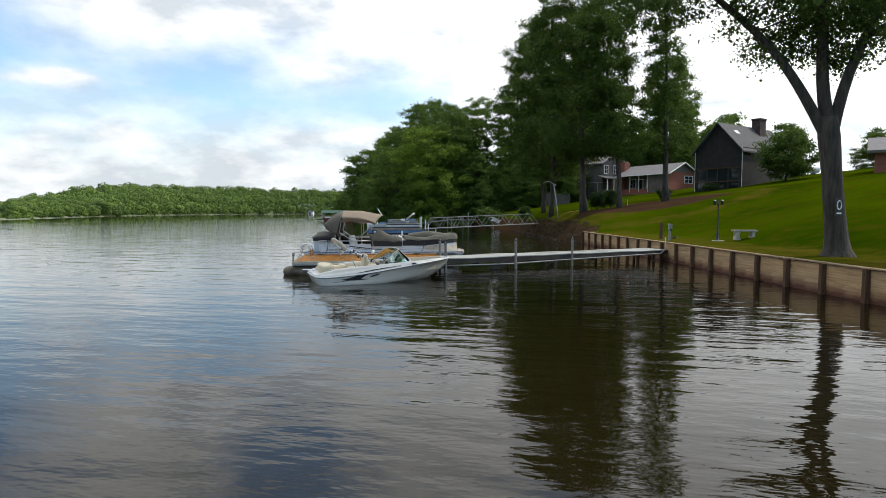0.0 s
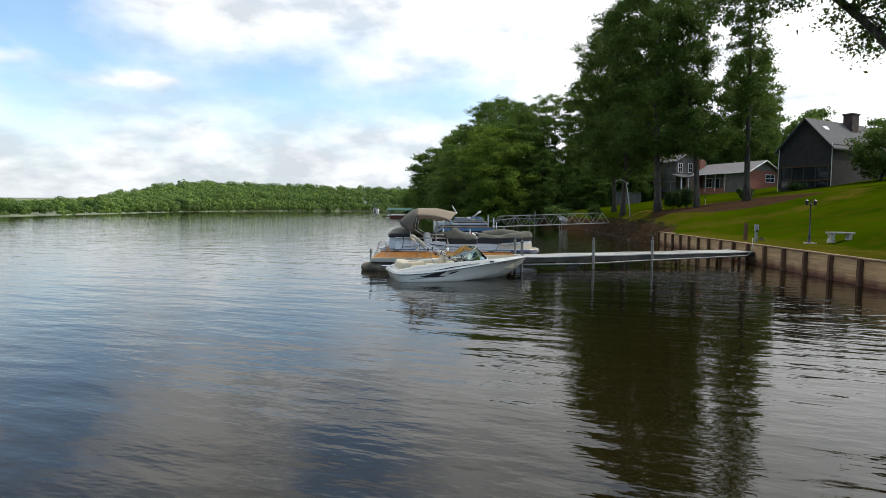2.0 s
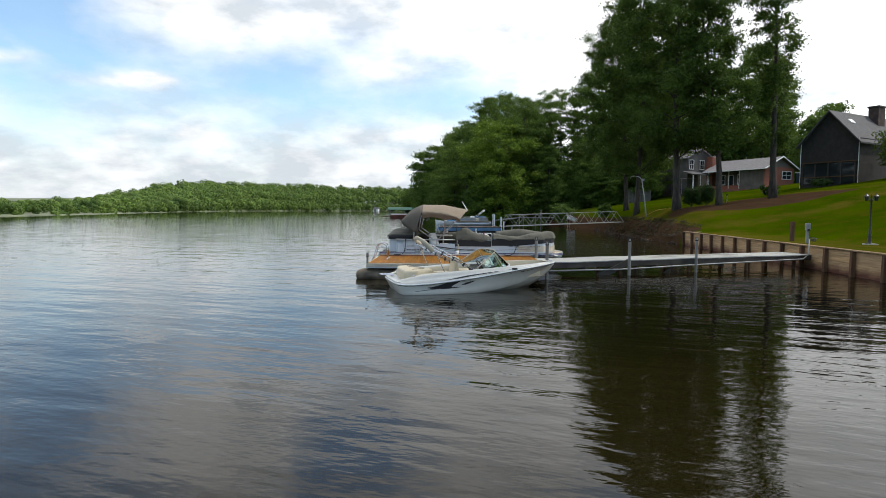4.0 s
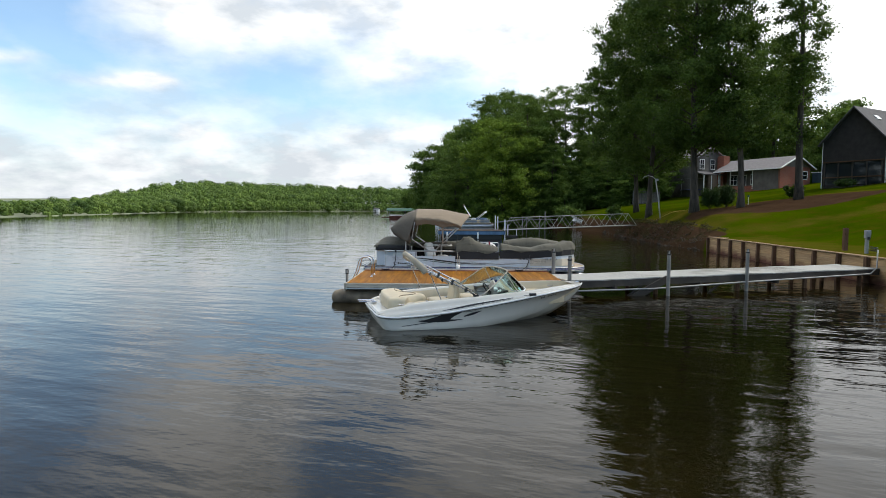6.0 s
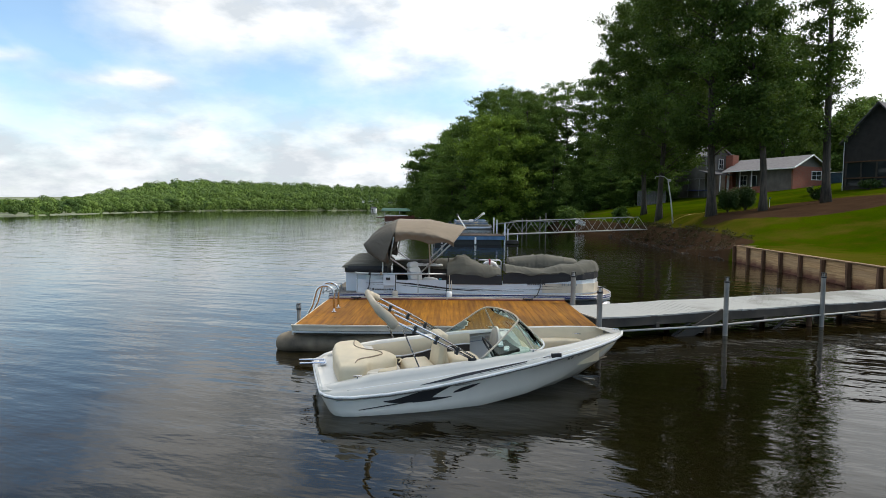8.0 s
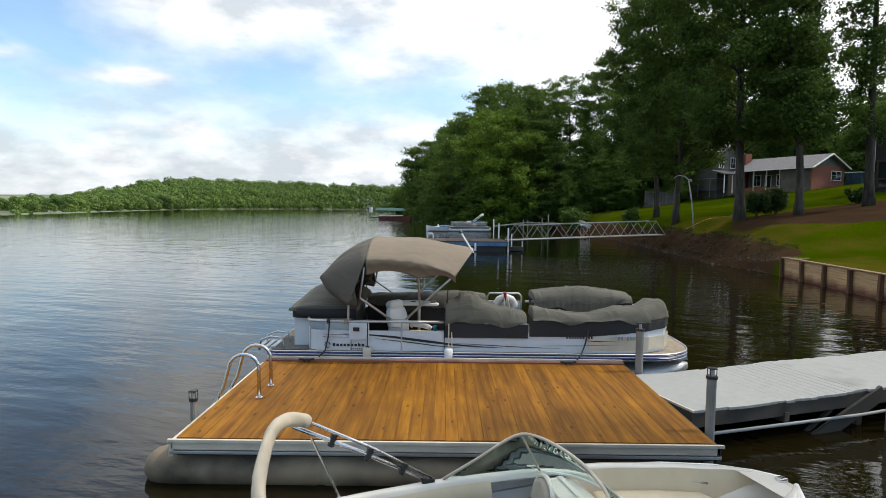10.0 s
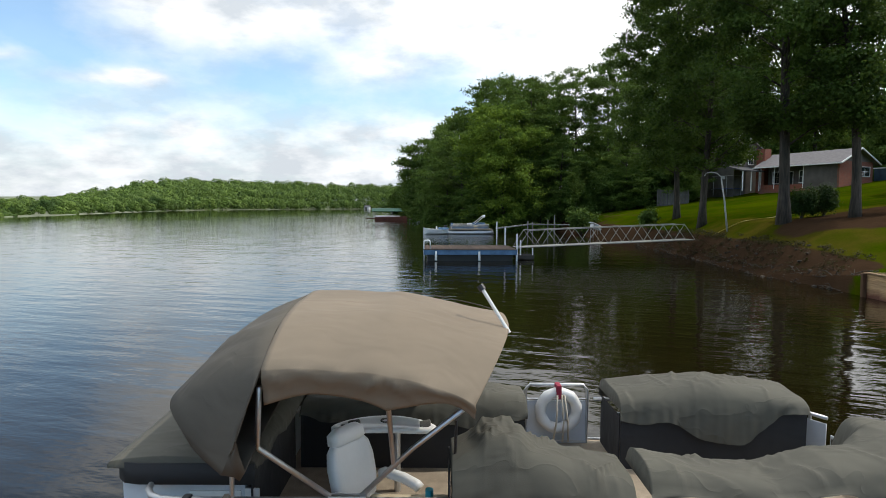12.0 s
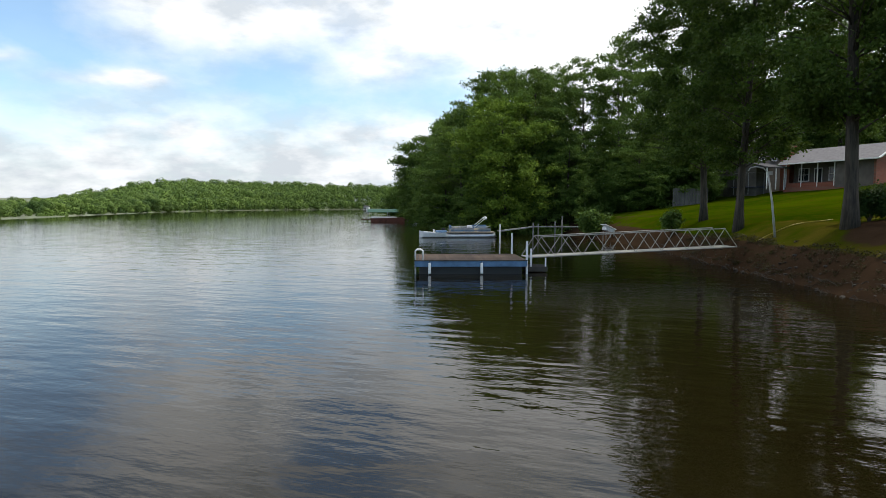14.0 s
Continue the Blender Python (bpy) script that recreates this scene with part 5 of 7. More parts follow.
def cover(name, path, width, base, top, parent, label, seed, drop=0.02, ends=(0.86, 0.86), swag=0.0, crease=0.065, lump=None):
    """Canvas drawn over a seat that follows a path: a sagging crown over the seat, a dark skirt beneath."""
    rng = np.random.default_rng(seed)
    path = [Vector(p) for p in path]
    marks = [0.0]
    for a, b in zip(path, path[1:]):
        marks.append(marks[-1] + (b - a).length)
    total, m, k = marks[-1], 130, 57
    lines = []
    for k in range(int(total * 11)):
        s0, v0, way, size = rng.uniform(0, total), rng.uniform(-0.5, 0.5) * width, rng.choice((0.6, 1.1, 2.0, 2.6)) + rng.uniform(-0.35, 0.35), rng.uniform(0.10, 0.34)
        lines.append((s0, v0, math.cos(way), math.sin(way), size, crease * rng.uniform(0.12, 0.36), rng.uniform(-0.5, 0.5)))
    rows = []
    for i in range(m):
        s = total * i / (m - 1)
        p = Vector([float(np.interp(s, marks, [q[c] for q in path])) for c in range(3)])
        q = Vector([float(np.interp(min(total, s + 0.25), marks, [v[c] for v in path])) for c in range(3)])
        o = Vector([float(np.interp(max(0, s - 0.25), marks, [v[c] for v in path])) for c in range(3)])
        ahead = (q - o)
        ahead.z = 0
        ahead.normalize()
        left = Vector((-ahead.y, ahead.x, 0))
        e = min(1.0, ends[0] + (1 - ends[0]) * s / 0.35, ends[1] + (1 - ends[1]) * (total - s) / 0.35)
        row = []
        for j in range(k):
            u = 2 * j / (k - 1) - 1
            crown = (1 - abs(u) ** 5)
            h = base + (p.z + top - base) * (0.30 + 0.70 * crown) * e
            fold = 0.022 * noise.noise((p.x * 1.1 + seed, p.y * 1.1 + u * 0.7, u * 0.5 + seed)) + 0.006 * noise.noise((s * 2.6 + u * 1.6, u * 1.1 + seed, seed * 1.7))
            v = u * width * 0.5
            ridge = 0.0
            for s0, v0, cw, sw, size, high, bow in lines:
                along, off = (s - s0) * cw + (v - v0) * sw, (v - v0) * cw - (s - s0) * sw
                if abs(along) < size and abs(off) < 0.2:
                    off -= bow * along * along
                    ridge += high * (1 - (along / size) ** 2) * (math.exp(-abs(off) / 0.020) - 0.45 * math.exp(-abs(off + 0.045) / 0.035))
            ridge *= -(1 - 0.75 * abs(u) ** 6) * min(1.0, s / 0.15 + 0.2, (total - s) / 0.15 + 0.2)
            if lump:
                away = math.hypot(s - lump[0], (v - lump[1]) * 0.9)
                ridge -= lump[3] * smooth_step(lump[2] * 1.5, lump[2] * 0.75, away) * (1 - abs(u) ** 6)
                groove = abs(math.hypot(s - lump[0] + 0.05, v - lump[1]) - lump[2] * 0.62)
                ridge += lump[3] * 0.55 * math.exp(-(groove / 0.022) ** 2) * smooth_step(0.15, -0.1, s - lump[0]) * crown
            row.append(p.xy.to_3d() + left * u * width * 0.5 + Vector((0, 0, h + fold * crown - ridge + 0.02)))
        rows.append(row)
    rows_full = []
    for row in rows:
        sides = []
        for edge, near_p in ((row[0], row[1]), (row[-1], row[-2])):
            out = (edge - near_p)
            out.z = 0
            out.normalize()
            wave = drop + 0.035 + 0.035 * math.sin(edge.x * 5.1 + seed) + 0.02 * math.sin(edge.y * 9 + edge.x * 11.3)
            if swag:
                wave += swag * (math.sin(math.pi * min(1.0, max(0.0, (edge.x - path[0].x) / (path[-1].x - path[0].x)))) ** 1.3 + 0.18 * math.sin(edge.x * 5.3 + seed))
            hang = []
            for f in (0.35, 0.7, 1.0):
                z = edge.z + (base - wave - edge.z) * f
                flute = (0.008 + (0.03 if swag else 0.012) * f) * (1 + noise.noise((edge.x * 6.5 + f, edge.y * 6.5, seed + z * 1.5)) + 0.4 * noise.noise((edge.x * 14, edge.y * 14, seed)))
                hang.append(Vector((edge.x, edge.y, z)) + out * flute)
            sides.append(hang)
        rows_full.append([*sides[0][::-1], *row, *sides[1]])
    # the end caps
    def cap(row, k2):
        return [Vector((v.x, v.y, base - drop)) + k2 for v in row]
    body = loft([cap(rows_full[0], Vector()), *rows_full, cap(rows_full[-1], Vector())], closed=False)
    return part(name, body, CANVAS_GREY, parent, label, True)


def skirt(pts, z0, z1, parent, name="skirt", mat=None, label="black canvas skirt with shade in its colour", smooth=False):
    own = bmesh.new()
    lo = [own.verts.new((p[0], p[1], z0(p) if callable(z0) else z0)) for p in pts]
    hi = [own.verts.new((p[0], p[1], z1(p) if callable(z1) else z1)) for p in pts]
    for i in range(len(pts) - 1):
        own.faces.new((lo[i], lo[i + 1], hi[i + 1], hi[i]))
    ob = part(name, own, mat or CANVAS_BLACK_SHADED, parent, label, smooth)
    s = ob.modifiers.new("thick", "SOLIDIFY")
    s.thickness = 0.012
    return ob


def pontoon_boat():
    boat = thing("pontoon_boat", pose(0, 33.45, 0.02) @ Matrix.Diagonal((1, 1.1, 1, 1)), "white pontoon boat with charcoal mooring covers and tan sun top", "boat")
    H = 1.16
    # tubes with upswept noses
    for y in (-0.82, 0.82):
        rows = []
        for x, r, dz in ((-2.75, 0.30, 0), (-2.7, 0.33, 0), (3.2, 0.33, 0), (3.5, 0.31, 0.03), (3.85, 0.25, 0.10), (4.13, 0.16, 0.18), (4.30, 0.06, 0.24)):
            rows.append([(x, y + r * math.cos(a), 0.14 + dz + r * math.sin(a)) for a in (2 * math.pi * k / 20 for k in range(20))])
        part("tube", loft(rows), ALU, boat, "aluminium flotation tube", True)
        part("tube_fin", box((0.5, 0.03, 0.1), (4.06, y, 0.48), 0.01, Matrix.Rotation(radians(-12), 3, "Y")), ALU, boat)
    # deck
    bow = [(3.2 + 1.21 * abs(math.cos(a)) ** 0.75, 1.18 * math.copysign(abs(math.sin(a)) ** 0.6, math.sin(a))) for a in (math.pi * (k / 24 - 0.5) for k in range(25))]
    out = [(-3.02, -1.12), (-2.9, -1.18), *bow, (-2.9, 1.18), (-3.02, 1.12)]
    part("deck", loft([[(x, y, z) for x, y in out] for z in (0.54, 0.645)]), TANCARPET, boat, "tan carpeted deck")
    part("swim_mat", box((0.62, 0.95, 0.012), (-2.68, -0.62, 0.654), 0.003), GREY, boat, "dark grey boarding mat")
    for z, t, mat, nm in ((0.652, 0.012, ALU, "edge_trim"), (0.628, 0.013, NAVY, "edge_stripe"), (0.606, 0.010, WHITE, "edge_trim"), (0.580, 0.018, NAVY, "edge_stripe"), (0.55, 0.014, ALU, "edge_trim")):
        ring = [Vector((x * 1.004 + 0.0, y * 1.012, z)) for x, y in out] + [Vector((out[0][0] * 1.004, out[0][1] * 1.012, z))]
        part(nm, rod(ring, t, 6), mat, boat, smooth=False)
    part("cross_beam", box((6.8, 2.0, 0.07), (0.3, 0, 0.53)), ALU, boat)
    # fence panels
    near = [(-2.40, -0.70), (-2.405, -0.85), (-2.375, -0.96), (-2.31, -1.045), (-2.21, -1.095), (-2.08, -1.11), (3.1, -1.11), (3.5, -1.05), (3.85, -0.86), (4.03, -0.55)]
    top = lambda p: 1.0 + 0.10 * smooth_step(2.0, 3.9, p[0])
    fine = []
    for a, b in zip(near, near[1:]):
        for k in range(8):
            fine.append((a[0] + (b[0] - a[0]) * k / 8, a[1] + (b[1] - a[1]) * k / 8))
    fine.append(near[-1])
    skirt(fine, 0.655, top, boat, "fence_panel", FENCE_WHITE, "white fence panel")
    far = [(x, -y) for x, y in fine]
    skirt([p for p in far if p[0] < 0.84], 0.655, top, boat, "fence_panel", FENCE_WHITE, "white fence panel")
    skirt([p for p in far if p[0] > 1.66], 0.655, top, boat, "fence_panel", FENCE_WHITE, "white fence panel")
    skirt([(x * 1.006, y * 1.008) for x, y in fine if x > 2.42], 0.70, 0.935, boat, "bow_panel", CREAMSTRIP, "beige lower bow panel")
    skirt([(4.05, 0.5), (4.05, 0.0), (4.05, -0.5)], 0.62, 1.0, boat, "bow_gate", FENCE_WHITE, "white bow gate panel")
    # rails
    part("top_rail", rod([Vector((x, y, H)) for x, y in [(-2.28, -0.62), *near[:6], (-0.02, -1.11)]], 0.026, 8), ALU, boat, smooth=True)
    part("top_rail", rod([Vector((x, -y, H)) for x, y in [(-2.28, -0.62), *near[:6], (0.84, -1.11)]], 0.022, 8), ALU, boat, smooth=True)
    part("top_rail", rod([Vector((x, -y, H)) for x, y in [(1.7, -1.11), *near[6:]]], 0.022, 8), ALU, boat, smooth=True)
    for x, y in ((-2.40, -0.72), (-2.34, -1.01), (-1.62, -1.11), (-0.75, -1.11), (-1.62, 1.11), (3.3, 1.08), (3.95, 0.7)):
        part("rail_post", rod([(x, y, 0.58), (x, y, H)], 0.016, 6), ALU, boat)
    part("rail_knee", rod([(-2.33, -0.7, H), (-2.25, -0.62, H - 0.05), (-2.2, -0.6, H - 0.32)], 0.02, 8), WHITE, boat, smooth=True)
    # far side gate with a life ring
    gate = part("side_gate", rod([(0.90, 1.11, 0.64), (0.90, 1.11, 1.27), (0.95, 1.11, 1.33), (1.57, 1.11, 1.33), (1.62, 1.11, 1.27), (1.62, 1.11, 0.64), (0.90, 1.11, 0.64)], 0.02, 8), ALU, boat, smooth=True)
    part("gate_bar", rod([(0.90, 1.11, 1.16), (1.62, 1.11, 1.16)], 0.015, 6), ALU, gate)
    part("gate_panel", box((0.70, 0.012, 0.48), (1.26, 1.12, 0.9), 0.003), FENCE_WHITE, gate)
    ring = []
    for i in range(29):
        a = 2 * math.pi * i / 28
        r = 0.062 * (1 + 0.08 * math.sin(9 * a))
        ring.append([(1.27 + (0.21 + r * math.cos(b)) * math.cos(a), 1.02 + r * math.sin(b), 1.06 + (0.21 + r * math.cos(b)) * math.sin(a)) for b in (2 * math.pi * k / 10 for k in range(10))])
    part("life_ring", loft(ring, caps=False), WHITE, boat, "wrinkled white life ring", True)
    part("ring_strap", box((0.06, 0.15, 0.16), (1.26, 1.02, 1.29), 0.02), REDCLOTH, boat, "dark red strap")
    for dx in (-0.03, 0.02, 0.05):
        part("ring_rope", rod([(1.27 + dx, 0.95, 1.26), (1.28 + dx * 1.6, 0.93, 0.95), (1.26 + dx * 2.2, 0.94, 0.72)], 0.011, 6), CREAMSTRIP, boat, smooth=True)
    part("ring_rope", rod(arc((1.42, 0.9, 0.60), (0.14, 0, 0), (0, 0.07, 0), 0, 330, 14), 0.012, 6), CREAMSTRIP, boat, smooth=True)
    # covers over the seats
    def lift(seq, z):
        return [(x, y, z) for x, y in seq]
    cover("seat_cover", [(1.5, -0.86, 0.42), (1.9, -0.86, 0.30), (2.5, -0.86, 0.24), (2.95, -0.85, 0.36), (3.4, -0.80, 0.37), (3.72, -0.60, 0.46), (3.86, -0.25, 0.48)], 0.56, 1.16, 1.02, boat, "wrinkled charcoal canvas seat cover", 3, -0.07, crease=0.085)
    cover("seat_cover", [(0.0, -0.80, 0.48), (0.25, -0.80, 0.55), (0.55, -0.80, 0.50), (0.95, -0.80, 0.36), (1.40, -0.80, 0.30)], 0.66, 1.12, 1.0, boat, "wrinkled charcoal canvas console cover", 9, -0.05, crease=0.14, lump=(0.42, 0.02, 0.20, 0.07))
    cover("seat_cover", [(1.78, 0.80, 0.42), (2.3, 0.80, 0.47), (2.8, 0.80, 0.52), (3.2, 0.80, 0.47), (3.75, 0.76, 0.40)], 0.72, 1.30, 1.0, boat, "wrinkled charcoal canvas seat cover", 5, swag=0.26, crease=0.10)
    cover("seat_cover", [(-1.55, 0.80, 0.32), (-0.6, 0.80, 0.34), (0.2, 0.80, 0.38), (0.82, 0.80, 0.36)], 0.70, 1.22, 1.0, boat, "charcoal canvas seat cover", 6, swag=0.07)
    cover("seat_cover", [(-2.16, -0.86, 0.30), (-2.16, -0.4, 0.36), (-2.16, 0.2, 0.44), (-2.16, 0.6, 0.47), (-2.16, 1.1, 0.45)], 1.16, 1.30, 1.06, boat, "charcoal canvas rear lounge cover", 7, ends=(0.8, 0.8))
    # near-black sheets under the crowns: dark hem and painted shade of the drape
    sk = [(1.44, -1.11)] + [p for p in fine if p[0] > 1.45]
    skirt([(x * 1.004, y * 1.012) for x, y in sk], lambda p: 0.93 + 0.12 * smooth_step(2.2, 3.9, p[0]), lambda p: 1.17 + 0.06 * smooth_step(2.5, 3.9, p[0]), boat)
    skirt([(-0.02 + 1.44 * k / 12, -1.135) for k in range(13)], 0.90, 1.14, boat)
    skirt([(-0.02, -1.135 + 0.66 * k / 5) for k in range(6)], 0.62, 1.3, boat)
    skirt([(1.80 + 1.95 * k / 12, 0.465) for k in range(13)], 0.60, 1.30, boat)
    skirt([(1.80, 0.475 + 0.65 * k / 6) for k in range(7)], 0.60, 1.2, boat)
    skirt([(-1.55 + 2.35 * k / 12, 0.475) for k in range(13)], 0.60, 1.24, boat)
    skirt([(-2.72, 0.6), (-2.73, 0.0), (-2.74, -0.6), (-2.71, -0.78), (-2.62, -0.86)] + [(-2.5 + 0.93 * k / 8, -0.885) for k in range(9)], 1.16, 1.33, boat, smooth=True)
    skirt([(-1.62, -0.83 + 1.3 * k / 8) for k in range(9)], 0.60, 1.25, boat)
    # rear lounge box and doors
    part("lounge_base", box((1.0, 1.9, 0.66), (-2.18, 0.16, 0.94), 0.02), FENCE_WHITE, boat, "white moulded rear lounge base")
    part("locker_door", box((0.42, 0.02, 0.42), (-1.92, -0.80, 0.86), 0.012), WHITE, boat)
    part("locker_door", box((0.12, 0.02, 0.46), (-1.62, -0.80, 0.86), 0.012), WHITE, boat)
    # boarding ladder and grab rails at the stern
    for y in (-0.95, -0.55):
        part("ladder_rail", rod([(-2.8, y, 0.58), (-2.85, y, 0.82), (-3.05, y, 0.84), (-3.22, y, 0.78), (-3.25, y, 0.6)], 0.018, 8), ALU, boat, smooth=True)
        part("ladder_rail", rod([(-2.5, y + 0.1, 0.62), (-3.2, y + 0.1, 0.64)], 0.018, 8), ALU, boat)
    for x in (-3.0, -3.12, -3.24):
        part("ladder_step", box((0.07, 0.5, 0.025), (x, -0.73, 0.66), 0.006), ALU, boat)
    # helm chair and table
    seat_at = pose(-0.66, -0.50, -0.11, 0, 0, -38)

    def on_chair(bm):
        bm.transform(seat_at)
        return bm

    def pad(stations, dish, around=22):
        """A padded shell: rounded slices (centre, half-width, half-thickness, thickness direction), dished between raised edges."""
        slices = []
        for c, half, thick, way in stations:
            ring = []
            for k in range(around):
                a = 2 * math.pi * k / around
                ca, sa = math.cos(a), math.sin(a)
                y = half * math.copysign(abs(ca) ** 0.55, ca)
                t = thick * math.copysign(abs(sa) ** 0.6, sa)
                if sa > 0:
                    t -= dish * (1 - (y / half) ** 2) ** 1.5 if half else 0
                ring.append(Vector(c) + Vector((0, y, 0)) + Vector(way) * t)
            slices.append(ring)
        return on_chair(loft(slices))

    chair = part("helm_chair", pad([((-0.25, 0, 0.80), 0.17, 0.05, (0, 0, 1)), ((-0.22, 0, 0.80), 0.22, 0.085, (0, 0, 1)), ((-0.05, 0, 0.80), 0.25, 0.09, (0, 0, 1)), ((0.15, 0, 0.81), 0.25, 0.10, (0, 0, 1)), ((0.25, 0, 0.81), 0.23, 0.095, (0.3, 0, 1)), ((0.29, 0, 0.79), 0.17, 0.05, (0.5, 0, 1))], 0.045), WHITE, boat, "white vinyl helm chair", True)
    lean_way = (0.96, 0, 0.26)
    part("chair_back", pad([((-0.20, 0, 0.84), 0.16, 0.04, lean_way), ((-0.215, 0, 0.88), 0.21, 0.075, lean_way), ((-0.25, 0, 1.02), 0.245, 0.085, lean_way), ((-0.30, 0, 1.20), 0.25, 0.085, lean_way), ((-0.335, 0, 1.32), 0.225, 0.08, lean_way), ((-0.35, 0, 1.37), 0.19, 0.05, lean_way)], 0.05), WHITE, chair, smooth=True)
    part("chair_headrest", pad([((-0.345, 0, 1.35), 0.15, 0.04, lean_way), ((-0.355, 0, 1.38), 0.19, 0.085, lean_way), ((-0.375, 0, 1.46), 0.185, 0.085, lean_way), ((-0.385, 0, 1.50), 0.13, 0.04, lean_way)], 0.02), WHITE, chair, smooth=True)
    for dy in (-0.29, 0.29):
        part("chair_arm", on_chair(rod([(-0.20, dy, 1.00), (-0.15, dy, 1.03), (0.08, dy, 1.045), (0.24, dy, 1.03), (0.27, dy, 1.01)], 0.048, 10)), WHITE, chair, smooth=True)
    part("chair_pedestal", on_chair(rod([(0, 0, 0.58), (0, 0, 0.76)], 0.06, 10)), ALU, chair)
    tab = [[(-0.62 + (0.50 + s) * math.cos(a), -0.02 + (0.17 + s) * math.sin(a) - 0.06 * math.cos(2 * a), z) for a in (2 * math.pi * k / 24 for k in range(24))] for z, s in ((1.26, -0.02), (1.27, 0.0), (1.305, 0.0), (1.315, -0.02), (1.315, -0.06), (1.30, -0.075))]
    table = part("table", loft(tab), WHITE, boat, "white oval moulded table", True)
    for cx, cy in ((-1.02, -0.08), (-0.62, 0.09), (-0.22, -0.08)):
        part("cup_holder", rod(arc((cx, cy, 1.303), (0.045, 0, 0), (0, 0.045, 0), 0, 340, 12), 0.010, 5), GREY, table, "grey cup holder ring", True)
    part("table_leg", rod([(-0.5, 0.0, 0.58), (-0.5, 0.0, 1.27)], 0.03, 10), ALU, table)
    for dx in (-0.34, 0.34):
        part("cup_holder", rod([(-0.62 + dx, -0.02, 1.295), (-0.52 + dx, -0.02, 1.312)], 0.045, 14), GREY, table)
    part("bench_seat", box((0.7, 0.5, 0.3), (-0.35, -0.75, 0.74), 0.04), CREAM, boat, "cream seat cushion", True)
    part("switch_box", box((0.34, 0.12, 0.30), (-1.48, -1.095, 0.99), 0.035), FENCE_WHITE, boat, "white moulded battery switch box")
    part("switch_plate", box((0.11, 0.02, 0.07), (-1.52, -1.158, 1.03), 0.009), BLACK, boat)
    part("cup", rod([(-0.18, -0.62, 0.9), (-0.18, -0.62, 0.99)], 0.035, 10), CYAN, boat, "turquoise drinking cup")
    part("pole", rod([(0.0, -0.95, 0.9), (0.04, -0.95, 1.72)], 0.012, 6), BLACK, boat, "thin black pole")
    # sun top: canvas over three bows, scalloped at the sides
    spine = [(-1.33, 2.56), (-1.1, 2.575), (-0.85, 2.57), (-0.6, 2.56), (-0.47, 2.55), (-0.25, 2.515), (0.0, 2.47), (0.2, 2.43), (0.38, 2.39), (0.52, 2.36)]
    rows = []
    for x, _, z in curve_through([(x, 0.0, z) for x, z in spine], 5):
        f = (x + 1.33) / 1.85
        row = []
        for k in range(33):
            u = 2 * k / 32 - 1
            sweep = 0.36 * f ** 3 * abs(u) ** 2.2
            sag = 0.020 * math.sin(math.pi * min(1.0, max(0.0, (x + 1.33) / 0.86))) + 0.016 * math.sin(math.pi * min(1.0, max(0.0, (x + 0.47) / 0.97)))
            row.append(Vector((x - sweep, u * (1.28 - 0.05 * f) - 0.13, z - 0.30 * abs(u) ** 2.8 - 0.06 * f * abs(u) ** 3 - sag * (1 - u * u) + 0.012 * noise.noise((x * 3, u * 3, 2)))))
        sides = []
        for side, p in ((-1, row[0]), (1, row[-1])):
            a = min(1.0, max(0.0, (p.x + 1.33) / 0.86))
            b = min(1.0, max(0.0, (p.x + 0.47) / 0.62))
            scallop = math.sin(math.pi * a) if p.x < -0.47 else math.sin(math.pi * b)
            deep = 0.275 - 0.080 * scallop - 0.15 * smooth_step(-0.35, 0.15, p.x)
            hang = []
            for g in (0.04, 0.14, 0.3, 0.45, 0.6, 0.75, 0.9, 1.0):
                pleat = 0.0
                for peg in (-1.33, -0.47):
                    d = p.x - peg
                    pleat += 0.050 * math.exp(-abs(d) * 2.6) * (1 - abs(math.sin(abs(d) * 11 - g * 3.0))) ** 3 * smooth_step(0, 0.05, abs(d))
                slack = 0.020 * noise.noise((p.x * 2.4, g * 1.2, 3.0 + side)) + pleat
                hang.append(Vector((p.x, p.y + side * (0.020 * math.sin(math.pi * min(1, g * 1.6)) + slack * math.sin(math.pi * min(1, 0.1 + g * 0.9)) - 0.05 * g), p.z - deep * g)))
            sides.append(hang)
        rows.append([*sides[0][::-1], *row, *sides[1]])
    soft = part("sun_top", loft(rows, closed=False), CANVAS_TAN, boat, "tan canvas sun top on a steel frame", True)
    soft.modifiers.new("thick", "SOLIDIFY").thickness = 0.008
    patch = [Vector(p) + Vector((0, 0, 0.010)) for p in curve_through([(-0.42, 0.75, 2.46), (-0.1, 0.60, 2.43), (0.25, 0.35, 2.40), (0.46, 0.12, 2.375)], 4)]
    part("seam", rod(patch, 0.005, 5), CANVAS_BAG, boat, smooth=True)
    # the rear curtain droops from the rear bow as a slack bag
    rows = []
    for k in range(33):
        u = 2 * k / 32 - 1
        w = abs(u)
        head = Vector((-1.335, u * 1.28 - 0.13, 2.555 - 0.30 * w ** 2.8))
        back = Vector((-2.22 + 0.62 * w ** 7, u * 1.25 - 0.13, 1.90 - 0.36 * w ** 7))
        under = Vector((-1.92 + 0.37 * w ** 5, u * 1.24 - 0.13, 1.62 - 0.15 * w ** 3))
        tuck = Vector((-1.47, u * 1.22 - 0.13, 1.72 - 0.22 * w ** 2))
        row = []
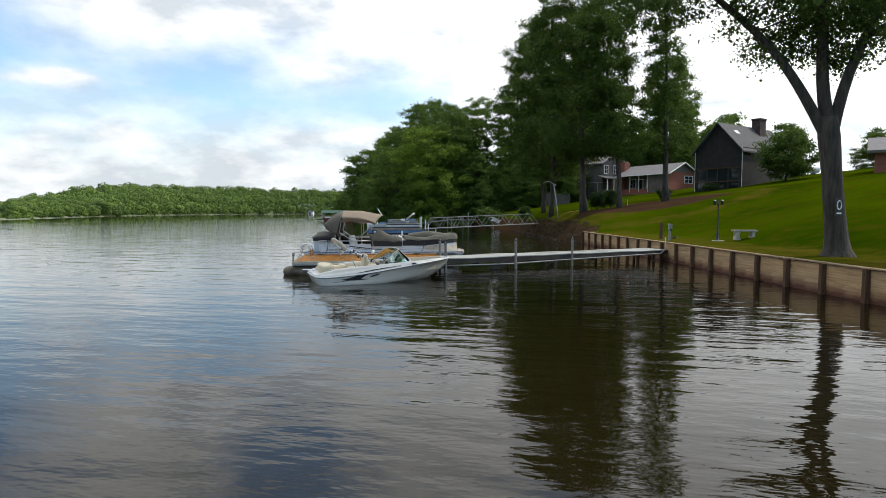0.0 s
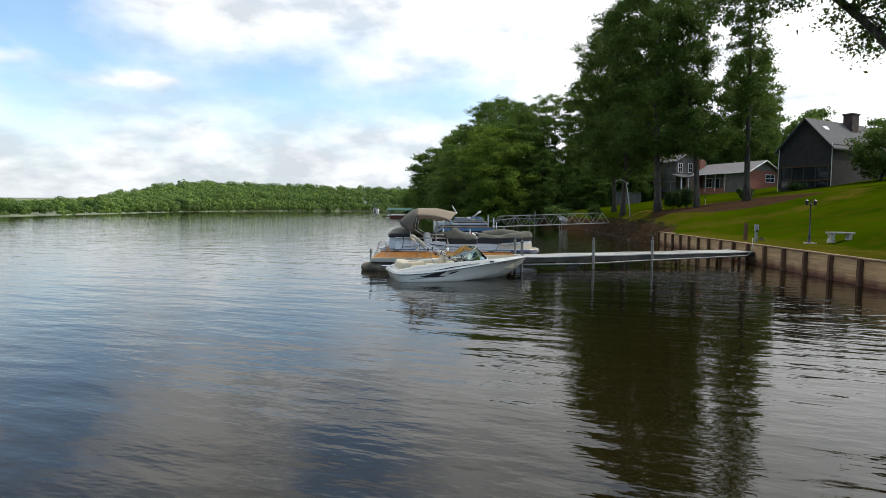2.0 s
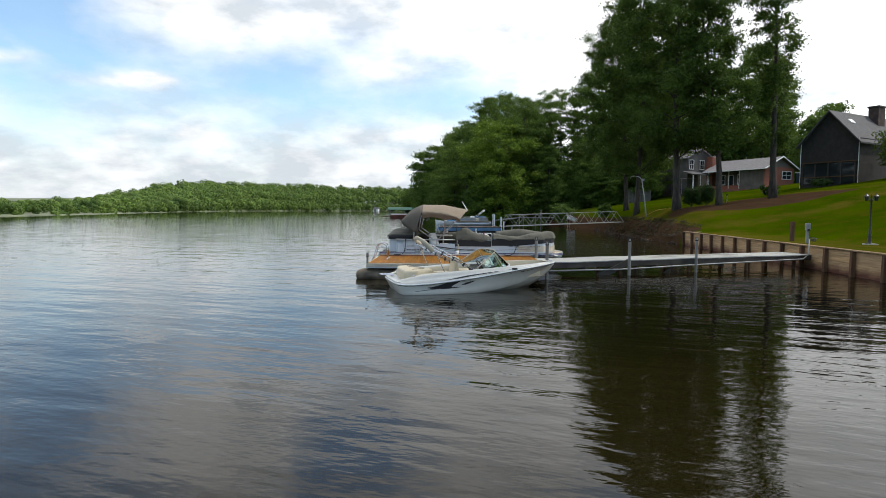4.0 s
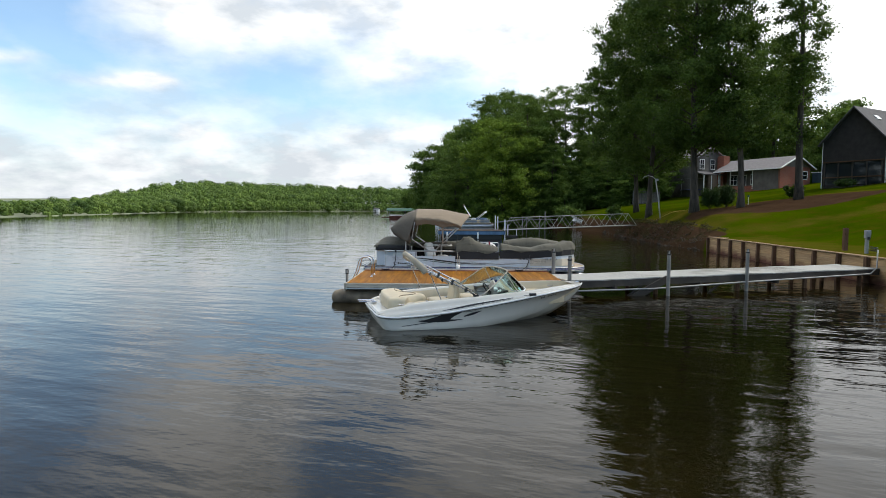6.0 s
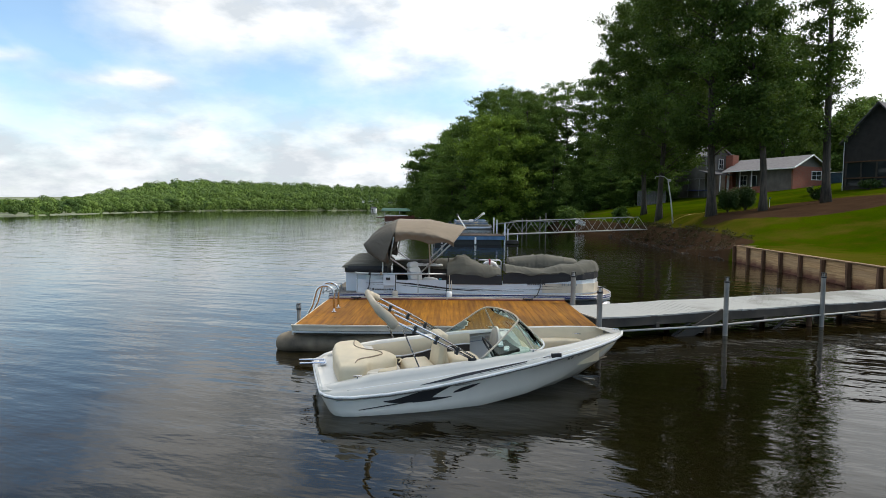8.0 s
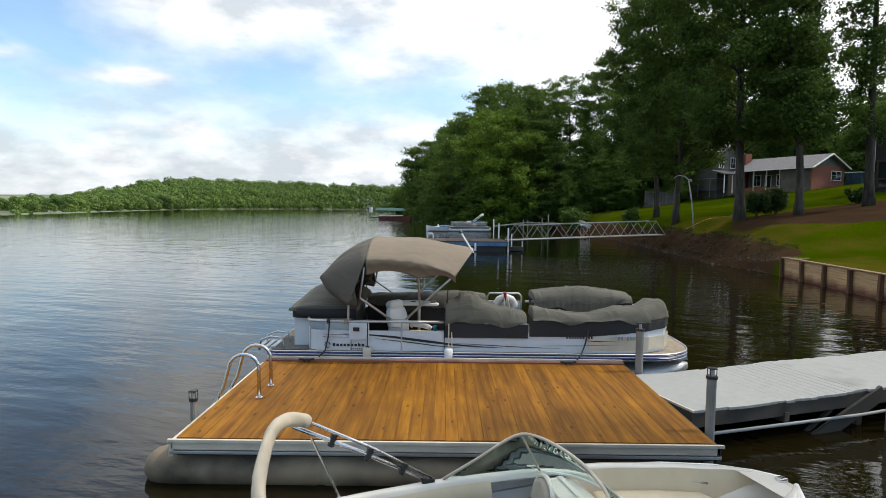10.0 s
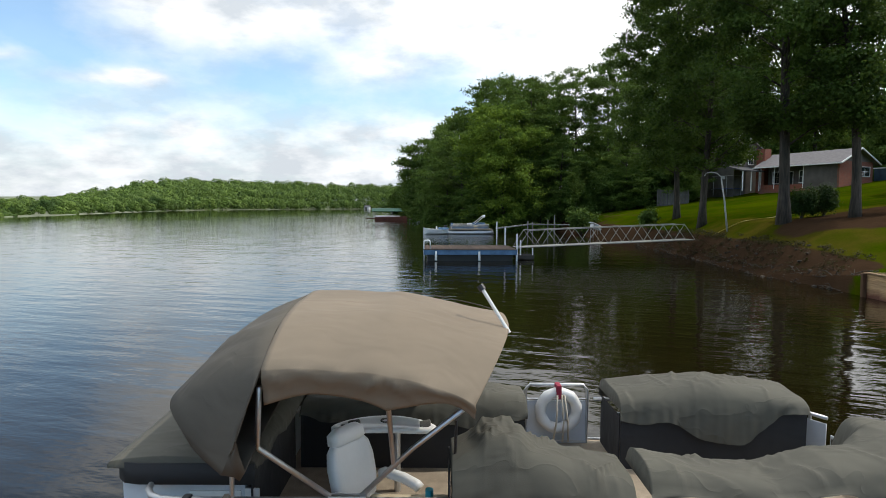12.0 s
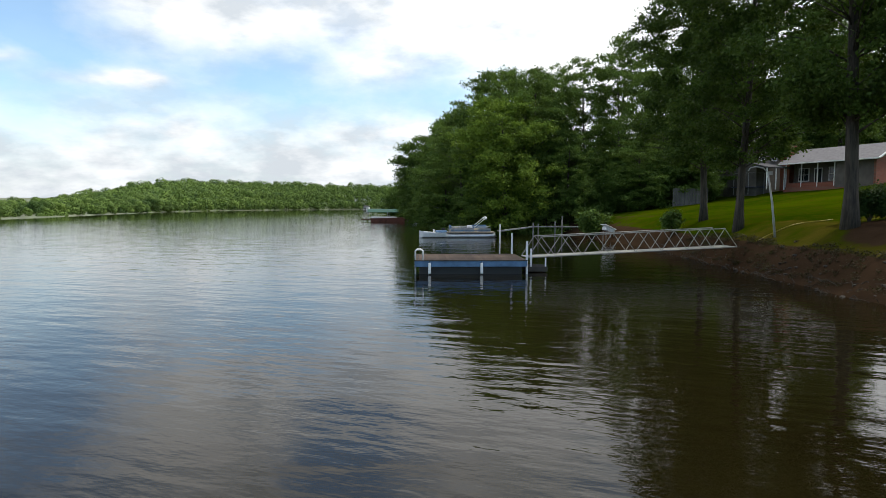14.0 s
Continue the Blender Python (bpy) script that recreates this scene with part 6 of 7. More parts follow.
        for f in (0.0, 0.15, 0.3, 0.45, 0.6, 0.75, 0.9, 1.0):
            p = head.lerp(back, f)
            bulge = 0.10 * math.sin(math.pi * f) * (1 - 0.5 * w)
            fold = 0.030 * noise.noise((u * 2.2, f * 1.4, 7.0)) + 0.030 * (1 - abs(math.sin(u * 4.5 + f * 2.2 * (1 if u > 0 else -1)))) ** 4 + 0.02 * noise.noise((u * 7, f * 2.5, 4.0))
            row.append(p + Vector((-0.55, 0, 0.83)) * (bulge + fold * math.sin(math.pi * min(1, f + 0.1))))
        row += [back.lerp(under, 0.5) + Vector((-0.06, 0, -0.02)), under, under.lerp(tuck, 0.5) + Vector((0, 0, -0.05)), tuck]
        rows.append(row)
    for end in (0, -1):
        mid = sum(rows[end], Vector()) / len(rows[end])
        side = -1 if end == 0 else 1
        for q, puff in ((0.5, 0.035), (0.03, 0.045)):
            ring = [mid.lerp(p, q) + Vector((0, side * (puff + 0.02 * noise.noise(p * 4)), 0)) for p in rows[end if q == 0.5 else (0 if end == 0 else -1)]]
            if q == 0.03:
                ring = [mid + Vector((0, side * puff, 0)) + (p - mid) * 0.06 for p in ring]
            rows.insert(0, ring) if end == 0 else rows.append(ring)
    bag = part("rear_panel", loft(rows, closed=False), CANVAS_BAG, boat, "grey canvas rear panel drooping from the sun top", True)
    bag.modifiers.new("thick", "SOLIDIFY").thickness = 0.010
    for side in (-1, 1):
        y = side * 1.10
        part("top_frame", rod([(-0.90, y, 1.17), (-1.46, y, 1.555), (-1.47, y, 1.60), (-1.36, y * 1.12 - 0.13, 2.12)], 0.021, 8), ALU, boat, smooth=True)
        part("top_frame", rod([(-0.70, y, 1.18), (-0.3, y, 1.56), (0.13, y * 1.07 - 0.13, 1.99)], 0.021, 8), ALU, boat, smooth=True)
        part("top_frame", rod([(-0.44, y * 0.99, 1.42), (-0.47, y * 1.11 - 0.13, 2.12)], 0.019, 8), ALU, boat)
        part("top_stay", rod([(-1.67, y, 1.12), (-1.66, y, 1.58)], 0.019, 8), ALU, boat)
        part("top_hinge", box((0.30, 0.06, 0.05), (-0.79, y, 1.175), 0.02), ALU, boat)
    for x, z in ((-1.32, 2.53), (-0.47, 2.52)):
        part("top_bow", rod([(x, u * 1.23 - 0.13, z - 0.02 - 0.32 * abs(u) ** 2.8) for u in np.linspace(-1, 1, 15)], 0.017, 6), ALU, boat, smooth=True)
    part("top_bow", rod([(0.48 - 0.36 * abs(u) ** 2.2, u * 1.16 - 0.13, 2.325 - 0.38 * abs(u) ** 2.8) for u in np.linspace(-1, 1, 15)], 0.017, 6), ALU, boat, smooth=True)
    part("anchor_light", rod([(0.50, -0.50, 2.31), (0.28, -0.38, 2.66)], 0.016, 8, None), WHITE, boat, "white pole light")
    part("light_head", rod([(0.28, -0.38, 2.66), (0.252, -0.365, 2.70)], 0.032, 10), BLACK, boat)
    # graphics on the near side
    def side_band(pts, mat, name, lift=0.010, label=""):
        part(name, strip([(x, -1.11 - lift, a) for x, a, b in pts], [(x, -1.11 - lift, b) for x, a, b in pts]), mat, boat, label)
    side_band([(-1.75, 0.935, 0.945), (-1.3, 0.918, 0.940), (-0.9, 0.878, 0.916), (-0.4, 0.815, 0.860), (0.1, 0.763, 0.795), (0.55, 0.735, 0.755), (1.0, 0.725, 0.73)], BLACK, "swoosh", label="black sweeping stripe")
    side_band([(-1.2, 0.862, 0.868), (-0.6, 0.795, 0.818), (-0.1, 0.738, 0.752), (0.3, 0.718, 0.722)], GREENROOF, "swoosh", label="dark green sweeping stripe")
    side_band([(-2.1, 0.930, 0.938), (-1.4, 0.915, 0.920)], GREY, "swoosh", label="thin grey stripe")
    side_band([(-2.1, 0.885, 0.892), (-1.5, 0.876, 0.881)], GREY, "swoosh", label="thin grey stripe")
    side_band([(0.1, 0.80, 0.803), (0.7, 0.765, 0.78), (1.4, 0.735, 0.75), (2.0, 0.728, 0.731)], GREY, "swoosh", label="grey sweeping stripe")
    side_band([(1.6, 0.768, 0.771), (2.3, 0.775, 0.785), (3.0, 0.80, 0.805)], GREY, "swoosh", label="grey sweeping stripe")
    side_band([(2.35, 0.868, 0.87), (2.6, 0.852, 0.866), (3.0, 0.852, 0.858)], BLACK, "swoosh")
    part("badge", rod(arc((-2.02, -1.122, 0.75), (0.045, 0, 0), (0, 0, 0.05), 0, 320, 12), 0.007, 5), BLACK, boat)
    for k in range(9):
        x = -1.93 + 0.062 * k
        side_band([(x, 0.725, 0.725 + (0.06 if k in (0, 7) else 0.045)), (x + 0.044, 0.727, 0.727 + (0.055 if k == 0 else 0.042))], BLACK, "writing_bar")
    for k in range(6):
        x = -1.62 + 0.035 * k
        side_band([(x, 0.675, 0.692), (x + 0.025, 0.675, 0.692)], GREY, "writing_bar")
    for k in range(10):
        x = 2.08 + 0.047 * k
        if k != 7:
            side_band([(x, 0.90, 0.935 if k % 3 else 0.95), (x + 0.03, 0.90, 0.935)], BLACK, "writing_bar")
    for k in range(8):
        x = 2.98 + 0.052 * k
        if k != 2:
            part("number_bar", box((0.034, 0.004, 0.06), (min(x, 3.4), -1.125 + max(0, x - 3.1) * 0.14, 0.915)), GALV, boat)
    # fenders and lines
    for x in (-1.33, 0.06):
        fend = part("fender", rod([(x, -1.16, 0.50), (x, -1.18, 0.54), (x, -1.18, 0.66), (x, -1.16, 0.71)], 0.075, 12), WHITE if x > 0 else CREAMSTRIP, boat, "white hanging fender", True)
        part("fender_rope", rod([(x, -1.16, 0.70), (x, -1.15, 1.14)], 0.01, 6), CREAMSTRIP if x > 0 else BLACK, fend)
        if x < 0:
            part("fender_cap", rod([(x, -1.175, 0.645), (x, -1.172, 0.70), (x, -1.165, 0.745)], 0.058, 10, taper=0.5), BLACK, fend, smooth=True)
        else:
            part("fender_rope", rod([(x + 0.06, -1.16, 0.70), (x + 0.05, -1.15, 1.0)], 0.01, 6), CREAMSTRIP, fend)
    part("mooring_line", rod([(-1.98, -1.14, 1.17), (-2.0, -1.15, 0.9), (-2.04, -1.2, 0.68), (-2.1, -1.4, 0.62)], 0.014, 6), BLACK, boat, "black mooring line", True)
    part("mooring_line", rod([(2.45, -1.14, 1.05), (2.40, -1.15, 0.82), (2.32, -1.22, 0.66), (2.2, -1.42, 0.62)], 0.014, 6), BLACK, boat, "black mooring line", True)
    for x in (-2.0, -1.7):
        part("rail_clamp", box((0.06, 0.07, 0.08), (x, -1.12, H), 0.015), TANCARPET if x > -1.9 else BLACK, boat)
    return boat


pontoon_boat()

# ---- far floating dock and its gangway ----


OLDBOARD = wood("worn_brown_boards", (0.125, 0.088, 0.066), (0.070, 0.048, 0.036), 1, 0.85)


def far_dock():
    d = thing("floating_dock", pose(1.7, 68.0, 0, 0, 0, 2.0), "floating dock with faded blue sides and brown boards", "dock")
    me = mesh_of(box((0.185, 4.3, 0.035), (0, 0, 0), 0.005), OLDBOARD)
    for i in range(31):
        shared("plank", me, d, pose(-2.88 + i * 0.192, 0, 0.74))
    part("side_beam", box((5.96, 0.06, 0.30), (0, -2.17, 0.56), 0.01), BLUEPAINT, d, "faded blue side board")
    part("side_beam", box((5.96, 0.06, 0.30), (0, 2.17, 0.56), 0.01), BLUEPAINT, d)
    for x in (-2.96, 2.96):
        part("end_beam", box((0.05, 4.28, 0.30), (x, 0, 0.56), 0.01), BLUEPAINT, d)
    part("float", box((5.5, 3.9, 0.5), (0, 0, 0.18), 0.05), BLACK, d)
    part("edge_strip", box((6.0, 0.09, 0.05), (0, -2.18, 0.735), 0.01), DARKBEAM, d)
    for x in (-2.2, 0.55):
        f = part("fender", rod([(x, -2.30, 0.06), (x, -2.30, 0.12), (x, -2.28, 0.5), (x, -2.27, 0.58), (x, -2.26, 0.62)], 0.085, 12, taper=0.75), WHITE, d, "white hanging fender", True)
        part("fender_rope", rod([(x, -2.27, 0.6), (x, -2.2, 0.78)], 0.012, 5), BLACK, f)
    part("ladder_hoop", rod([(-2.95, -2.0, 0.0), (-2.95, -2.0, 1.22), (-2.85, -2.0, 1.30), (-2.65, -2.0, 1.30), (-2.55, -2.0, 1.22), (-2.55, -2.0, 0.76)], 0.04, 8), WHITE, d, "white tube ladder hoop", True)
    part("ladder_hoop", rod([(-2.95, -1.5, 0.0), (-2.95, -1.5, 1.22), (-2.85, -1.5, 1.30), (-2.65, -1.5, 1.30), (-2.55, -1.5, 1.22), (-2.55, -1.5, 0.76)], 0.04, 8), WHITE, d, "white tube ladder hoop", True)
    for x, y, h in ((3.06, -1.9, 1.75), (2.75, 2.25, 2.0)):
        p = thing("mooring_post", pose(1.7 + x, 68.0 + y, 0), "white steel mooring post of the blue dock", "post", "mooring posts")
        part("pipe", rod([(0, 0, -1), (0, 0, h)], 0.06, 10), WHITE, p)
    return d


far_dock()


TUBE = plain("pale_aluminium_tube", (0.36, 0.345, 0.305), 0.6, 0.2, 0.12)


def gangway():
    a, b = Vector((4.85, 67.6, 0.80)), Vector((17.3, 69.6, 1.28))
    run = b - a
    length = run.length
    g = thing("gangway", Matrix.Translation(a) @ pose(0, 0, 0, 0, -math.degrees(math.asin(run.z / length)), math.degrees(math.atan2(run.y, run.x))), "white metal truss gangway to the shore", "gangway")
    for y in (-0.62, 0.62):
        part("bottom_chord", rod([(0, y, 0), (length, y, 0)], 0.034, 6), TUBE, g)
        part("top_chord", rod([(0.75, y, 1.1), (length - 0.75, y, 1.1)], 0.027, 6), TUBE, g)
        bays = 8
        step = length / bays
        for i in range(bays):
            part("diagonal", rod([(i * step, y, 0), (i * step + step / 2, y, 1.1)], 0.021, 6), TUBE, g)
            part("diagonal", rod([(i * step + step / 2, y, 1.1), ((i + 1) * step, y, 0)], 0.021, 6), TUBE, g)
    part("walkway", box((length, 1.15, 0.04), (length / 2, 0, 0.0), 0.006), TUBE, g)
    hinge = thing("gangway_float", pose(5.4, 67.5, 0), "small dark float under the gangway foot", "float")
    part("body", box((1.2, 1.4, 0.28), (0, 0, 0.18), 0.04), DARKBEAM, hinge)
    part("post", rod([(-0.3, -0.6, 0.2), (-0.3, -0.6, 1.3)], 0.05, 8), WHITE, hinge)
    part("post", rod([(0.5, -0.6, 0.2), (0.5, -0.6, 0.8)], 0.04, 8), WHITE, hinge)


gangway()


def catwalk():
    c = thing("catwalk", pose(0, 0, 0), "old brown plank catwalk on thin poles", "pier")
    pts = [(6.8, 104.5, 0.75), (11.5, 106.5, 1.25), (22.5, 107.5, 1.15)]
    for a, b in zip(pts, pts[1:]):
        a, b = Vector(a), Vector(b)
        own = rod([a + Vector((0, -0.45, 0)), b + Vector((0, -0.45, 0))], 0.07, 4)
        part("beam", own, GREYWOOD, c)
        n = int((b - a).length / 0.45)
        me = mesh_of(box((0.38, 1.1, 0.05), (0, 0, 0.06), 0.006), GREYWOOD)
        for k in range(n):
            p = a.lerp(b, (k + 0.5) / n)
            shared("board", me, c, Matrix.Translation(p))
    for x, y, h in ((11.2, 106, 1.7), (12.0, 107.2, 1.6), (13.9, 106.4, 1.9), (14.9, 107.2, 2.5), (19.0, 106.8, 1.2)):
        part("pole", rod([(x, y, -1), (x, y, h)], 0.07, 6), GREYWOOD, c)
    pole = thing("mooring_post", pose(6.0, 93.5, 0), "white pole standing in the lake", "post", "mooring posts")
    part("pipe", rod([(0, 0, -1), (0, 0, 1.9)], 0.07, 8), WHITE, pole)


catwalk()


def distant_pontoon(x, y, length, name, label, hull, canopy, rot=0.0):
    b = thing(name, pose(x, y, 0, 0, 0, rot), label, "boat")
    h = length / 2
    for s in (-0.9, 0.9):
        part("tube", rod([(-h, s, 0.2), (h - 0.4, s, 0.2), (h, s, 0.42)], 0.36, 10), ALU, b, smooth=True)
    part("deck", box((length, 2.5, 0.1), (0, 0, 0.62), 0.02), TANCARPET, b)
    for s in (-1.2, 1.2):
        for k, (x0, x1) in enumerate(((-0.84, -0.32), (-0.28, 0.12), (0.30, 0.78))):
            part("fence_panel", box(((x1 - x0) * h, 0.04, 0.46), ((x0 + x1) / 2 * h, s, 0.92), 0.01), hull, b)
        part("stripe", box((length * 0.8, 0.012, 0.07), (-0.03 * h, s * 1.021, 0.86), 0.003), BLUEPAINT, b)
        for x0, x1 in ((-0.86, 0.14), (0.28, 0.80)):
            part("top_rail", rod([(x0 * h, s, 0.7), (x0 * h, s, 1.28), (x1 * h, s, 1.28), (x1 * h, s, 0.7)], 0.028, 6), ALU, b)
        for k in range(5):
            part("rail_post", rod([(-h * 0.70 + k * length * 0.16, s, 0.66), (-h * 0.70 + k * length * 0.16, s, 1.28)], 0.020, 5), ALU, b)
    part("seat", box((length * 0.30, 0.62, 0.44), (h * 0.44, 0.78, 0.88), 0.08), CREAM, b)
    part("seat_back", box((length * 0.30, 0.18, 0.42), (h * 0.44, 1.06, 1.25), 0.07), BLUEPAINT, b, "blue vinyl seat back")
    part("seat", box((length * 0.24, 0.62, 0.44), (-h * 0.55, 0.74, 0.88), 0.08), CREAM, b)
    part("seat_back", box((0.18, 1.5, 0.46), (-h * 0.80, 0.2, 1.2), 0.07), BLUEPAINT, b, "blue vinyl seat back")
    part("console", box((0.62, 0.66, 0.80), (-0.1, -0.6, 1.05), 0.10), WHITE, b)
    part("motor", box((0.42, 0.46, 0.75), (-h - 0.25, 0, 0.75), 0.12), BLACK, b, "black outboard motor")
    if canopy == "folded":
        part("folded_top", rod([(h * 0.16, -1.1, 1.28), (h * 0.58, -1.1, 2.25), (h * 0.62, 0, 2.36), (h * 0.58, 1.1, 2.25), (h * 0.16, 1.1, 1.28)], 0.05, 6), WHITE, b, "white folded sun top", True)
        part("top_roll", rod([(h * 0.60, -1.12, 2.26), (h * 0.635, -0.5, 2.36), (h * 0.64, 0, 2.38), (h * 0.635, 0.5, 2.36), (h * 0.60, 1.12, 2.26)], 0.12, 8), WHITE, b)
    return b


distant_pontoon(3.6, 105.6, 5.8, "pontoon_boat", "white and grey pontoon boat moored below the woods", GALV, "folded", 4)


def small_boat():
    b = thing("row_boat", pose(-0.6, 105.0, 0, 0, 0, 8), "small white and blue boat moored beside a pontoon boat", "boat")
    rows = []
    for x, w, z in ((-1.6, 0.7, 0.6), (-0.6, 0.85, 0.6), (0.6, 0.8, 0.65), (1.4, 0.5, 0.75), (1.8, 0.08, 0.85)):
        rows.append([(-x, -w, z), (-x, -w * 0.8, 0.1), (-x, 0, -0.1), (-x, w * 0.8, 0.1), (-x, w, z), (-x, w * 0.85, z - 0.02), (-x, 0, z - 0.28), (-x, -w * 0.85, z - 0.02)])
    part("hull", loft(rows), WHITE, b)
    part("windscreen", box((0.05, 1.2, 0.34), (-0.1, 0, 0.8), 0.01), WHITE, b)
    part("cover", box((1.3, 1.2, 0.3), (0.8, 0, 0.68), 0.12), BLUEPAINT, b, "blue canvas boat cover", True)


small_boat()


def boat_shelter():
    d = thing("boat_shelter", pose(-12.0, 184.0, 0), "boat lift with a dark green canopy roof", "boat dock")
    part("deck", box((15, 5, 0.25), (0, 0, 0.5), 0.02), POSTWOOD, d)
    rows = [[(x, y, z) for y, z in ((-2.6, 2.45), (-1.3, 3.0), (0, 3.15), (1.3, 3.0), (2.6, 2.45), (2.6, 2.3), (-2.6, 2.3))] for x in (-6.0, 4.2)]
    part("canopy", loft(rows), GREENROOF, d, "dark green canopy roof")
    for x in (-5.6, -1, 3.8):
        for y in (-2.4, 2.4):
            part("post", rod([(x, y, -1), (x, y, 2.4)], 0.08, 6), GALV, d)
    b = thing("motor_boat", pose(-13, 181.2, 0), "dark red and white boat moored under a canopy", "boat")
    rows = [[(x, -w, z), (x, -w * 0.75, 0.0), (x, w * 0.75, 0.0), (x, w, z)] for x, w, z in ((-4, 1.1, 0.9), (0, 1.2, 0.95), (3, 0.9, 1.1), (4.2, 0.1, 1.25))]
    part("hull", loft(rows), RUBRED, b)
    part("deck", box((6.0, 1.8, 0.35), (-0.8, 0, 1.1), 0.1), WHITE, b)
    b2 = thing("pontoon_boat", pose(-5.4, 180, 0), "small white boat beside the canopy dock", "boat")
    rows = [[(x, -w, z), (x, -w * 0.75, 0.0), (x, w * 0.75, 0.0), (x, w, z)] for x, w, z in ((-2, 0.9, 0.8), (0.5, 1.0, 0.9), (2, 0.6, 1.1), (2.6, 0.1, 1.2))]
    part("hull", loft(rows), WHITE, b2)
    part("windscreen", box((0.1, 1.4, 0.9), (-0.3, 0, 1.4), 0.02), BLUEPAINT, b2)


boat_shelter()
crate = thing("storage_bin", pose(18.0, 98.0, 0.98, 0, 0, 15), "white slanted plastic storage bin on the bank", "storage bin")
part("body", box((1.1, 0.8, 0.42), (0, 0, 0.22), 0.05, Matrix.Rotation(radians(20), 3, "Y")), WHITE, crate)
part("lid", box((1.4, 1.05, 0.1), (0, 0, 0.52), 0.04, Matrix.Rotation(radians(24), 3, "Y")), WHITE, crate)
for dx in (-0.45, 0.45):
    for dy in (-0.3, 0.3):
        part("leg", rod([(dx, dy, -1.2), (dx, dy, 0.1)], 0.035, 6), GALV, crate)

# ---- houses ----


def window(parent, x, y, z, w, h, axis="y", out=-1, bars=True):
    """A framed window proud of the wall."""
    def bx(sx, sz, dx, dz, depth, off, mat, name, par):
        size = (sx, depth, sz) if axis == "y" else (depth, sx, sz)
        at = (x + dx, y + out * off, z + dz) if axis == "y" else (x + out * off, y + dx, z + dz)
        return part(name, box(size, at, 0.008), mat, par)
    pane = bx(w, h, 0, 0, 0.04, 0.03, GLASS_DARK, "window", parent)
    for dz in (-h / 2, h / 2):
        bx(w + 0.16, 0.09, 0, dz, 0.07, 0.045, WHITE, "frame", pane)
    for dx in (-w / 2, w / 2):
        bx(0.09, h, dx, 0, 0.07, 0.045, WHITE, "frame", pane)
    if bars:
        bx(w, 0.05, 0, 0, 0.06, 0.043, WHITE, "sash", pane)
        bx(0.05, h, 0, 0, 0.058, 0.043, WHITE, "sash", pane)


def gable_roof(x0, x1, y0, y1, z, rise, over, along, mat, parent, thick=0.18):
    """A pitched roof slab with overhang; along: the ridge's axis."""
    own = bmesh.new()
    if along == "x":
        ym = (y0 + y1) / 2
        k = rise / ((y1 - y0) / 2) * over
        sec = [(y0 - over, z - k), (ym, z + rise), (y1 + over, z - k), (y1 + over, z - k - thick), (ym, z + rise - thick), (y0 - over, z - k - thick)]
        rows = [[(x, a, b) for a, b in sec] for x in (x0 - over, x1 + over)]
    else:
        xm = (x0 + x1) / 2
        k = rise / ((x1 - x0) / 2) * over
        sec = [(x0 - over, z - k), (xm, z + rise), (x1 + over, z - k), (x1 + over, z - k - thick), (xm, z + rise - thick), (x0 - over, z - k - thick)]
        rows = [[(a, y, b) for a, b in sec] for y in (y0 - over, y1 + over)]
    return part("roof", loft(rows, bm=own), mat, parent)


def gable_wall(x0, x1, y, z, rise, mat, parent, axis="y", thick=0.15):
    xm = (x0 + x1) / 2
    tri = [(x0, z), (x1, z), (xm, z + rise)]
    if axis == "y":
        rows = [[(a, y + t, b) for a, b in tri] for t in (0, thick)]
    else:
        rows = [[(y + t, a, b) for a, b in tri] for t in (0, thick)]
    return part("gable", loft(rows), mat, parent)


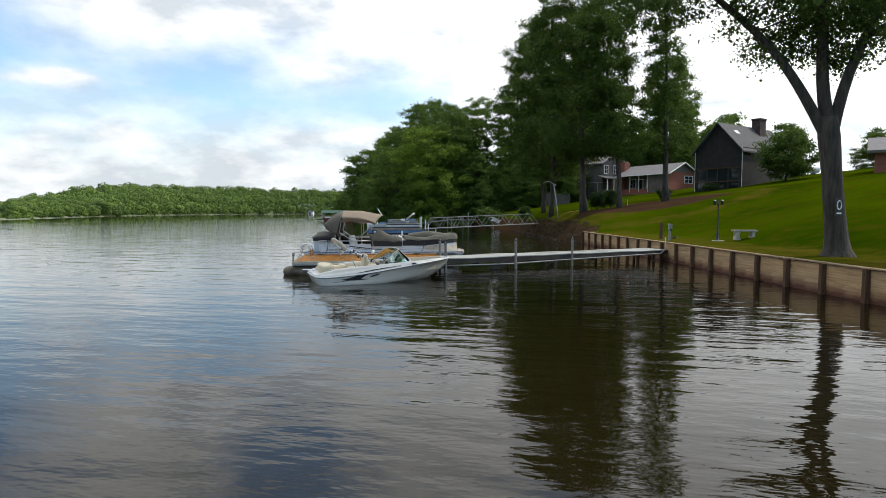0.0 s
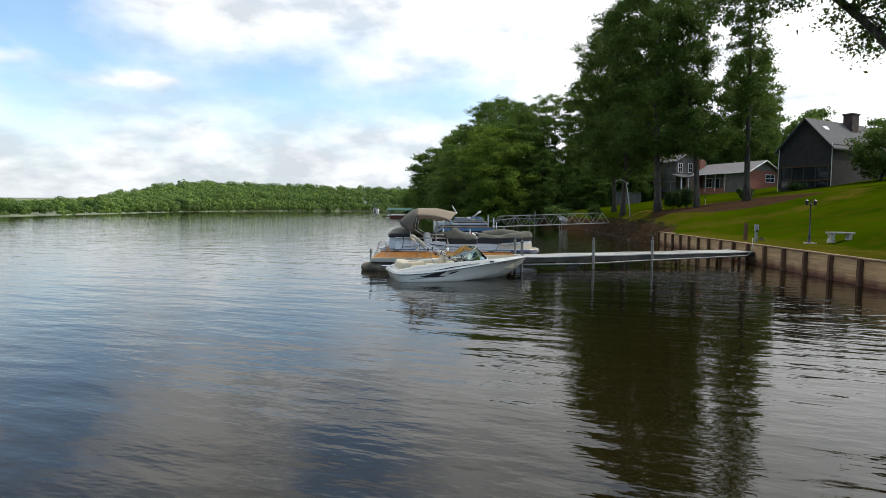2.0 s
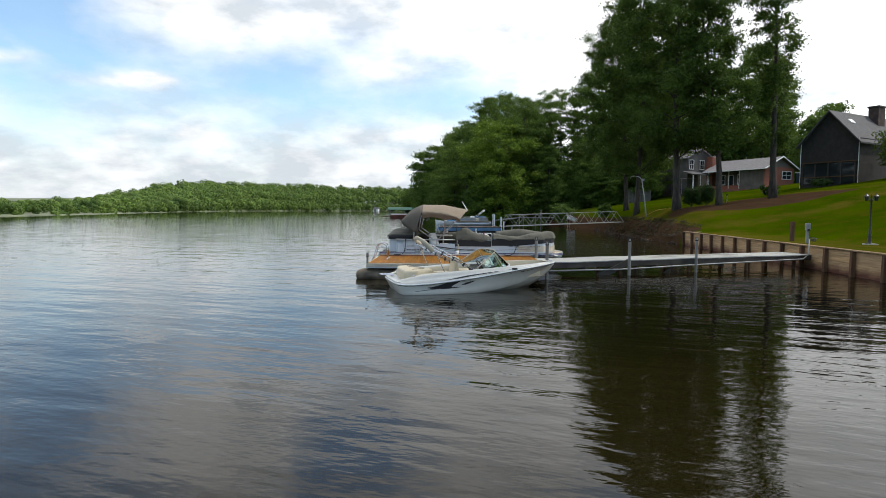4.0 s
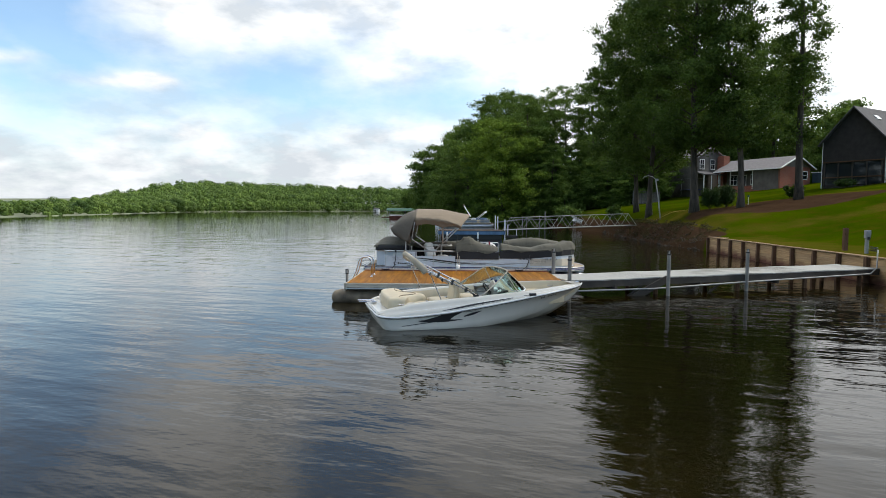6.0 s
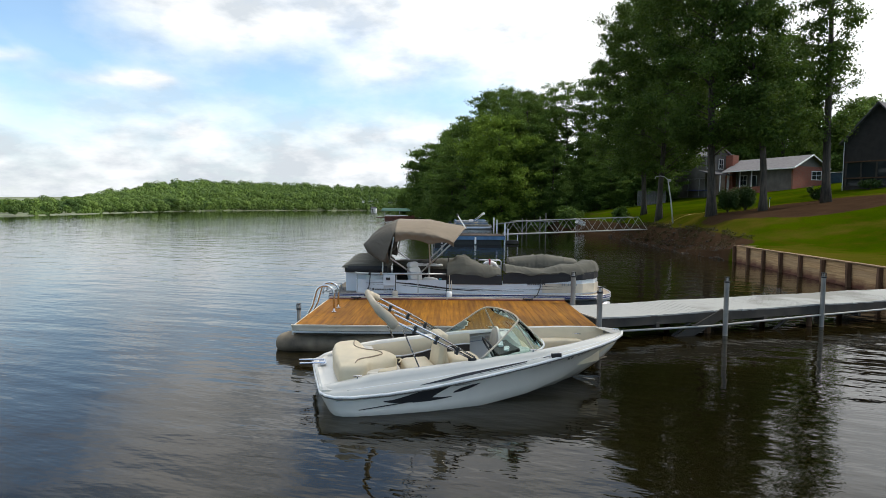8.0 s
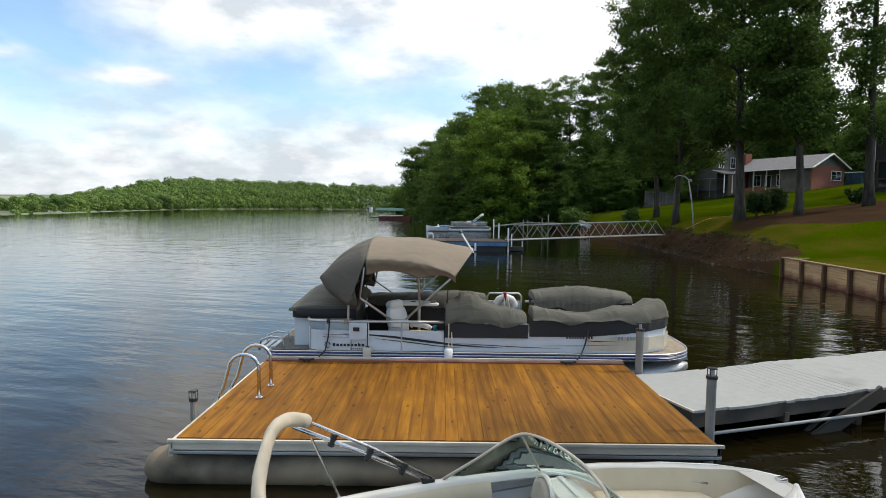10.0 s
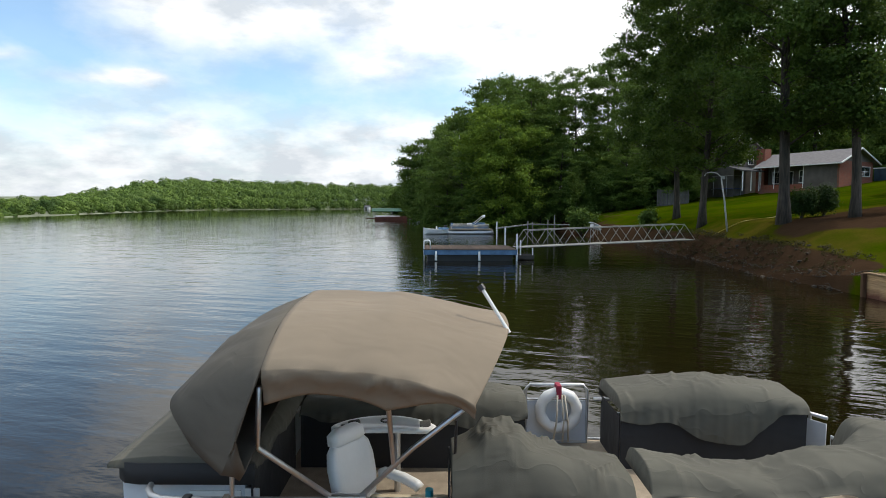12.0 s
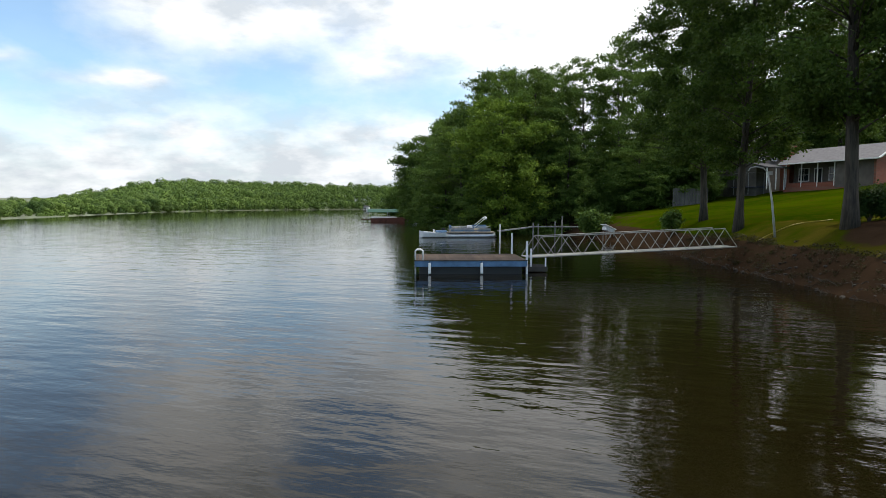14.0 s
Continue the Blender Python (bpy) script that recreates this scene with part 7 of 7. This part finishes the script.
def ranch_house():
    """Low house: brick end, porch along the lake front, taller wing behind."""
    z0 = 5.9
    h = thing("house", pose(47.0, 99.05, z0, 0, 0, 24.5) @ Matrix.Diagonal((0.9, 0.9, 0.9, 1)), "low grey house with a brick end wall, pale roof and porch", "house")
    w, d, top = 7.2, 11.8, 3.7
    part("foundation", box((w, d, 3.0), (w / 2, d / 2, -1.45)), BRICK, h)
    part("wall", box((w, 0.25, top), (w / 2, 0.12, top / 2)), BRICK, h, "red brick end wall")
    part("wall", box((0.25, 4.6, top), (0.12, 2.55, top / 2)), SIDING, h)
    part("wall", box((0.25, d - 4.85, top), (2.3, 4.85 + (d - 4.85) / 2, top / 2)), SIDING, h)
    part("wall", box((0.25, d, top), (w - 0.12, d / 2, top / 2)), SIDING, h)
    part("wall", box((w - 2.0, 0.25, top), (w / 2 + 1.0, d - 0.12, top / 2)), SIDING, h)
    gable_roof(0, w, 0, d, top, 1.8, 0.6, "y", ROOFPALE, h)
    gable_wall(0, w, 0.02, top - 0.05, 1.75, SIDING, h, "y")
    part("bargeboard", rod([(-0.62, -0.64, top - 0.36), (w / 2, -0.64, top + 1.72), (w + 0.62, -0.64, top - 0.36)], 0.12, 4), WHITE, h)
    part("gutter", box((0.12, d + 1.2, 0.14), (-0.66, d / 2, top - 0.38), 0.01), WHITE, h)
    for y in (5.0, 7.2, 9.4, 11.6):
        part("porch_post", box((0.12, 0.12, top), (0.12, y, top / 2), 0.01), WHITE, h)
    part("porch_floor", box((2.3, d - 4.8, 0.2), (1.15, 4.8 + (d - 4.8) / 2, 0.1)), BRICK, h)
    part("porch_rail", box((0.1, d - 4.9, 0.75), (0.12, 4.9 + (d - 4.9) / 2, 0.4), 0.01), BRICK, h)
    window(h, 2.16, 6.2, 1.9, 1.5, 1.7, "x", -1)
    window(h, 2.16, 8.4, 1.6, 1.0, 2.2, "x", -1, False)
    window(h, 2.16, 10.4, 1.9, 1.4, 1.7, "x", -1)
    window(h, 5.3, -0.02, 2.35, 2.2, 1.3)
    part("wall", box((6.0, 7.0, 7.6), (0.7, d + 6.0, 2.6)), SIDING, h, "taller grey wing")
    gable_roof(-2.3, 3.7, d + 2.5, d + 9.5, 6.4, 1.6, 0.5, "y", ROOFPALE, h)
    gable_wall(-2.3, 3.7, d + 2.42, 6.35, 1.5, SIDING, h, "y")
    for x in (-1.4, 1.2):
        window(h, x, d + 2.48, 4.9, 1.0, 1.7)
    part("porch_roof", box((4.6, 3.0, 0.18), (-1.6, d + 1.0, 3.2), 0.02, Matrix.Rotation(radians(14), 3, "X")), ROOFGREY, h)
    for x in (-3.7, -1.9, -0.2):
        part("porch_post", box((0.12, 0.12, 3.0), (x, d - 0.2, 1.4), 0.01), WHITE, h)
    part("chimney", box((1.4, 1.4, 6.6), (2.2, d + 1.0, 3.0), 0.03), BRICK, h, "red brick chimney")


ranch_house()


CHIMNEYBROWN = plain("sooty_brown_masonry", (0.075, 0.050, 0.043), 0.9, vary=0.3, scale=5.0, bump=0.4)
SHEDBLUE = plain("dark_blue_grey_paint", (0.045, 0.085, 0.115), 0.7, vary=0.2)


def barn_house():
    """Dark steep-roofed house with a stone chimney and screened porch."""
    z0 = 5.5
    h = thing("house", pose(42.4, 76.6, z0, 0, 0, -60), "dark brown steep-roofed house with grey shingles and chimney", "house")
    w, d, t = 6.0, 12.5, 5.0
    part("foundation", box((w, d, 2.5), (0, d / 2, -1.1)), DARKSIDING, h)
    for x in (-w / 2, w / 2):
        part("wall", box((0.2, d, t), (x, d / 2, t / 2)), DARKSIDING, h)
    for y in (0.1, d - 0.1):
        part("wall", box((w - 0.22, 0.2, t), (0, y, t / 2)), DARKSIDING, h)
        gable_wall(-w / 2, w / 2, y - 0.08, t, 3.2, DARKSIDING, h)
    gable_roof(-w / 2, w / 2, 0, d, t, 3.3, 0.45, "y", ROOFGREY, h)
    # white colour paints the bright glint on the roof near the ridge
    part("skylight_glint", box((0.6, 0.9, 0.08), (1.1, 2.2, t + 2.15), 0.01, Matrix.Rotation(radians(48), 3, "Y")), WHITE, h)
    part("chimney", box((1.1, 1.5, 6.2), (0.6, 8.6, t + 1.2), 0.03), CHIMNEYBROWN, h, "dark brown chimney")
    part("chimney_cap", box((1.3, 1.7, 0.2), (0.6, 8.6, t + 4.3), 0.03), DARKBEAM, h)
    for k in range(5):
        part("screen_post", box((0.14, 0.12, 2.5), (-w / 2 + 0.2 + k * (w - 0.4) / 4, -0.06, 1.25), 0.01), DARKBEAM, h)
    for z in (0.9, 2.55):
        part("screen_rail", box((w, 0.14, 0.12), (0, -0.08, z), 0.01), POSTWOOD, h)
    for k in range(4):
        part("screen", box((w / 4 - 0.2, 0.03, 2.3), (-w / 2 + 0.2 + (k + 0.5) * (w - 0.4) / 4, 0.0, 1.3)), GLASS_DARK, h)
    part("downpipe", rod([(w / 2 + 0.1, -0.05, -0.4), (w / 2 + 0.1, -0.05, t)], 0.04, 6), WHITE, h, "white downpipe")
    part("downpipe", rod([(-w / 2 - 0.1, -0.05, -0.4), (-w / 2 - 0.1, -0.05, t)], 0.04, 6), WHITE, h, "white downpipe")
    shed = thing("shed", pose(55.2, 102.4, 5.9, 0, 0, 24.5), "small blue-grey shed with a flat roof beside the house", "shed")
    part("wall", box((1.9, 2.0, 3.6), (0, 0, 0.8), 0.02), SHEDBLUE, shed)
    part("roof", box((2.1, 2.2, 0.12), (0, 0, 2.66), 0.02), WHITE, shed)
    tank = thing("gas_tank", pose(57.0, 80.0, ground_z(57.0, 80.0)), "white horizontal gas tank on short legs", "tank")
    part("drum", rod([(-1.4, 0, 0.8), (-1.25, 0, 0.8), (1.25, 0, 0.8), (1.4, 0, 0.8)], 0.52, 14), WHITE, tank, smooth=True)
    for x in (-0.8, 0.8):
        part("leg", box((0.16, 0.8, 0.6), (x, 0, 0.2), 0.01), GALV, tank)


barn_house()


def brick_house():
    z0 = 5.8
    h = thing("house", pose(47.0, 57.5, z0, 0, 0, -41), "red brick house with a pale metal roof and small porch", "house")
    part("wall", box((10, 8, 3.6), (5, 4, 0.9)), BRICK, h)
    gable_roof(0, 10, 0, 8, 2.7, 1.5, 0.6, "x", ROOFPALE, h)
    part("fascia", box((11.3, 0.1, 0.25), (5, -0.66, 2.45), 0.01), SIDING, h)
    part("porch_floor", box((2.4, 1.6, 0.6), (3.2, -0.8, -0.3), 0.02), BRICK, h)
    for x in (2.1, 4.3):
        part("porch_post", box((0.14, 0.14, 2.5), (x, -1.5, 1.1), 0.01), WHITE, h)
    part("stair", box((1.4, 1.4, 0.3), (3.2, -2.2, -0.5), 0.02), STONE, h)
    part("door", box((1.0, 0.08, 2.1), (3.2, -0.05, 1.0), 0.01), WHITE, h)
    part("handrail", rod([(2.5, -1.5, 0.9), (2.5, -2.9, 0.2)], 0.04, 6), WHITE, h)
    window(h, 7.0, -0.02, 1.2, 1.4, 1.2)


brick_house()


def far_boathouse():
    h = thing("boathouse", pose(-127, 1058, 0.8, 0, 0, -8), "small white boathouse on the far shore", "boathouse")
    part("wall", box((9, 6, 4.5), (0, 0, 1.6), 0.05), WHITE, h)
    gable_roof(-4.5, 4.5, -3, 3, 3.8, 2.2, 0.5, "x", ROOFGREY, h)
    part("door", box((3.2, 0.2, 2.8), (-1.5, -3.08, 1.0), 0.02), DASH, h)
    part("pier", box((3, 16, 0.4), (5, -10, 0.2), 0.02), WHITE, h)


far_boathouse()

# ---- lawn ----


def lamp_post():
    x, y = 18.9, 35.8
    lamp = thing("lamp_post", pose(x, y, ground_z(x, y)), "black garden lamp post with two lanterns on the lawn", "lamp post")
    prof = [(-0.1, 0.16), (0.0, 0.16), (0.06, 0.13), (0.1, 0.09), (0.4, 0.06), (0.45, 0.07), (0.5, 0.045), (2.0, 0.032), (2.05, 0.05), (2.1, 0.03)]
    part("pole", loft([[(r * math.cos(a), r * math.sin(a), z) for a in (2 * math.pi * k / 12 for k in range(12))] for z, r in prof]), BLACK, lamp, smooth=True)
    for s in (-1, 1):
        part("arm", rod([(0, 0, 1.95), (s * 0.12, 0, 2.05), (s * 0.22, 0, 2.0)], 0.015, 6), BLACK, lamp, smooth=True)
        lan = part("lantern", loft([[(s * 0.22 + r * math.cos(a), r * math.sin(a), z) for a in (2 * math.pi * k / 6 for k in range(6))] for z, r in ((2.0, 0.05), (2.02, 0.07), (2.2, 0.10), (2.21, 0.12), (2.29, 0.03), (2.33, 0.02))]), BLACK, lamp)
    part("finial", rod([(0, 0, 2.08), (0, 0, 2.32)], 0.03, 8, None, 0.3), BLACK, lamp)
    part("foot", box((0.5, 0.4, 0.06), (0.05, 0, 0.02), 0.02), STONE, lamp)
    x, y = 20.1, 35.2
    bench = thing("garden_bench", pose(x, y, ground_z(x, y), 0, 0, -5), "cast concrete garden bench on the lawn", "bench")
    part("seat", box((1.25, 0.42, 0.09), (0, 0, 0.46), 0.025), STONE, bench)
    for s in (-0.42, 0.42):
        part("leg", loft([[(s + dx * w, dy * 0.17, z) for dx, dy in ((-1, -1), (1, -1), (1, 1), (-1, 1))] for z, w in ((-0.05, 0.13), (0.08, 0.12), (0.2, 0.07), (0.34, 0.09), (0.42, 0.13))]), STONE, bench)
    sign = thing("sign", pose(16.28, 23.72, ground_z(16.7, 24.2) + 1.75, 0, 0, 12), "small dark square sign with a white emblem on a tree", "sign")
    part("board", box((0.34, 0.03, 0.62), (0, 0, 0), 0.01), BLACK, sign)
    part("emblem", rod(arc((0, -0.02, 0.06), (0.10, 0, 0), (0, 0, 0.15), 0, 360, 14), 0.022, 5), WHITE, sign)
    part("emblem_bar", box((0.22, 0.006, 0.05), (0, -0.02, -0.22)), WHITE, sign)


lamp_post()


POLEGREY = plain("weathered_pale_pole", (0.42, 0.41, 0.38), 0.7, vary=0.2)


def arched_pole():
    x, y = 19.3, 69.2
    p = thing("arched_pole", pose(x, y, ground_z(x, y)), "tall grey pole with a curved arm near the shore", "pole")
    part("mast", rod([(0.45, 0, -0.3), (0.15, 0, 2.2), (-0.15, 0, 3.9)], 0.07, 8, None, 0.7), POLEGREY, p, smooth=True)
    part("arm", rod([(-0.08, 0, 3.5), (-0.16, 0, 3.95), (-0.45, 0, 4.2), (-0.85, 0, 4.28), (-1.2, 0, 4.2), (-1.3, 0, 4.02)], 0.035, 6), POLEGREY, p, smooth=True)
    part("bracket", box((0.26, 0.1, 0.22), (-0.02, 0, 3.9), 0.03), POLEGREY, p)


arched_pole()


HOSE = plain("yellow_hose_rubber", (0.32, 0.26, 0.03), 0.5, vary=0.15)


def garden_hose():
    """A hose that runs down the slope from the shrubs to the bank."""
    h = thing("garden_hose", Matrix(), "yellow garden hose lying across the grass", "hose")
    line = curve_through([(19.0, 69.9, 0), (19.9, 70.3, 0), (20.9, 69.9, 0), (21.8, 70.15, 0), (22.7, 69.8, 0), (23.5, 69.9, 0)], 6)
    part("tube", rod([(p.x, p.y, ground_z(p.x, p.y) + 0.03) for p in line], 0.028, 6), HOSE, h, smooth=True)


garden_hose()


def shrub(x, y, r, h, seed, label, n=2600, leaf=0.13, mat=None):
    rng = np.random.default_rng(seed)
    b = thing("shrub", pose(x, y, ground_z(x, y)), label, "shrub")
    own = bmesh.new()
    for k in range(6):
        a = k * 1.1
        rod([(0, 0, -0.1), (math.cos(a) * r * 0.3, math.sin(a) * r * 0.3, h * 0.35), (math.cos(a) * r * 0.6, math.sin(a) * r * 0.6, h * 0.7)], 0.03, 5, own, 0.4)
    part("stems", own, BARK, b)
    cs, rs = [], []
    for k in range(16):
        a, u = rng.uniform(0, 6.28), rng.uniform(0, 0.75)
        cs.append((math.cos(a) * r * u, math.sin(a) * r * u, h * rng.uniform(0.3, 0.78)))
        rs.append((r * 0.36, r * 0.36, h * 0.22))
    v, f = leaf_cloud(cs, rs, n, leaf, rng)
    big_mesh("foliage", v, f, mat or LEAF_SHRUB, b)


shrub(23.0, 66.2, 0.95, 1.9, 41, "rounded dark green shrub beside a tree trunk", 11000, 0.09)
shrub(24.6, 66.5, 1.05, 2.0, 42, "rounded dark green shrub beside a tree trunk", 11000, 0.09)
shrub(30.7, 66.6, 0.9, 1.2, 43, "small dark green shrub in the mulch bed")
shrub(40.2, 74.6, 1.2, 1.0, 44, "low dark green shrub before the brown house")
shrub(17.9, 104.5, 2.0, 3.2, 45, "bright green rounded bush at the water's edge", 5000, 0.26, LEAF_WOOD)
shrub(19.5, 84.5, 1.3, 2.4, 46, "leafy green sapling on the bank", 1500, 0.2, LEAF_WOOD)
shrub(50.6, 108.2, 1.4, 1.8, 47, "clipped dark green foundation shrub", 2600, 0.2)
shrub(49.2, 111.2, 1.6, 1.8, 48, "clipped dark green foundation shrub", 2600, 0.2)
yard_tree = broad_tree("tree", 5.6, 0.16, 0.9, ((0, 2.0), (0.25, 3.0), (0.55, 3.1), (0.8, 2.4), (1, 1.0)), 51, 150, 15000, 0.17, LEAF_OAK, "small round dark tree before the brown house", 0.8, 0.62, bole=0.7)
yard_tree.matrix_world = plant(47.5, 71.0)


OLDWOOD = wood("silvered_fence_wood", (0.17, 0.16, 0.145), (0.10, 0.094, 0.085), 2, 0.9)


def fence_panels():
    f = thing("fence", pose(29.7, 110.6, ground_z(29.7, 110.6), 0, 0, -14), "weathered wooden privacy fence panels", "fence")
    me = mesh_of(box((0.17, 0.03, 2.4), (0, 0, 1.1), 0.006), OLDWOOD)
    for k in range(22):
        shared("slat", me, f, pose(k * 0.19, 0, rngw.uniform(-0.05, 0.05)))
    for z in (0.5, 1.6):
        part("rail", box((4.2, 0.06, 0.1), (2.0, 0.05, z), 0.006), GREYWOOD, f)
    t = thing("trampoline", pose(40.0, 112.0, ground_z(40.0, 112.0)), "round trampoline with a black safety net", "trampoline")
    part("mat", rod([(0, 0, 0.9), (0, 0, 0.95)], 2.0, 20), BLACK, t)
    for k in range(6):
        a = k * math.pi / 3
        part("post", rod([(2 * math.cos(a), 2 * math.sin(a), 0), (2 * math.cos(a), 2 * math.sin(a), 2.7)], 0.04, 6), GALV, t)
    part("top_ring", rod(arc((0, 0, 2.7), (2, 0, 0), (0, 2, 0), 0, 360, 24), 0.03, 5), GALV, t)
    part("frame_ring", rod(arc((0, 0, 0.93), (2.05, 0, 0), (0, 2.05, 0), 0, 360, 24), 0.05, 5), NAVY, t)


fence_panels()
solar = thing("garden_light", pose(26.2, 65.8, ground_z(26.2, 65.8)), "small green and white garden light on a stake", "garden light")
part("stake", rod([(0, 0, -0.1), (0, 0, 0.7)], 0.02, 6), WHITE, solar)
part("head", rod([(0, 0, 0.68), (0, 0, 0.82)], 0.09, 8), GREENROOF, solar)


def roots_and_rocks():
    """Roots, driftwood and stones along the bare bank."""
    rng = np.random.default_rng(77)
    own = bmesh.new()
    for k in range(210):
        y = rng.uniform(51.5, 84)
        x = shore_x(y) + rng.uniform(-0.3, 0.75)
        a = rng.uniform(0, 6.28)
        ln = rng.uniform(0.3, 1.3)
        p = Vector((x, y, max(0.02, ground_z(x, y)) + 0.01))
        q = p + Vector((math.cos(a) * ln * 0.4, math.sin(a) * ln, rng.uniform(-0.25, 0.2)))
        rod([p, p.lerp(q, 0.5) + Vector((0, 0, rng.uniform(0, 0.15))), q], rng.uniform(0.010, 0.028), 5, own, 0.4)
    ob = part("driftwood_and_roots", own, BARK)
    own = bmesh.new()
    for k in range(90):
        y = rng.uniform(51.3, 84)
        x = shore_x(y) + abs(rng.normal()) * 0.9 - 0.25
        r = rng.uniform(0.03, 0.12)
        stone = bmesh.new()
        bmesh.ops.create_icosphere(stone, subdivisions=1, radius=r)
        for v in stone.verts:
            v.co *= rng.uniform(0.7, 1.2)
        stone.transform(Matrix.Translation((x, y, max(-0.02, ground_z(x, y)) + r * 0.3)) @ Matrix.Diagonal((1.2, 1, 0.6, 1)))
        merge(own, stone)
    cs, rs = [], []
    for k in range(360):
        y = rng.uniform(53.5, 80)
        x = shore_x(y) + rng.uniform(0.3, 2.4)
        r = rng.uniform(0.10, 0.26)
        cs.append((x, y, ground_z(x, y) + r * 0.3))
        rs.append((r * 1.3, r * 1.3, r * 0.8))
    v, f = leaf_cloud(cs, rs, 10000, 0.065, rng, 0.6, 1.2)
    brush = big_mesh("bank_brush", v, f, LEAF_DEAD)
    tagged(brush, "dry brown brush and dead leaves on the bank", "brush", kind="stuff")
    rocks = part("bank_stones", own, BARK)
    tagged(rocks, "dark stones and clods along the bank", "stones", kind="stuff")
    tagged(ob, "tangled grey roots and driftwood on the bank", "roots", kind="stuff")


roots_and_rocks()
